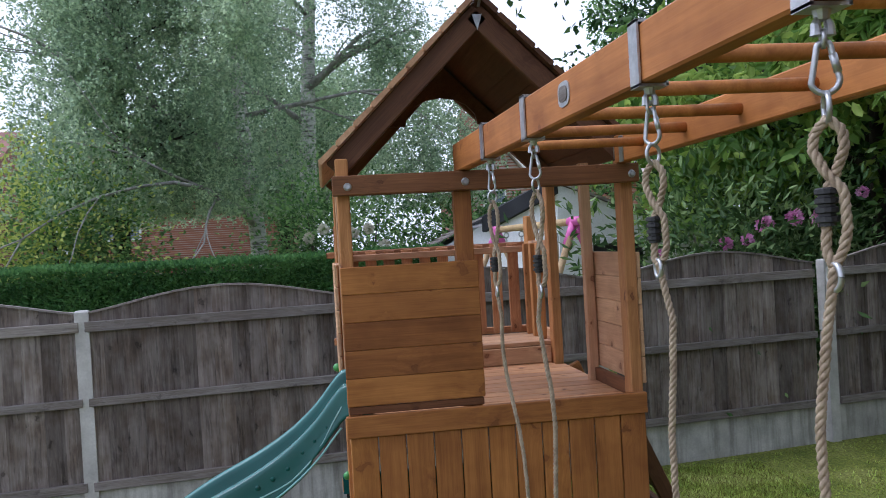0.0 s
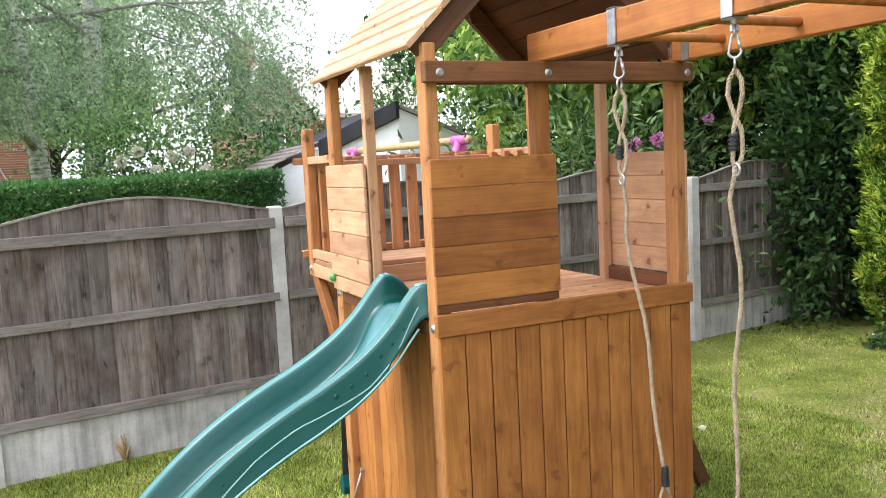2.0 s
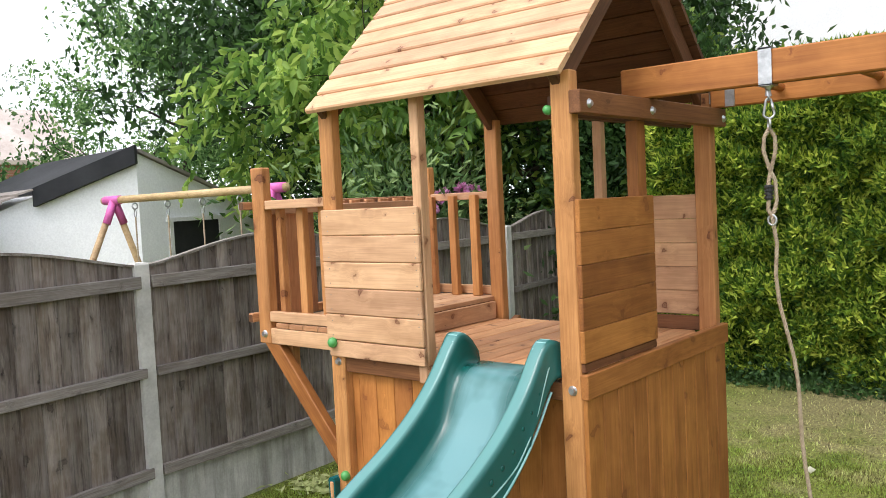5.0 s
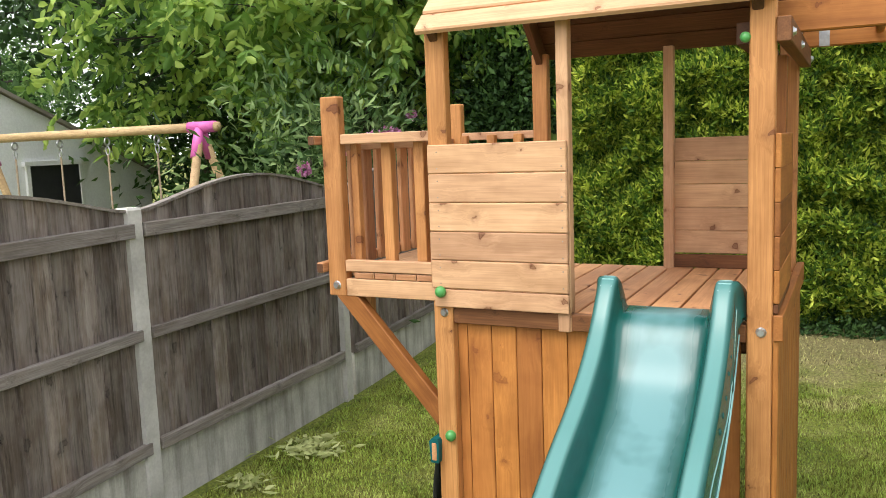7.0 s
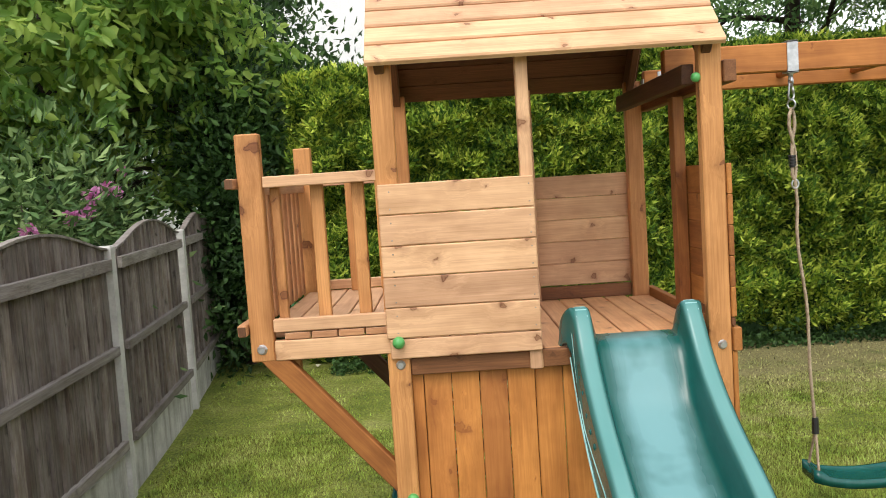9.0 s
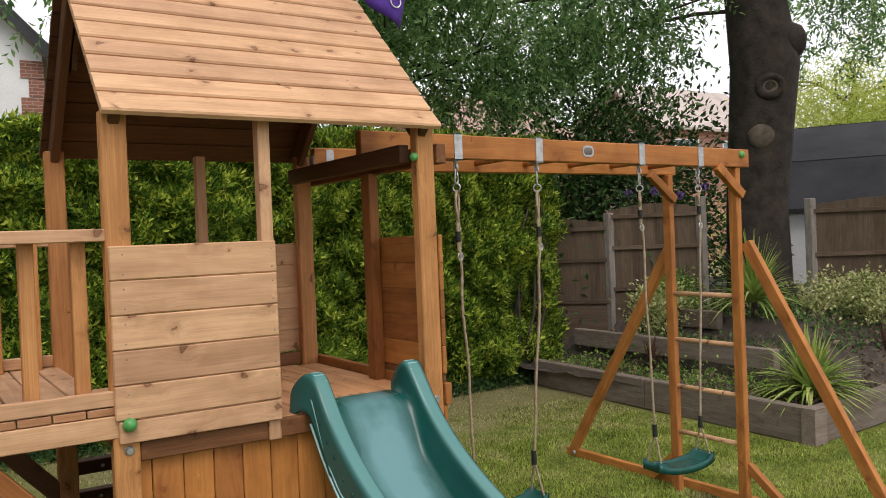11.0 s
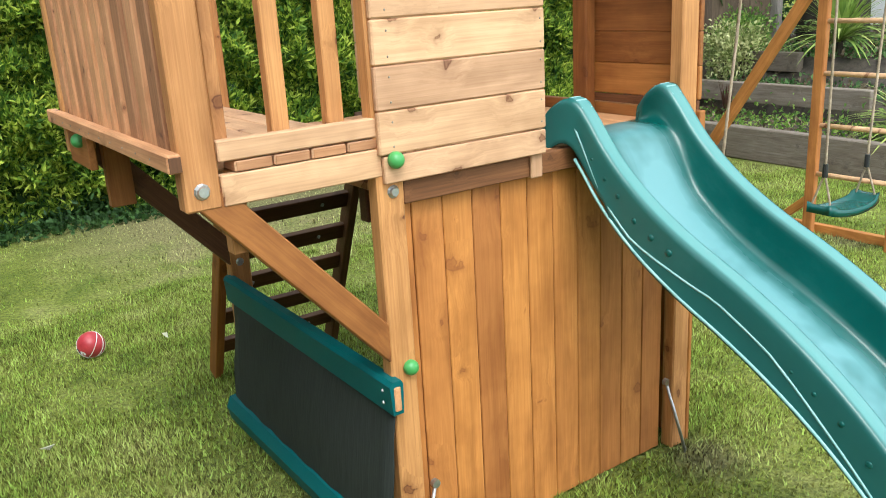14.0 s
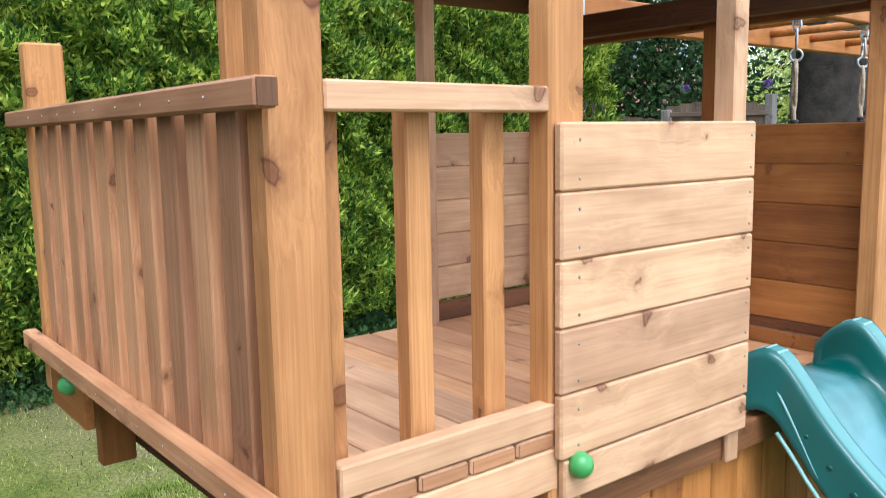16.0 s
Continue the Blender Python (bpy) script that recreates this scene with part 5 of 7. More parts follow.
# ---------- trees and shrubs ----------
def limb(shape, p, d, length, r, depth, rng, tips, droop=0.0, spread=0.7, seg=7):
    """A bent tapering limb that forks; collects tip places."""
    pts, q, v = [Vector(p)], Vector(p), Vector(d).normalized()
    n = 4
    for i in range(n):
        v = (v + Vector((rng.uniform(-1, 1), rng.uniform(-1, 1), rng.uniform(-1, 1))) * 0.16 + Vector((0, 0, -droop))).normalized()
        q = q + v * (length / n)
        pts.append(q.copy())
    shape.tube(pts, [r * (1 - 0.55 * i / n) for i in range(n + 1)], seg)
    tips += pts[2:]
    if depth:
        for k in range(rng.choice((2, 3, 3))):
            base = pts[rng.choice((2, 3, 4))]
            w = (v + Vector((rng.uniform(-1, 1), rng.uniform(-1, 1), rng.uniform(-0.5, 0.8))) * spread).normalized()
            limb(shape, base, w, length * rng.uniform(0.55, 0.8), r * 0.45, depth - 1, rng, tips, droop, spread, max(4, seg - 2))


def tree(name, label, at, height, lean, r, bark, leaf, seed, limbs, leaves, leaf_size, cloud, first=0.3, reach=0.45, droop=0.0, hang=0.0, depth=2, category="tree", extra=(), low=0.3, sprig=0, clear=0.0, spray=0, twig=None):
    rng = random.Random(seed)
    nr = np.random.default_rng(seed)
    top = thing(name, at, label, category)
    s, tips = Shape(), []
    n = 7
    pts = [Vector(at) + Vector((lean[0] * (i / n) ** 1.3 + rng.uniform(-0.05, 0.05) * i * r, lean[1] * (i / n) ** 1.3 + rng.uniform(-0.05, 0.05) * i * r, height * i / n)) for i in range(n + 1)]
    s.tube(pts, [r * (1.25 if i == 0 else 1 - 0.8 * i / n) for i in range(n + 1)], 12)
    if twig:
        s.put("trunk", bark, top, smooth=True)
        s = Shape()
    for k in range(limbs):
        f = first + (0.97 - first) * (k + rng.random() * 0.6) / limbs
        i = min(int(f * n), n - 1)
        p = pts[i].lerp(pts[i + 1], f * n - i)
        a = k * 2.4 + rng.uniform(-0.5, 0.5)
        d = Vector((math.cos(a), math.sin(a), rng.uniform(0.15, 0.9)))
        limb(s, p, d, height * reach * (1.15 - 0.6 * f) * rng.uniform(0.75, 1.1), r * (0.40 - 0.24 * f), depth, rng, tips, droop)
    for p, d, length, rad in extra:
        limb(s, p, Vector(d), length, rad, depth, rng, tips, droop)
    s.put("branches" if twig else "trunk", twig or bark, top, smooth=True)
    tips = np.array([tuple(t) for t in tips])
    pick = nr.integers(0, len(tips), leaves)
    # leaves gather into small bunches round the tips
    bunch = nr.integers(0, 3 if spray else 7, leaves)
    off = nr.normal(size=(len(tips), 7, 3)) * cloud
    c = tips[pick] + off[pick, bunch] + nr.normal(size=(leaves, 3)) * cloud * 0.18
    if hang:
        c[:, 2] -= nr.exponential(hang, leaves)
    aim = nr.normal(size=(leaves, 3)) + (0, 0, -0.9 if droop or hang else -0.35)
    if sprig:
        c = np.repeat(c[::sprig], sprig, axis=0) + nr.normal(size=(len(c[::sprig]) * sprig, 3)) * 0.045
        out = np.repeat(nr.normal(size=(len(c) // sprig, 3)), sprig, axis=0) * 0.35
        aim = out + nr.normal(size=c.shape) * (0.75, 0.75, 0.35) + (0, 0, -0.75)
    if spray:
        # leaves set alternately along short hanging twigs
        k = len(c) // spray
        root = c[:k]
        way = nr.normal(size=(k, 3)) * (0.8, 0.8, 0.35) + (root - np.array(at) - (0, 0, height * 0.55)) * (0.18, 0.18, 0.05) + (0, 0, -0.45)
        way /= np.linalg.norm(way, axis=1, keepdims=True)
        turn = np.cross(way, nr.normal(size=(k, 3)))
        turn /= np.linalg.norm(turn, axis=1, keepdims=True)
        step = np.tile(np.arange(spray), k)
        way, turn, root = np.repeat(way, spray, axis=0), np.repeat(turn, spray, axis=0), np.repeat(root, spray, axis=0)
        c = root + way * (step[:, None] * 0.042) + (0, 0, -0.0012) * (step[:, None] ** 2)
        aim = way * 0.55 + turn * np.where(step % 2, 1.0, -1.0)[:, None] * 0.8 + (0, 0, -0.45) + nr.normal(size=c.shape) * 0.22
    ok = c[:, 2] > at[2] + low
    if clear:
        # few leaves close to the stem, so that the bark shows
        line = np.array([tuple(p) for p in pts])
        sx, sy = np.interp(c[:, 2], line[:, 2], line[:, 0]), np.interp(c[:, 2], line[:, 2], line[:, 1])
        gap = np.hypot(c[:, 0] - sx, c[:, 1] - sy)
        ok &= (gap > clear) | (c[:, 2] > height * 0.62) | (nr.random(len(c)) < 0.12)
    c, aim = c[ok], aim[ok]
    m = len(c)
    me = leaf_mesh("crown", c, aim, nr.uniform(leaf_size[0], leaf_size[1], m), nr.uniform(leaf_size[0], leaf_size[1], m) * leaf_size[2], leaf, nr, oval=leaf is CHERRYLEAF)
    part("crown", me, leaf, top)
    return top


def shrub(name, label, at, size, n, leaf_size, leaf, seed, category="shrub", flowers=(), stems=6, lumps=26):
    """A bush: stems and leaves in bunches through an uneven egg-shaped body."""
    rng = np.random.default_rng(seed)
    top = thing(name, at, label, category)
    s = Shape()
    centre = np.array(at) + (0, 0, size[2] * 0.55)
    d = rand_dir(rng, lumps)
    hubs = centre + d * np.array(size) * (0.5 * rng.uniform(0.55, 1.0, (lumps, 1)))
    hubs[:, 2] = np.maximum(hubs[:, 2], at[2] + 0.05)
    for k in range(stems):
        e = hubs[k % lumps]
        mid = (np.array(at) * 0.5 + e * 0.5) + rng.normal(0, 0.05, 3) * size[0]
        s.tube([at, tuple(mid), tuple(e)], [0.02 * size[2] + 0.006, 0.014 * size[2] + 0.004, 0.004], 6)
    s.put("branchwork", TWIG, top, smooth=True)
    pick = rng.integers(0, lumps, n)
    spread = np.array(size) * 0.17
    c = hubs[pick] + rng.normal(size=(n, 3)) * spread
    c[:, 2] = np.maximum(c[:, 2], at[2] + 0.02)
    aim = (c - centre) / np.array(size) + rng.normal(size=(n, 3)) * 0.5
    me = leaf_mesh("foliage", c, aim, rng.uniform(leaf_size[0], leaf_size[1], n), rng.uniform(leaf_size[0], leaf_size[1], n) * leaf_size[2], leaf, rng)
    part("foliage", me, leaf, top)
    for fx, fy, fz, fr, fmat in flowers:
        m = 60
        dirs = rand_dir(rng, m)
        me = leaf_mesh("flower", np.array((fx, fy, fz)) + dirs * fr * 0.35, dirs, np.full(m, fr * 0.8), np.full(m, fr * 0.7), fmat, rng)
        part("flower", me, fmat, top, "round cluster of open petals")
    return top


# neighbour's side: clipped dark hedge
def dark_hedge():
    rng = np.random.default_rng(41)
    top = thing("neighbour_hedge", (-9.2, -5, 0), "long low clipped dark green hedge beyond the fence", "hedge")
    # plain dark box that stands for the hedge's shaded inside
    Shape().box((-10.2, -16, 0), (-8.95, 1.6, 1.62)).put("dark_core", DARKLEAF, top)
    n = 60000
    y = rng.uniform(-16, 1.7, n)
    z = rng.uniform(0.7, 1.75, n)
    lump = np.array([noise.noise((a * 1.2, b * 2.0, 0)) * 0.08 for a, b in zip(y, z)])
    at = np.stack([-8.85 + lump - rng.exponential(0.05, n), y, z], 1)
    aim = np.stack([0.6 + rng.normal(0, 0.4, n), rng.normal(0, 0.5, n), 0.4 + rng.normal(0, 0.5, n)], 1)
    m = 26000
    yt, xt = rng.uniform(-16, 1.7, m), rng.uniform(-10.2, -8.8, m)
    at2 = np.stack([xt, yt, 1.74 + np.array([noise.noise((a * 0.9, b, 3.0)) * 0.05 for a, b in zip(yt, xt)]) + rng.normal(0, 0.02, m)], 1)
    aim2 = np.stack([rng.normal(0, 0.5, m), rng.normal(0, 0.5, m), np.abs(rng.normal(0.8, 0.3, m))], 1)
    at, aim = np.concatenate([at, at2]), np.concatenate([aim, aim2])
    k = len(at)
    part("foliage", leaf_mesh("foliage", at, aim, rng.uniform(0.05, 0.10, k), rng.uniform(0.025, 0.045, k), DARKHEDGE, rng), DARKHEDGE, top)


dark_hedge()

# birches beyond the hedge
tree("silver_birch", "tall silver birch with pale bark and drooping fine leaves", (-16.6, -0.50, 0), 13.5, (1.0, 0.9), 0.25, BIRCHBARK, BIRCHLEAF, 5, 12, 115000, (0.055, 0.092, 0.62), 0.40, 0.20, 0.172, 0.05, 0.75, low=2.6, sprig=5, clear=1.5, twig=BIRCHTWIG, extra=(((-16.2, -0.22, 5.6), (0.1, 0.85, 0.7), 1.9, 0.11), ((-16.4, -0.45, 3.0), (0.2, 1.0, 0.28), 2.6, 0.07)))
tree("silver_birch", "silver birch with a forked grey trunk and hanging twigs", (-15.4, -1.38, 0), 11.5, (0.4, -0.8), 0.22, BIRCHBARK, BIRCHLEAF, 9, 11, 100000, (0.055, 0.092, 0.62), 0.42, 0.20, 0.28, 0.05, 0.75, low=2.6, sprig=5, clear=1.5, twig=BIRCHTWIG, extra=(((-15.3, -1.48, 3.6), (0.2, -0.7, 0.6), 3.2, 0.10),))
tree("garden_tree", "large dense grey-green tree beyond the hedge", (-14.0, -4.05, 0), 9.5, (0.2, 0.3), 0.20, BARK, BIRCHLEAF, 14, 18, 98000, (0.058, 0.098, 0.6), 0.40, 0.24, 0.150, 0.04, 0.5, low=2.7, sprig=5)
tree("garden_tree", "dense dull green tree far behind the birches", (-21.5, -1.2, 0), 6.6, (0.2, 0.2), 0.2, BARK, BIRCHLEAF, 15, 17, 38000, (0.10, 0.17, 0.6), 0.50, 0.30, 0.34, 0.03, 0.3, low=3.0)
shrub("garden_shrub", "yellow-green garden shrub behind the clipped hedge", (-11.6, -6.0, 0), (2.2, 4.2, 3.6), 9000, (0.07, 0.13, 0.5), LIMELEAF, 51)
shrub("garden_shrub", "mixed green shrub behind the clipped hedge", (-12.0, -4.3, 0), (2.0, 2.4, 3.2), 8000, (0.07, 0.14, 0.5), ASHLEAF, 52)
shrub("flowering_shrub", "green shrub with cream flower heads behind the hedge", (-11.4, 0.2, 0), (1.6, 2.4, 2.7), 7000, (0.06, 0.12, 0.5), ASHLEAF, 53,
      flowers=[(-10.7, -0.3 + 0.25 * i, 2.05 + 0.18 * math.sin(i * 2.2), 0.10, WHITEPETAL) for i in range(6)])
shrub("garden_shrub", "dense green shrubs beside the white garage", (-13.6, 3.0, 0), (3.0, 5.0, 2.5), 9000, (0.08, 0.16, 0.5), ASHLEAF, 54)

# broad-leaved trees beyond the fence corner
tree("broad_leaved_tree", "broad-leaved tree with bright green hanging leaves above the fence", (-5.35, 6.15, 0), 5.4, (0.5, -0.3), 0.13, BARK, CHERRYLEAF, 23, 17, 21000, (0.12, 0.20, 0.46), 0.30, 0.34, 0.35, 0.06, 0.10, low=1.75, spray=9)
tree("broad_leaved_tree", "broad-leaved tree with dark inner leaves", (-6.1, 9.0, 0), 6.2, (0.1, -0.2), 0.15, BARK, CHERRYLEAF, 29, 15, 17000, (0.12, 0.20, 0.46), 0.32, 0.14, 0.36, 0.06, 0.10, low=1.75, spray=9)
tree("broad_leaved_tree", "tall dark green tree behind the garden", (-9.5, 9.5, 0), 10.0, (0, 0), 0.25, BARK, DARKLEAF, 37, 14, 34000, (0.12, 0.22, 0.5), 0.5, 0.15, 0.36, 0.02, 0.2)
tree("broad_leaved_tree", "dark tree in the corner behind the conifer hedge", (-5.9, 9.9, 0), 6.5, (0, 0), 0.16, BARK, DARKLEAF, 43, 13, 24000, (0.12, 0.2, 0.5), 0.42, 0.1, 0.36, 0.02, 0.1)
shrub("corner_shrub", "dark evergreen shrub filling the garden corner", (-2.75, 7.25, 0), (1.9, 1.7, 3.0), 15000, (0.08, 0.14, 0.45), DARKLEAF, 57)
shrub("corner_shrub", "dark evergreen bush hanging over the end of the fence", (-3.15, 5.85, 0), (1.0, 1.3, 2.9), 9000, (0.07, 0.13, 0.45), DARKLEAF, 56)
shrub("corner_shrub", "dark leafy bush at the end of the fence", (-6.1, 6.7, 0), (2.2, 2.4, 3.6), 15000, (0.09, 0.16, 0.45), DARKLEAF, 58)
shrub("laurel_bush", "large green laurel bush beyond the fence", (-7.9, 6.9, 0), (3.2, 3.4, 5.0), 18000, (0.11, 0.18, 0.42), DARKLEAF, 60, lumps=40)
tree("broad_leaved_tree", "dense green tree behind the white garage", (-15.8, 8.9, 0), 6.2, (0, 0), 0.16, BARK, ASHLEAF, 38, 13, 20000, (0.10, 0.18, 0.5), 0.34, 0.12, 0.36, 0.02, 0.2)
shrub("rhododendron", "rhododendron bush with pink flower clusters over the fence", (-4.15, 3.75, 0), (1.2, 2.5, 2.15), 7000, (0.09, 0.15, 0.3), RHODOLEAF, 59,
      flowers=((-3.86, 3.92, 1.85, 0.085, PETAL), (-3.84, 4.20, 1.90, 0.080, PETAL), (-3.88, 3.54, 1.70, 0.065, PETAL), (-3.92, 4.50, 1.88, 0.085, PETAL), (-3.82, 3.72, 1.72, 0.06, PETAL), (-3.9, 2.90, 1.62, 0.065, PETAL), (-4.0, 5.00, 2.10, 0.06, PETAL)))


# ---------- neighbour's white garage and play swing ----------
def garage():
    top = thing("garage", (-9.2, 3.2, 0), "white rendered garage with weathered tiled roof and black bargeboard", "garage")
    a, c, b = Vector((-10.20, 1.48, 0)), Vector((-8.38, 3.30, 0)), Vector((-8.90, 6.10, 0))     # two walls that meet at the tall corner
    za, zc, zb = 1.60, 2.60, 1.56
    back = Vector((-3.2, 0.3, 0))
    u, w = (a - c).normalized(), (b - c).normalized()
    n, q = Vector((-u.y, u.x, 0)), Vector((w.y, -w.x, 0))
    Shape().prism([(c.x, c.y, 0), (a.x, a.y, 0), (a.x, a.y, za), (c.x, c.y, zc)], tuple(back)).put("wall", RENDER, top)
    Shape().prism([(b.x, b.y, 0), (c.x, c.y, 0), (c.x, c.y, zc), (b.x, b.y, zb)], tuple(back * 0.98)).put("wall", RENDER, top)
    rise = (za - zc) / (a - c).length
    # tiled slope in courses over the lower part of the first wall
    e0, e1, courses = 1.22, 2.92, 9
    for k in range(courses):
        d0, d1 = e0 + (e1 - e0) * k / courses, e0 + (e1 - e0) * (k + 1) / courses + 0.03
        p, r = c + u * d0 + n * 0.16, c + u * d1 + n * 0.16
        zp, zr = zc + rise * d0 + 0.05, zc + rise * d1 + 0.07
        Shape().prism([(p.x, p.y, zp), (r.x, r.y, zr), (r.x, r.y, zr + 0.03), (p.x, p.y, zp + 0.02)], tuple(back * 1.05)).put("tile_course", SLATE, top)
    s0, s1 = c - u * 0.02 - n * 0.0, c + u * 1.25
    # black bargeboard over the upper part
    Shape().prism([(s0.x, s0.y, zc - 0.14), (s0.x, s0.y, zc + 0.09), (s1.x, s1.y, zc + rise * 1.25 + 0.09), (s1.x, s1.y, zc + rise * 1.25 - 0.14)], tuple(n * 0.12)).put("bargeboard", FELT, top)
    f0, f1 = c + u * 0.0, c + u * 1.25
    Shape().prism([(f0.x, f0.y, zc + 0.02), (f1.x, f1.y, zc + rise * 1.25 + 0.02), (f1.x, f1.y, zc + rise * 1.25 + 0.08), (f0.x, f0.y, zc + 0.08)], tuple(back)).put("roof_slope", FELT, top)
    fall = (zb - zc) / (b - c).length
    g0, g1 = c + q * 0.06, c + w * ((b - c).length + 0.2) + q * 0.06
    zg = zc + fall * ((b - c).length + 0.2)
    Shape().prism([(g0.x, g0.y, zc + 0.005), (g0.x, g0.y, zc + 0.05), (g1.x, g1.y, zg + 0.05), (g1.x, g1.y, zg + 0.005)], tuple(back)).put("roof_slope", SLATE, top)
    # dark window with white lintel and frame in the shaded wall

    def on_wall(name, d0, d1, z0, z1, out, mat):
        p, r = c + w * d0, c + w * d1
        Shape().prism([(p.x, p.y, z0), (p.x, p.y, z1), (r.x, r.y, z1), (r.x, r.y, z0)], tuple(q * out)).put(name, mat, top)
    on_wall("window_opening", 0.52, 1.36, 0.85, 1.70, 0.012, DARK)
    on_wall("lintel", 0.42, 1.48, 1.70, 1.755, 0.05, WHITEPAINT)
    for d0, d1 in ((0.46, 0.52), (1.36, 1.42)):
        on_wall("window_frame", d0, d1, 0.85, 1.70, 0.03, WHITEPAINT)
    on_wall("window_sill", 0.42, 1.48, 0.79, 0.85, 0.05, WHITEPAINT)


garage()


def play_swing():
    a, b = Vector((-4.33, 2.33, 1.985)), Vector((-6.75, 2.00, 1.968))
    top = thing("garden_swing_set", (-5.3, 2.0, 0), "round pole swing set with pink plastic corner joints", "swing set")
    ax = (b - a).normalized()
    side = Vector((-ax.y, ax.x, 0))
    Shape().tube([a - ax * 0.05, b + ax * 0.05], 0.038, 12).put("top_bar", POLEWOOD, top, smooth=True)
    for e, inn in ((a, 1), (b, -1)):
        for k in (-1, 1):
            foot = Vector((e.x, e.y, 0)) + side * k * 0.85 - ax * inn * 0.05
            Shape().tube([foot, e + ax * inn * 0.12], 0.034, 12).put("leg", POLEWOOD, top, smooth=True)
            d = (foot - e).normalized()
            Shape().tube([e + ax * inn * 0.12, e + ax * inn * 0.12 + d * 0.26], [0.043, 0.040], 12).put("joint_sleeve", PINKPLASTIC, top, smooth=True)
        Shape().tube([e - ax * 0.02 if inn > 0 else e + ax * 0.02, e + ax * inn * 0.22], 0.046, 12).put("joint_sleeve", PINKPLASTIC, top, smooth=True)
    for f in (0.22, 0.42, 0.62, 0.82):
        p = a.lerp(b, f)
        s = Shape()
        ring(s, p - Vector((0, 0, 0.075)), 0.03, 0.008, tuple(side), (0, 0, 1))
        ring(s, p - Vector((0, 0, 0.15)), 0.018, 0.006, tuple(ax), (0, 0, 1), 2.0)
        s.put("hanger", METAL, top, smooth=True)
        Shape().tube([p - Vector((0, 0, 0.18)), p - Vector((0, 0, 1.40))], 0.008, 6).put("rope", ROPE, top)
    for f in (0.32, 0.72):
        p = a.lerp(b, f) - Vector((0, 0, 1.42))
        s = Shape().box((-0.24, -0.08, -0.02), (0.24, 0.08, 0.02))
        s.put("seat", PINKPLASTIC, top, m=Matrix.Translation(p) @ Matrix.Rotation(math.atan2(ax.y, ax.x), 4, "Z"))


play_swing()


# ---------- houses ----------
def window(parent, face_x=None, face_y=None, u0=0, u1=1, z0=0, z1=1, cols=2, rows=2, out=1):
    """A framed window on a wall that faces x or y: panes set in a frame with glazing bars and a sill."""
    def boxed(name, a0, a1, b0, b1, d0, d1, mat, par):
        if face_x is not None:
            lo, hi = (face_x + min(d0 * out, d1 * out), a0, b0), (face_x + max(d0 * out, d1 * out), a1, b1)
        else:
            lo, hi = (a0, face_y + min(d0 * out, d1 * out), b0), (a1, face_y + max(d0 * out, d1 * out), b1)
        return Shape().box(lo, hi).put(name, mat, par)
    holder = thing_part("window", parent, (face_x if face_x is not None else (u0 + u1) / 2, face_y if face_y is not None else (u0 + u1) / 2, (z0 + z1) / 2))
    boxed("pane", u0, u1, z0, z1, -0.02, 0.012, GLASS, holder)
    t = 0.07
    for a0, a1, b0, b1 in ((u0 - t, u1 + t, z1, z1 + t), (u0 - t, u0, z0, z1), (u1, u1 + t, z0, z1), (u0 - t, u1 + t, z0 - t, z0)):
        boxed("window_frame", a0, a1, b0, b1, -0.02, 0.045, WHITEPAINT, holder)
    for k in range(1, cols):
        c = u0 + (u1 - u0) * k / cols
        boxed("glazing_bar", c - 0.022, c + 0.022, z0, z1, 0.0, 0.035, WHITEPAINT, holder)
    for k in range(1, rows):
        c = z0 + (z1 - z0) * k / rows
        boxed("glazing_bar", u0, u1, c - 0.022, c + 0.022, 0.0, 0.03, WHITEPAINT, holder)
    return holder, boxed


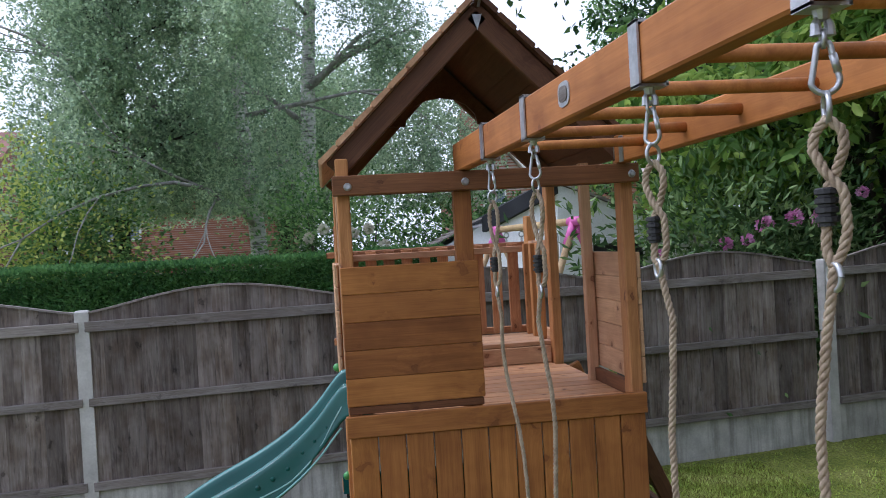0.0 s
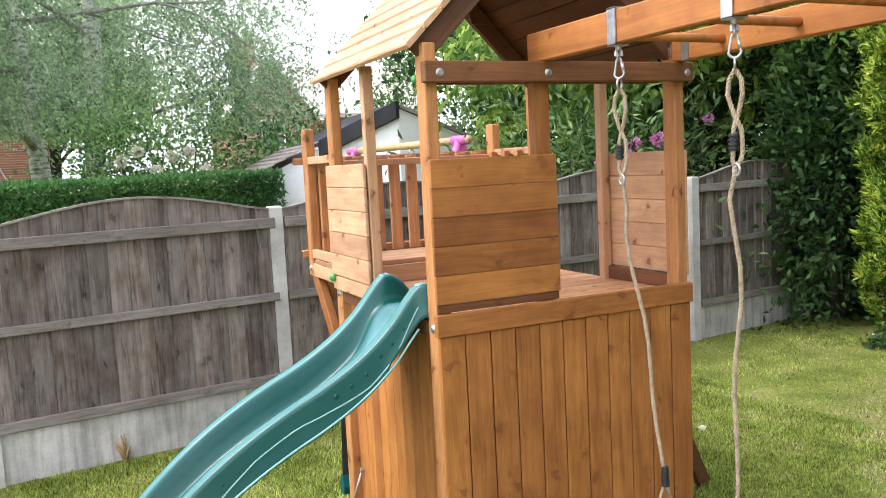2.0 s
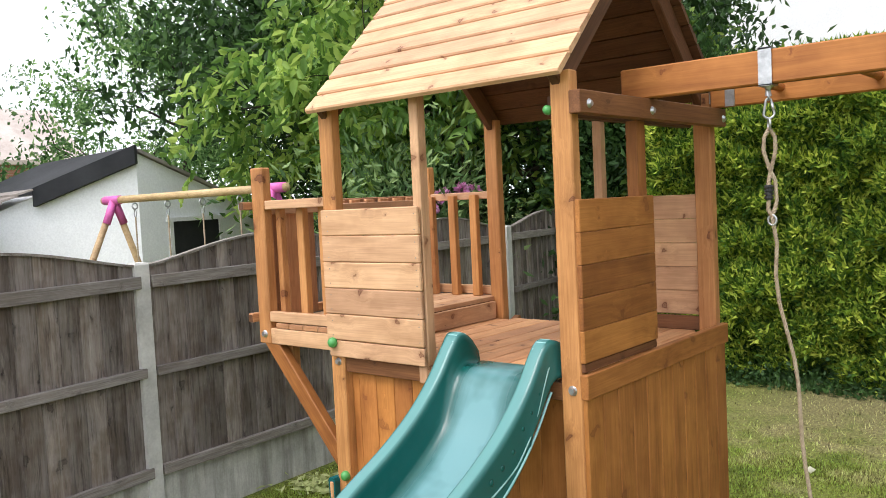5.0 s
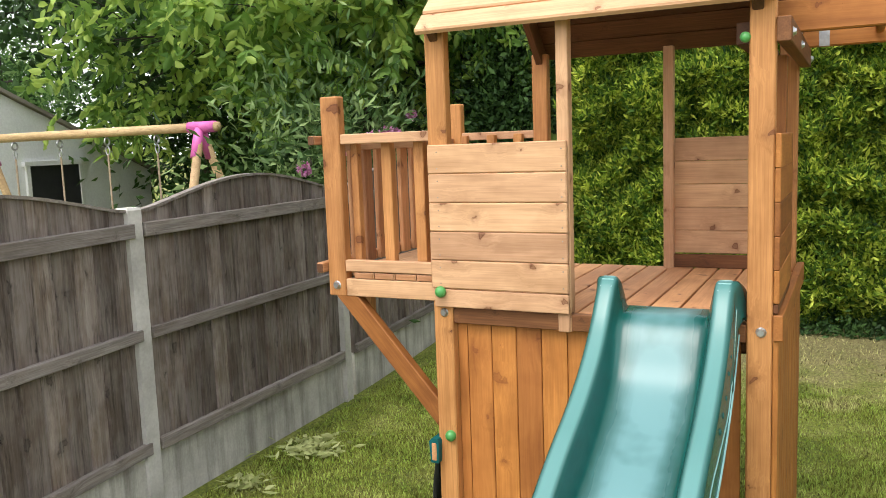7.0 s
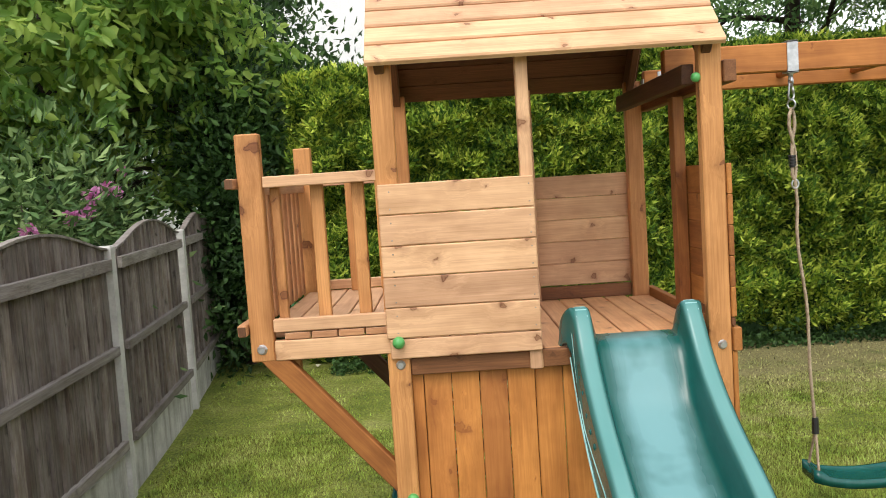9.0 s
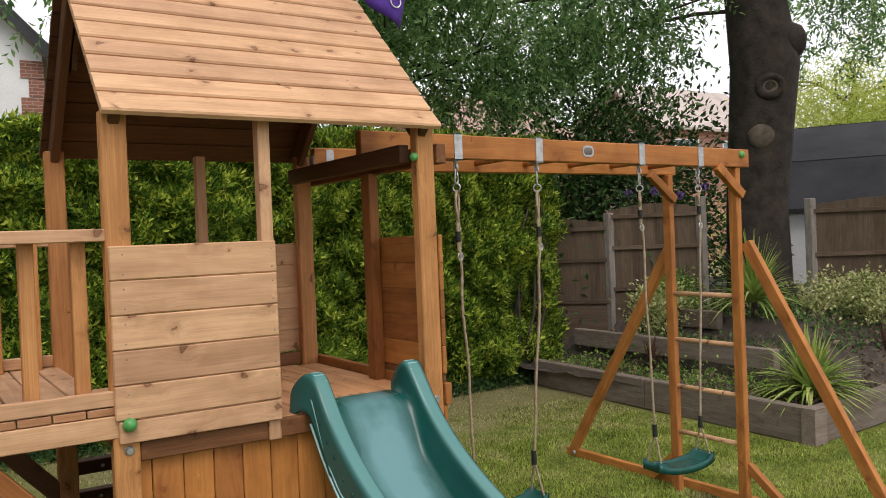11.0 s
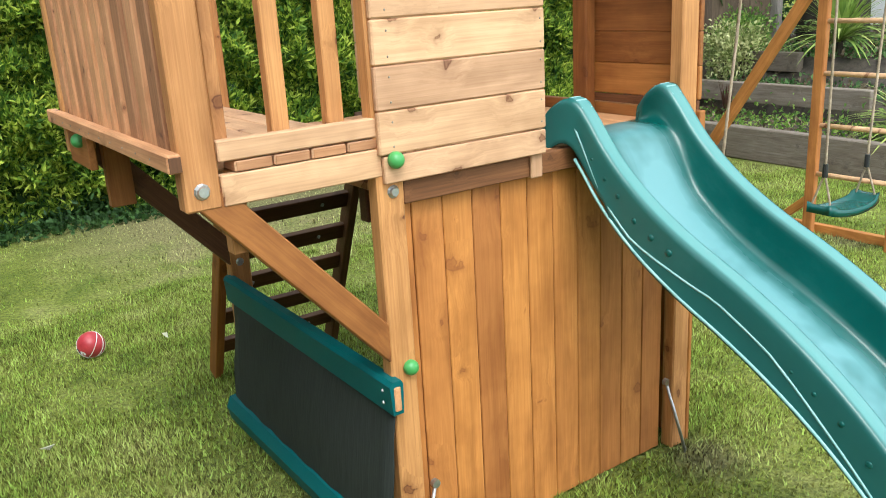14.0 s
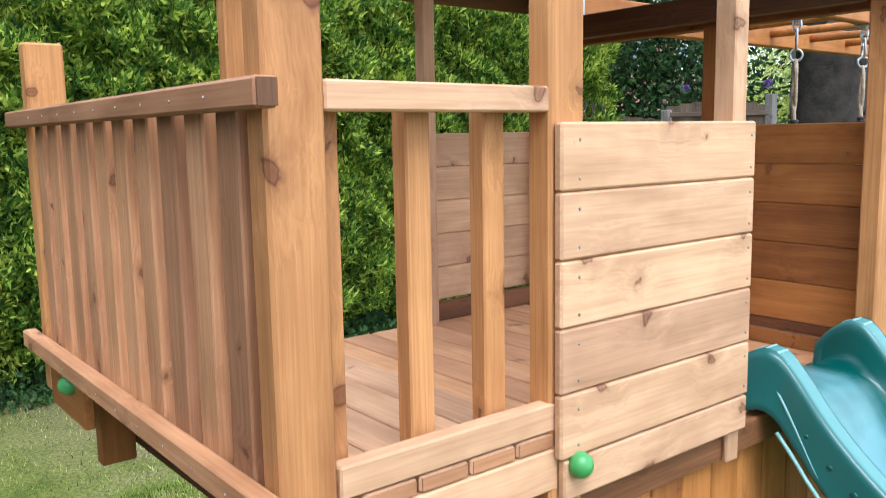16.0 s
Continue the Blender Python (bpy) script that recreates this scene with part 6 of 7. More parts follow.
def white_house():
    top = thing("white_house", (-3.5, 20, 0), "white rendered house with brick quoins and dark bargeboards", "house")
    y, e = 17.2, 0.02
    Shape().prism([(-9.5 + e, y, 0), (0.99 + e, y, 0), (0.99 + e, y, 6.15), (-4.4 + e, y, 11.3), (-9.5 + e, y, 6.2)], (0, 9, 0)).put("wall", RENDER, top)
    Shape().prism([(1.35 + e, y - 0.35, 5.75), (-4.4 + e, y - 0.35, 11.5), (-4.4 + e, y - 0.35, 11.75), (1.5 + e, y - 0.35, 5.9)], (0, 9.6, 0)).put("roof_slope", SLATE, top)
    Shape().prism([(-10.1 + e, y - 0.35, 5.75), (-4.4 + e, y - 0.35, 11.5), (-4.4 + e, y - 0.35, 11.75), (-10.25 + e, y - 0.35, 5.9)], (0, 9.6, 0)).put("roof_slope", SLATE, top)
    Shape().prism([(1.42 + e, y - 0.40, 5.62), (-4.4 + e, y - 0.40, 11.44), (-4.4 + e, y - 0.40, 11.76), (1.52 + e, y - 0.40, 5.86)], (0, 0.05, 0)).put("bargeboard", DARK, top)
    holder, boxed = window(top, None, y, -1.70 + e, -0.50 + e, 4.98, 6.95, 2, 1, -1)
    boxed("glazing_bar", -1.70 + e, -0.50 + e, 6.18, 6.25, 0.0, 0.05, WHITEPAINT, holder)
    for k in (1, 2, 3):
        boxed("glazing_bar", -1.70 + e + 0.3 * k - 0.014, -1.70 + e + 0.3 * k + 0.014, 6.25, 6.95, 0.0, 0.03, WHITEPAINT, holder)
    boxed("glazing_bar", -1.70 + e, -0.50 + e, 6.58, 6.61, 0.0, 0.03, WHITEPAINT, holder)
    Shape().prism([(-1.87 + e, y + 0.02, 7.02), (-0.33 + e, y + 0.02, 7.02), (-0.24 + e, y + 0.02, 7.42), (-1.96 + e, y + 0.02, 7.42)], (0, -0.06, 0)).put("brick_lintel", BRICK, top)
    Shape().box((-1.87 + e, y - 0.12, 4.83), (-0.33 + e, y + 0.02, 4.91)).put("window_sill", DARK, top)
    for k in range(14):
        w = 0.46 if k % 2 else 0.30
        Shape().box((1.01 + e - w, y - 0.025, 0.4 + k * 0.40), (1.015 + e, y + 0.3, 0.78 + k * 0.40)).put("quoin", BRICK, top)


white_house()


def brick_house():
    top = thing("brick_house", (-38, 9, 0), "brick house with tiled gable roof and chimney", "house")
    x = -36.0
    # front gable wing and long roof behind
    Shape().prism([(x, 7.0, 0), (x, 10.6, 0), (x, 10.6, 4.6), (x, 8.8, 6.9), (x, 7.0, 4.6)], (-6, 0, 0)).put("gable_wall", BRICK, top)
    Shape().prism([(x + 0.3, 6.6, 4.15), (x + 0.3, 8.8, 6.95), (x + 0.3, 8.8, 7.2), (x + 0.3, 6.4, 4.2)], (-6.6, 0, 0)).put("roof_slope", PALETILE, top)
    Shape().prism([(x + 0.3, 11.0, 4.15), (x + 0.3, 8.8, 6.95), (x + 0.3, 8.8, 7.2), (x + 0.3, 11.2, 4.2)], (-6.6, 0, 0)).put("roof_slope", PALETILE, top)
    Shape().box((x - 9, 8.8, 0), (x - 2, 18, 4.8)).put("wall", BRICK, top)
    Shape().prism([(x - 1.6, 8.8, 4.6), (x - 5.5, 8.8, 7.4), (x - 5.7, 8.8, 7.15), (x - 1.6, 8.8, 4.4)], (0, 9.6, 0)).put("roof_slope", PALETILE, top)
    Shape().box((x - 4.2, 7.9, 5.0), (x - 3.3, 9.0, 8.5)).put("chimney", BRICK, top)
    for k in (8.15, 8.7):
        Shape().tube([(x - 3.75, k, 8.5), (x - 3.75, k, 8.95)], [0.14, 0.11], 10).put("chimney_pot", REDTILE, top)
    for sy in (1, -1):
        Shape().prism([(x + 0.32, 8.8 + sy * 2.25, 4.15), (x + 0.32, 8.8, 7.0), (x + 0.32, 8.8, 7.25), (x + 0.32, 8.8 + sy * 2.45, 4.15)], (0.06, 0, 0)).put("bargeboard", WHITEPAINT, top)
    window(top, x, None, 8.3, 9.3, 3.0, 4.2, 2, 2, 1)
    top.matrix_basis = Matrix.Translation((-38, 8.42, 0))


brick_house()


def terrace_house(name, label, lo, hi, ridge, roof_mat, wins, facing="x"):
    """A plain two-storey house with a pitched roof; ridge along y when it faces x, along x when it faces y."""
    top = thing(name, ((lo[0] + hi[0]) / 2, (lo[1] + hi[1]) / 2, 0), label, "house")
    Shape().box((lo[0], lo[1], 0), (hi[0], hi[1], hi[2])).put("wall", BRICK, top)
    o = 0.35
    if facing == "x":
        xm = (lo[0] + hi[0]) / 2
        for xa in (lo[0] - o, hi[0] + o):
            Shape().prism([(xa, lo[1] - o, hi[2] - 0.1), (xm, lo[1] - o, ridge), (xm, lo[1] - o, ridge + 0.15), (xa, lo[1] - o, hi[2] + 0.05)], (0, hi[1] - lo[1] + 2 * o, 0)).put("roof_slope", roof_mat, top)
        for s in (lo[1], hi[1] - 0.2):
            Shape().prism([(lo[0], s, hi[2]), (hi[0], s, hi[2]), (xm, s, ridge)], (0, 0.2, 0)).put("gable_wall", BRICK, top)
        for u0, u1, z0, z1 in wins:
            window(top, hi[0], None, u0, u1, z0, z1, 2, 2, 1)
    else:
        ym = (lo[1] + hi[1]) / 2
        for ya in (lo[1] - o, hi[1] + o):
            Shape().prism([(lo[0] - o, ya, hi[2] - 0.1), (lo[0] - o, ym, ridge), (lo[0] - o, ym, ridge + 0.15), (lo[0] - o, ya, hi[2] + 0.05)], (hi[0] - lo[0] + 2 * o, 0, 0)).put("roof_slope", roof_mat, top)
        for s in (lo[0], hi[0] - 0.2):
            Shape().prism([(s, lo[1], hi[2]), (s, hi[1], hi[2]), (s, ym, ridge)], (0.2, 0, 0)).put("gable_wall", BRICK, top)
        for u0, u1, z0, z1 in wins:
            window(top, None, lo[1], u0, u1, z0, z1, 2, 2, -1)
    return top


terrace_house("brick_house", "red brick house half hidden behind the birches", (-34, -8.5, 0), (-26, -1.0, 4.6), 6.6, REDTILE, ((-7.6, -6.2, 2.6, 3.9),))
terrace_house("brick_house", "brick house with a red hipped roof", (-34, -19.0, 0), (-26, -11.5, 4.2), 6.8, REDTILE, ((-13.6, -12.4, 2.5, 3.7), (-17, -15.6, 2.5, 3.7)))
terrace_house("tiled_house", "house with a pale brown tiled roof beyond the trees", (31.5, 27, 0), (41, 34, 7.1), 9.9, PALETILE, ((32.6, 34.4, 5.2, 6.5), (36.5, 38.3, 5.2, 6.5)), "y")
terrace_house("tiled_house", "house with a red tiled roof beyond the garden", (18.5, 27, 0), (25.2, 34, 6.3), 8.5, ROSETILE, ((20.2, 21.8, 4.9, 6.0),), "y")


# ---------- far end: terraced flower bed, fence, big tree, shed ----------
def sleeper_bed():
    corner, left, right = (4.28, 1.26), (4.50, 4.95), (8.3, 1.50)
    top = thing("flower_bed", (5.5, 3.2, 0), "terraced flower bed of weathered timber sleepers and dry soil", "flower bed")
    a, b, c = Vector((*corner, 0)), Vector((*left, 0)), Vector((*right, 0))
    for p, q, n in ((a, b, 2), (a, c, 2)):
        for k in range(n):
            s, e = p.lerp(q, k / n), p.lerp(q, (k + 1) / n)
            d = (e - s).normalized() * 0.004
            plank("sleeper", (s.x + d.x, s.y + d.y, 0.150), (e.x - d.x, e.y - d.y, 0.150), 0.10, 0.298, SLEEPER, top, bevel=0.010)
    Shape().box((4.20, 1.18, 0.0), (4.36, 1.30, 0.302)).put("corner_block", SLEEPER, top)
    for x, ya, yb, z in ((5.20, 2.2, 5.1, 0.48), (5.78, 3.3, 4.75, 0.74)):
        plank("sleeper", (x, ya, z), (x + 0.1, yb, z), 0.10, 0.20, SLEEPER, top, bevel=0.008)
    soil = Shape()
    rng = random.Random(3)
    nx, ny = 34, 34
    for j in range(ny + 1):
        for i in range(nx + 1):
            x, y = 4.34 + 7.7 * i / nx, 1.33 + 6.2 * j / ny
            inner = min(1.0, max(0.0, (y - 1.5) / 0.9))
            z = 0.22 + inner * ((0.31 if x > 5.27 else 0) + (0.25 if x > 5.85 else 0)) + max(0, x - 6.4) * 0.05
            soil.v.append(Vector((x, y, min(z, 0.86) + rng.uniform(-0.025, 0.025))))
    for j in range(ny):
        for i in range(nx):
            k = j * (nx + 1) + i
            soil.f.append((k, k + 1, k + nx + 2, k + nx + 1))
    soil.put("soil", SOIL, top, smooth=True)


sleeper_bed()


def far_panel(p, q, z0, h, bottom=0.0):
    """A brown lap panel with capping, rails and battens between timber posts."""
    d = Vector((q[0] - p[0], q[1] - p[1], 0))
    u = d.normalized()
    nrm = Vector((u.y, -u.x, 0))
    top = thing("garden_fence", (p[0], p[1], z0), "brown weathered timber fence at the end of the garden", "fence", "bays of the far fence")
    n = max(4, int(d.length / 0.13))
    for k in range(n):
        s = Vector((*p, 0)) + d * ((k + 0.5) / n)
        arch = 0.07 * math.sin(math.pi * (k + 0.5) / n)
        plank("board", (s.x, s.y, z0 + bottom), (s.x, s.y, z0 + h + arch - 0.02), 0.012, d.length / n + 0.004, CEDARFENCE, top, tuple(u), bevel=0.002)
    for z in (z0 + bottom + 0.05, z0 + (h + bottom) * 0.52, z0 + h - 0.10):
        o = nrm * 0.025
        plank("rail", (p[0] + o.x, p[1] + o.y, z), (q[0] + o.x, q[1] + o.y, z), 0.03, 0.05, CEDARFENCE, top)
    if bottom > 0.1:
        plank("gravel_board", (p[0], p[1], z0 + bottom / 2), (q[0], q[1], z0 + bottom / 2), 0.04, bottom, CEDARFENCE, top)


def far_post(x, y, z0, h):
    ob = keep(new("fence_post", box_mesh(h, 0.10, 0.10, FENCERAIL, 0.01)), along((x, y, z0), (x, y, z0 + h), (1, 0, 0)))
    tagged(ob, "pale weathered square fence post", "fence post", "far fence posts")


FARLINE = [(4.7, 6.35, 0.35, 1.50), (5.77, 4.95, 0.42, 1.56), (6.50, 4.10, 0.66, 1.47)]
for (xa, ya, za, ha), (xb, yb, zb, hb) in zip(FARLINE, FARLINE[1:]):
    far_panel((xa, ya), (xb, yb), (za + zb) / 2, (ha + hb) / 2, 0.45)
for x, y, z, h in FARLINE:
    far_post(x, y, z - 0.3, h + 0.33)
FARLINE2 = [(7.45, 3.25, 0.62, 1.42), (8.95, 1.85, 0.60, 1.40), (10.4, 0.5, 0.6, 1.4), (12.0, -0.9, 0.6, 1.4), (13.6, -2.3, 0.6, 1.4)]
for (xa, ya, za, ha), (xb, yb, zb, hb) in zip(FARLINE2, FARLINE2[1:]):
    far_panel((xa, ya), (xb, yb), (za + zb) / 2, (ha + hb) / 2, 0.1)
for x, y, z, h in FARLINE2:
    far_post(x, y, z - 1.0, h + 1.04)

# bank below the far fence
def bank():
    s = Shape()
    rng = random.Random(8)
    nx, ny = 16, 24
    for j in range(ny + 1):
        for i in range(nx + 1):
            f = i / nx
            base = Vector((8.5, 1.95, 0)).lerp(Vector((13.5, -2.85, 0)), j / ny)
            out = Vector((0.7, 0.72, 0)) * (f * 2.6)
            z = 0.02 + 0.62 * min(1.0, f * 1.7) ** 1.1 + rng.uniform(-0.03, 0.03) if i else -0.03
            s.v.append(base + out + Vector((0, 0, z)))
    for j in range(ny):
        for i in range(nx):
            k = j * (nx + 1) + i
            s.f.append((k, k + nx + 1, k + nx + 2, k + 1))
    tagged(s.put("earth_bank", SOIL, None, smooth=True), "bare dry earth bank under the far fence", "ground", kind="structure")


bank()


def big_tree():
    rng = random.Random(61)
    nr = np.random.default_rng(61)
    base = Vector((7.35, 3.87, 0.2))
    top = thing("ash_tree", base, "large ash tree with a thick dark trunk and pruning scars", "tree")
    s, tips = Shape(), []
    pts = [base + Vector(p) for p in ((0, 0, 0), (-0.02, 0.03, 0.8), (0.02, 0.06, 1.8), (0.10, 0.02, 2.8), (0.14, -0.04, 3.6), (0.10, 0.06, 4.6), (0.0, 0.2, 6.0), (-0.2, 0.3, 8.0))]
    s.tube(pts, [0.50, 0.40, 0.37, 0.39, 0.42, 0.36, 0.28, 0.15], 18)
    for d, z, length, r in (((-0.9, -0.1, 0.45), 4.9, 4.0, 0.11), ((-0.5, 0.8, 0.5), 5.3, 4.0, 0.11), ((0.5, -0.9, 0.4), 4.4, 3.6, 0.12), ((-0.8, 0.5, 0.25), 5.6, 4.6, 0.11), ((0.9, 0.3, 0.5), 5.0, 3.5, 0.12),
                            ((-0.4, -0.7, 0.5), 5.3, 3.6, 0.12), ((0.2, 0.9, 0.4), 5.6, 4.0, 0.12), ((-0.9, 0.2, 0.1), 5.8, 4.2, 0.10),
                            ((-0.3, 0.9, 0.05), 4.3, 3.0, 0.03), ((-0.6, 0.8, 0.08), 4.6, 3.8, 0.032), ((-0.1, 0.9, 0.22), 4.9, 3.2, 0.03),
                            ((-0.55, 0.8, 0.05), 4.6, 1.4, 0.02)):
        limb(s, base + Vector((0, 0, z)), Vector(d), length, r, 2, rng, tips, 0.06)
    s.put("trunk", BARK, top, smooth=True)
    # one hollow pruning scar with swollen rims, one healed over, and a burr
    face = Vector((-0.80, -0.60, 0)).normalized()
    across = Vector((face.y, -face.x, 0))
    c = base + Vector((0.08, 0.0, 3.27)) + face * 0.350 - across * 0.11
    for rr, wire, name, mat in ((0.135, 0.052, "knot_rim", BARK), (0.075, 0.032, "cut_ring", SCAR)):
        k = Shape()
        ring(k, c, rr, wire, tuple(across), (0, 0, 1), 0.9, 22)
        k.put(name, mat, top, smooth=True)
    Shape().tube([c - face * 0.06, c + face * 0.004], 0.06, 16).put("knot_hollow", DARK, top)
    c = base + Vector((0.06, 0.0, 2.67)) + face * 0.342
    Shape().tube([c - face * 0.06, c + face * 0.012, c + face * 0.022], [0.17, 0.145, 0.05], 18).put("healed_scar", SCAR, top, smooth=True)
    c = base + Vector((0.12, -0.02, 3.85)) - across * 0.22
    Shape().tube([c, c - across * 0.16 + Vector((0, 0, 0.03)), c - across * 0.27 + Vector((0, 0, 0.05)), c - across * 0.31 + Vector((0, 0, 0.05))], [0.30, 0.24, 0.15, 0.03], 14).put("burr", BARK, top, smooth=True)
    tips = np.array([tuple(t) for t in tips])
    k, per = 8000, 9
    pick, bunch = nr.integers(0, len(tips), k), nr.integers(0, 8, k)
    off = nr.normal(size=(len(tips), 8, 3)) * 0.42
    root = tips[pick] + off[pick, bunch] + nr.normal(size=(k, 3)) * 0.10
    root[:, 2] -= nr.exponential(0.15, k)
    way = nr.normal(size=(k, 3)) * (0.8, 0.8, 0.35) + (0, 0, -0.5)
    way /= np.linalg.norm(way, axis=1, keepdims=True)
    turn = np.cross(way, nr.normal(size=(k, 3)))
    turn /= np.linalg.norm(turn, axis=1, keepdims=True)
    step = np.tile(np.arange(per), k)[:, None]
    way, turn = np.repeat(way, per, axis=0), np.repeat(turn, per, axis=0)
    c = np.repeat(root, per, axis=0) + way * (step * 0.036) + (0, 0, -0.0015) * step ** 2
    aim = way * 0.5 + turn * np.where(step % 2, 1.0, -1.0) * 0.85 + (0, 0, -0.4) + nr.normal(size=c.shape) * 0.2
    ok = c[:, 2] > 3.15
    c, aim = c[ok], aim[ok]
    m = len(c)
    part("crown", leaf_mesh("crown", c, aim, nr.uniform(0.08, 0.125, m), nr.uniform(0.030, 0.046, m), ASHLEAF, nr), ASHLEAF, top)


big_tree()
tree("hawthorn_tree", "leafy tree behind the conifer hedge and far fence", (4.1, 9.2, 0), 7.5, (0.0, -0.4), 0.18, BARK, ASHLEAF, 67, 15, 46000, (0.08, 0.13, 0.40), 0.42, 0.30, 0.34, 0.05, 0.2, low=2.6, spray=9)
tree("weeping_willow", "pale yellow-green weeping willow in the distance", (20.0, 9.9, 0), 5.5, (0, 0), 0.35, BARK, LIMELEAF, 71, 16, 60000, (0.11, 0.22, 0.20), 0.45, 0.3, 0.40, 0.12, 1.1)
tree("garden_conifer", "dark green feathery conifer on the bank by the fence", (8.6, 1.45, 0.3), 6.0, (0.1, 0.0), 0.17, BARK, DARKLEAF, 73, 16, 20000, (0.05, 0.10, 0.32), 0.20, 0.22, 0.085, 0.10, 0.22, low=1.25)
shrub("lilac_bush", "dark lilac bush with purple flowers above the fence", (7.2, 6.0, 0.3), (3.0, 2.6, 3.0), 19000, (0.07, 0.13, 0.5), DARKLEAF, 77,
      flowers=[(6.2 + 0.28 * k, 5.0 - 0.18 * k, 2.25 + 0.15 * math.sin(3 * k), 0.055, LILAC) for k in range(5)])


def shed():
    top = thing("felt_roof_shed", (12.5, 4.0, 0), "large shed with black felt mansard roof and pale walls", "shed")
    p, q = Vector((9.6, 5.6, 0)), Vector((13.4, -1.6, 0))
    u = (q - p).normalized()
    n = Vector((-u.y, u.x, 0)) * 1.0

    def strip(name, d0, z0, d1, z1, mat, thick=0.06):
        a, b = p + n * d0, q + n * d0
        c, e = p + n * d1, q + n * d1
        Shape().prism([(a.x, a.y, z0), (b.x, b.y, z0), (e.x, e.y, z1), (c.x, c.y, z1)], (0, 0, thick)).put(name, mat, top)
    strip("lower_roof", -0.15, 1.95, 0.75, 2.75, FELT)
    strip("upper_roof", 0.72, 2.74, 2.4, 3.45, FELT)
    strip("far_roof", 2.38, 3.45, 4.2, 2.0, FELT)
    s = Shape()
    for a, b in ((p, q),):
        s.prism([(a.x, a.y, 0), (b.x, b.y, 0), (b.x + n.x * 4, b.y + n.y * 4, 0), (a.x + n.x * 4, a.y + n.y * 4, 0)], (0, 0, 1.95))
    s.put("wall", RENDER, top)
    g = Shape().prism([tuple(p + n * d + Vector((0, 0, z))) for d, z in ((0.0, 1.9), (0.75, 2.72), (2.4, 3.42), (4.1, 2.0))], tuple(u * 0.05))
    g.put("gable_board", FELT, top)


shed()


def strap_plant(name, label, at, n, length, width, mat, seed, stem=0.0):
    """A rosette of long arching straps."""
    rng = random.Random(seed)
    top = thing(name, at, label, "plant")
    s = Shape()
    for k in range(n):
        a = rng.uniform(0, 2 * math.pi)
        el = rng.uniform(0.25, 1.45)
        d = Vector((math.cos(a) * math.cos(el), math.sin(a) * math.cos(el), math.sin(el)))
        side = Vector((-math.sin(a), math.cos(a), 0))
        L = length * rng.uniform(0.7, 1.1)
        base = Vector(at) + Vector((0, 0, stem + rng.uniform(-0.04, 0.04)))
        st = len(s.v)
        for j in range(6):
            f = j / 5
            p = base + d * L * f + Vector((0, 0, -0.55 * L * f * f * math.cos(el)))
            w = width * (0.5 + 1.2 * f if f < 0.4 else 1.0 - 0.97 * (f - 0.4) / 0.6) * 0.5
            fold = Vector((0, 0, 0.25 * w))
            s.v += [p - side * w + fold, p, p + side * w + fold]
        for j in range(5):
            b = st + j * 3
            s.f += [(b, b + 1, b + 4, b + 3), (b + 1, b + 2, b + 5, b + 4)]
    s.put("leaf_rosette", mat, top)
    if stem:
        Shape().tube([at, (at[0], at[1], at[2] + stem)], [0.04, 0.03], 8).put("stem", TWIG, top)


strap_plant("cordyline", "green spiky cordyline with arching strap leaves", (4.80, 1.60, 0.24), 190, 0.70, 0.044, YUCCALEAF, 81, 0.06)
strap_plant("cordyline", "tall green cordyline in the sleeper bed", (6.05, 3.05, 0.74), 170, 0.84, 0.042, YUCCALEAF, 82, 0.20)
strap_plant("cordyline", "green cordyline beside the bed's back corner", (7.35, 1.72, 0.30), 170, 0.78, 0.042, YUCCALEAF, 83, 0.28)
strap_plant("phormium", "bronze strap-leaved plant in dry soil", (5.02, 3.62, 0.24), 60, 0.46, 0.022, REDLEAF, 84)
strap_plant("phormium", "bronze strap-leaved plant in dry soil", (6.55, 1.88, 0.38), 55, 0.48, 0.022, REDLEAF, 85)
shrub("variegated_shrub", "variegated cream and green shrub in the bed", (5.62, 4.02, 0.52), (0.52, 0.58, 0.52), 2600, (0.035, 0.065, 0.55), GREYLEAF, 86)
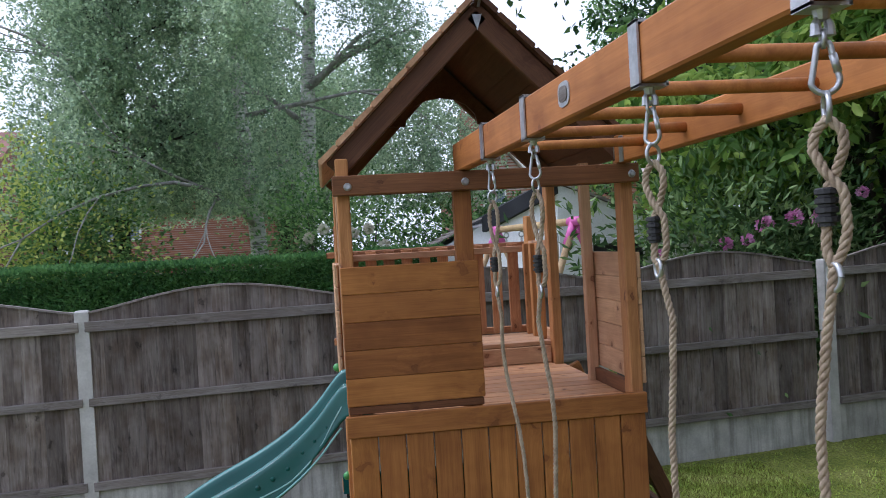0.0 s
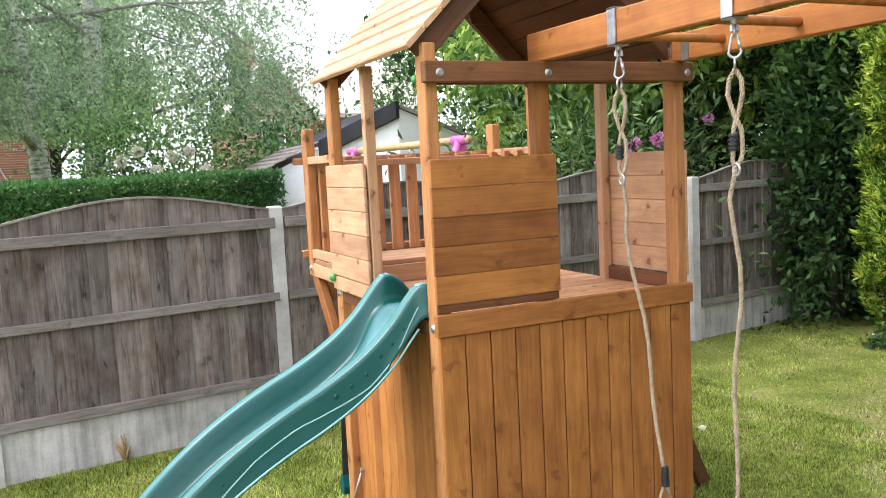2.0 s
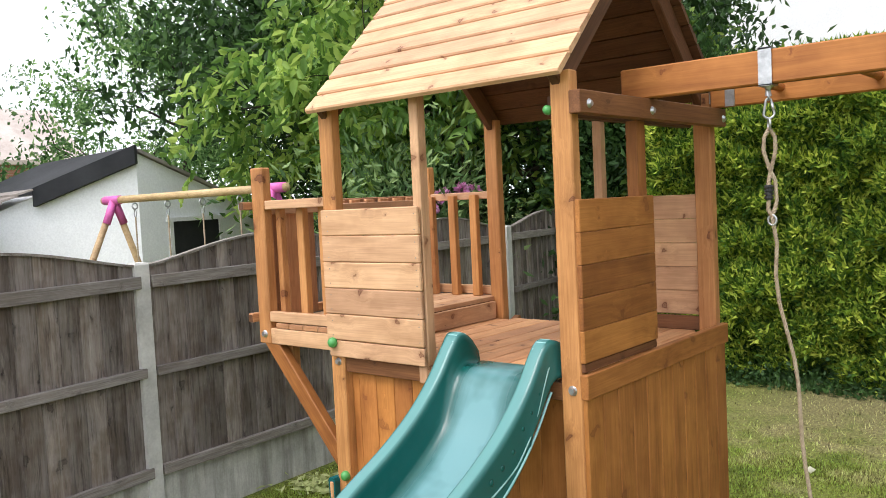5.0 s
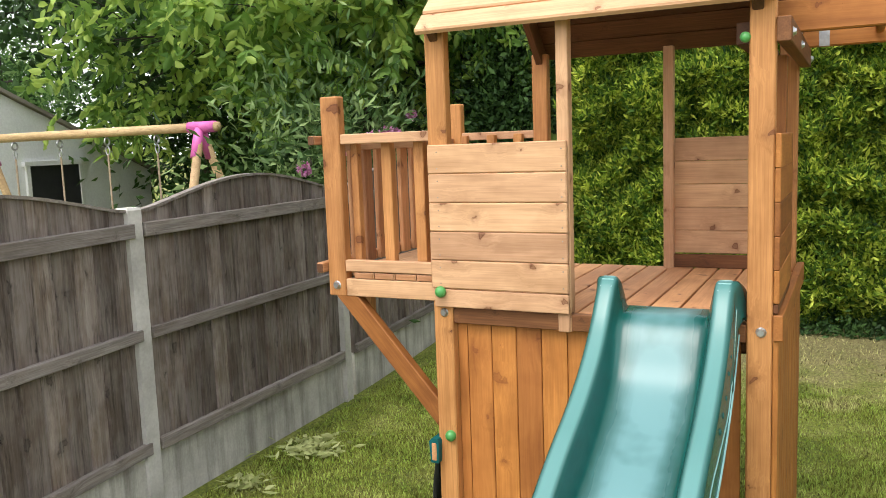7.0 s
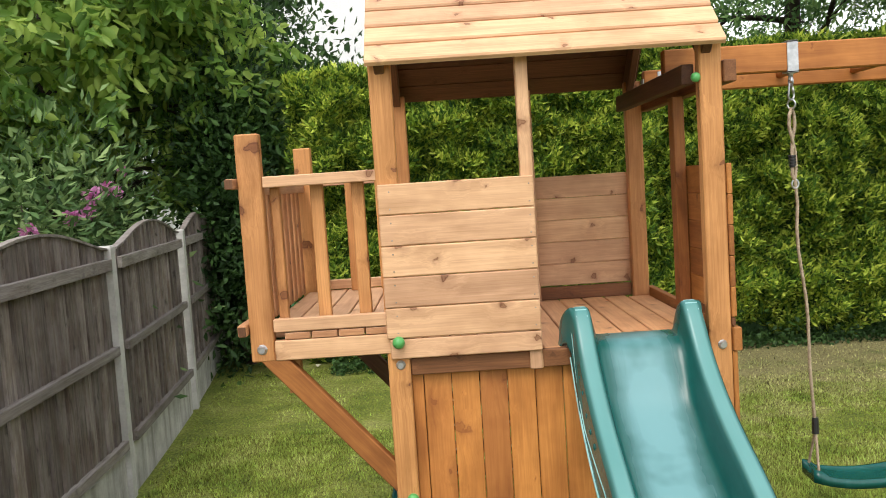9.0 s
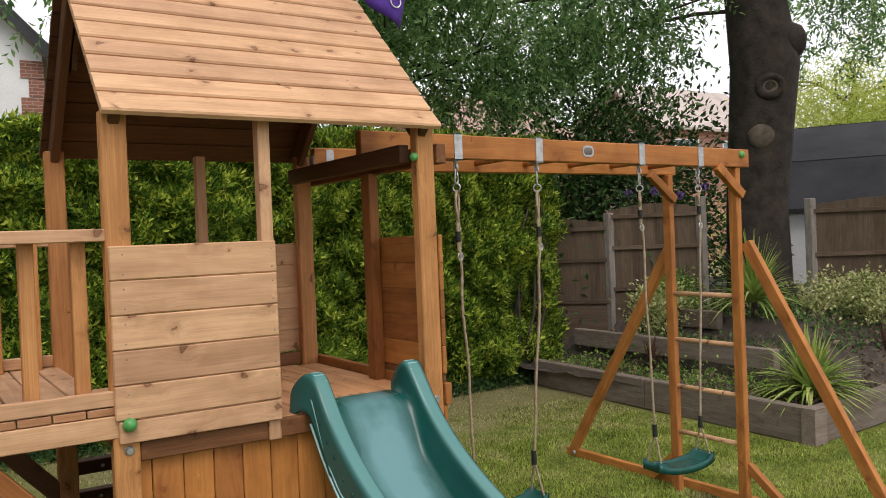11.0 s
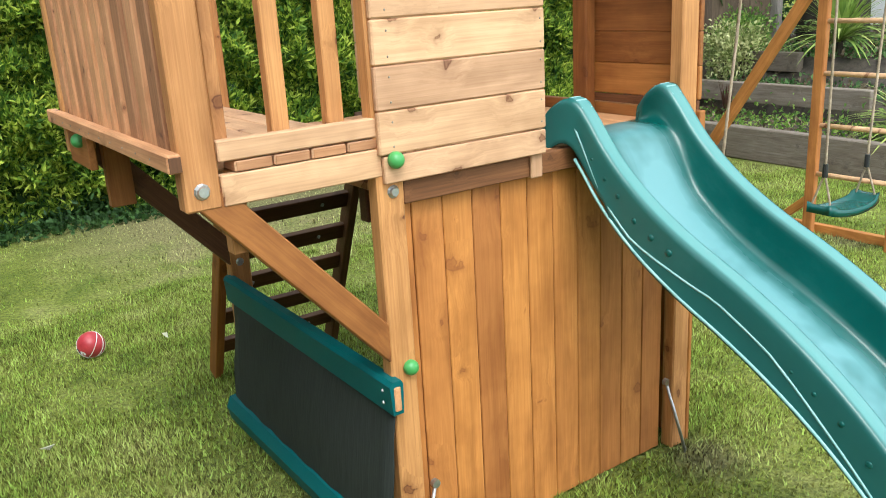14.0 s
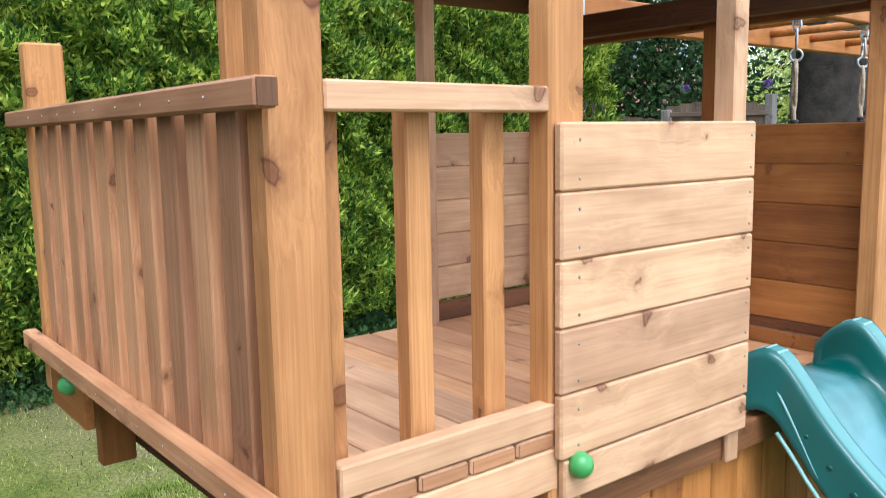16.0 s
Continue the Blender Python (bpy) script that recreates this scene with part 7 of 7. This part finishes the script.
shrub("variegated_shrub", "variegated cream and green shrub in the bed", (6.85, 2.42, 0.70), (0.75, 0.80, 0.48), 3400, (0.035, 0.065, 0.55), GREYLEAF, 87)
shrub("small_bush", "small bright green bush in the bed", (6.02, 4.15, 0.76), (0.42, 0.5, 0.42), 1700, (0.035, 0.06, 0.6), CHERRYLEAF, 88)
ground_cover("bed_ground_cover", 5.3, 7.4, 1.9, 4.2, 0.62, 2600, ASHLEAF, "low mixed green plants spreading over the upper tiers of the bed", 90, (0.03, 0.075), True)
ground_cover("leaf_litter", 4.45, 9.2, 1.45, 4.6, 0.30, 5200, TWIGLEAF, "dry brown leaf litter lying on the soil of the bed", 91, (0.03, 0.07), True)
ground_cover("bed_weeds", 4.45, 5.2, 1.5, 4.8, 0.24, 1500, CHERRYLEAF, "low green weeds growing in the bed", 89, (0.025, 0.06))


# ---------- flag above the tower ----------
def flag():
    top = thing("flag", (0.0, 0.6, 2.8), "small purple flag on a thin pole at the roof peak", "flag")
    Shape().tube([(-0.045, 0.60, 2.78), (0.02, 0.62, 2.90), (0.26, 0.70, 3.35)], 0.006, 8).put("pole", METAL, top, smooth=True)
    s = Shape()
    nx, nz = 12, 8
    for j in range(nz + 1):
        for i in range(nx + 1):
            f, g = i / nx, j / nz
            x = 0.02 + 0.22 * f + 0.12 * g
            z = 2.88 + 0.34 * g - 0.10 * f - 0.03 * f * (1 - g)
            s.v.append(Vector((x, 0.63 + 0.03 * math.sin(f * 6 + g * 2) + 0.05 * f, z)))
    for j in range(nz):
        for i in range(nx):
            a = j * (nx + 1) + i
            s.f.append((a, a + 1, a + nx + 2, a + nx + 1))
    cloth = s.put("cloth", PURPLE, top, smooth=True)
    th = cloth.modifiers.new("thickness", "SOLIDIFY")
    th.thickness = 0.002
    mark = Shape()
    c = Vector((0.20, 0.632, 2.87))
    ring(mark, c, 0.028, 0.003, (1, 0.1, 0), (0, 0, 1), 1.0, 16)
    mark.put("emblem", WHITEPAINT, top)


flag()
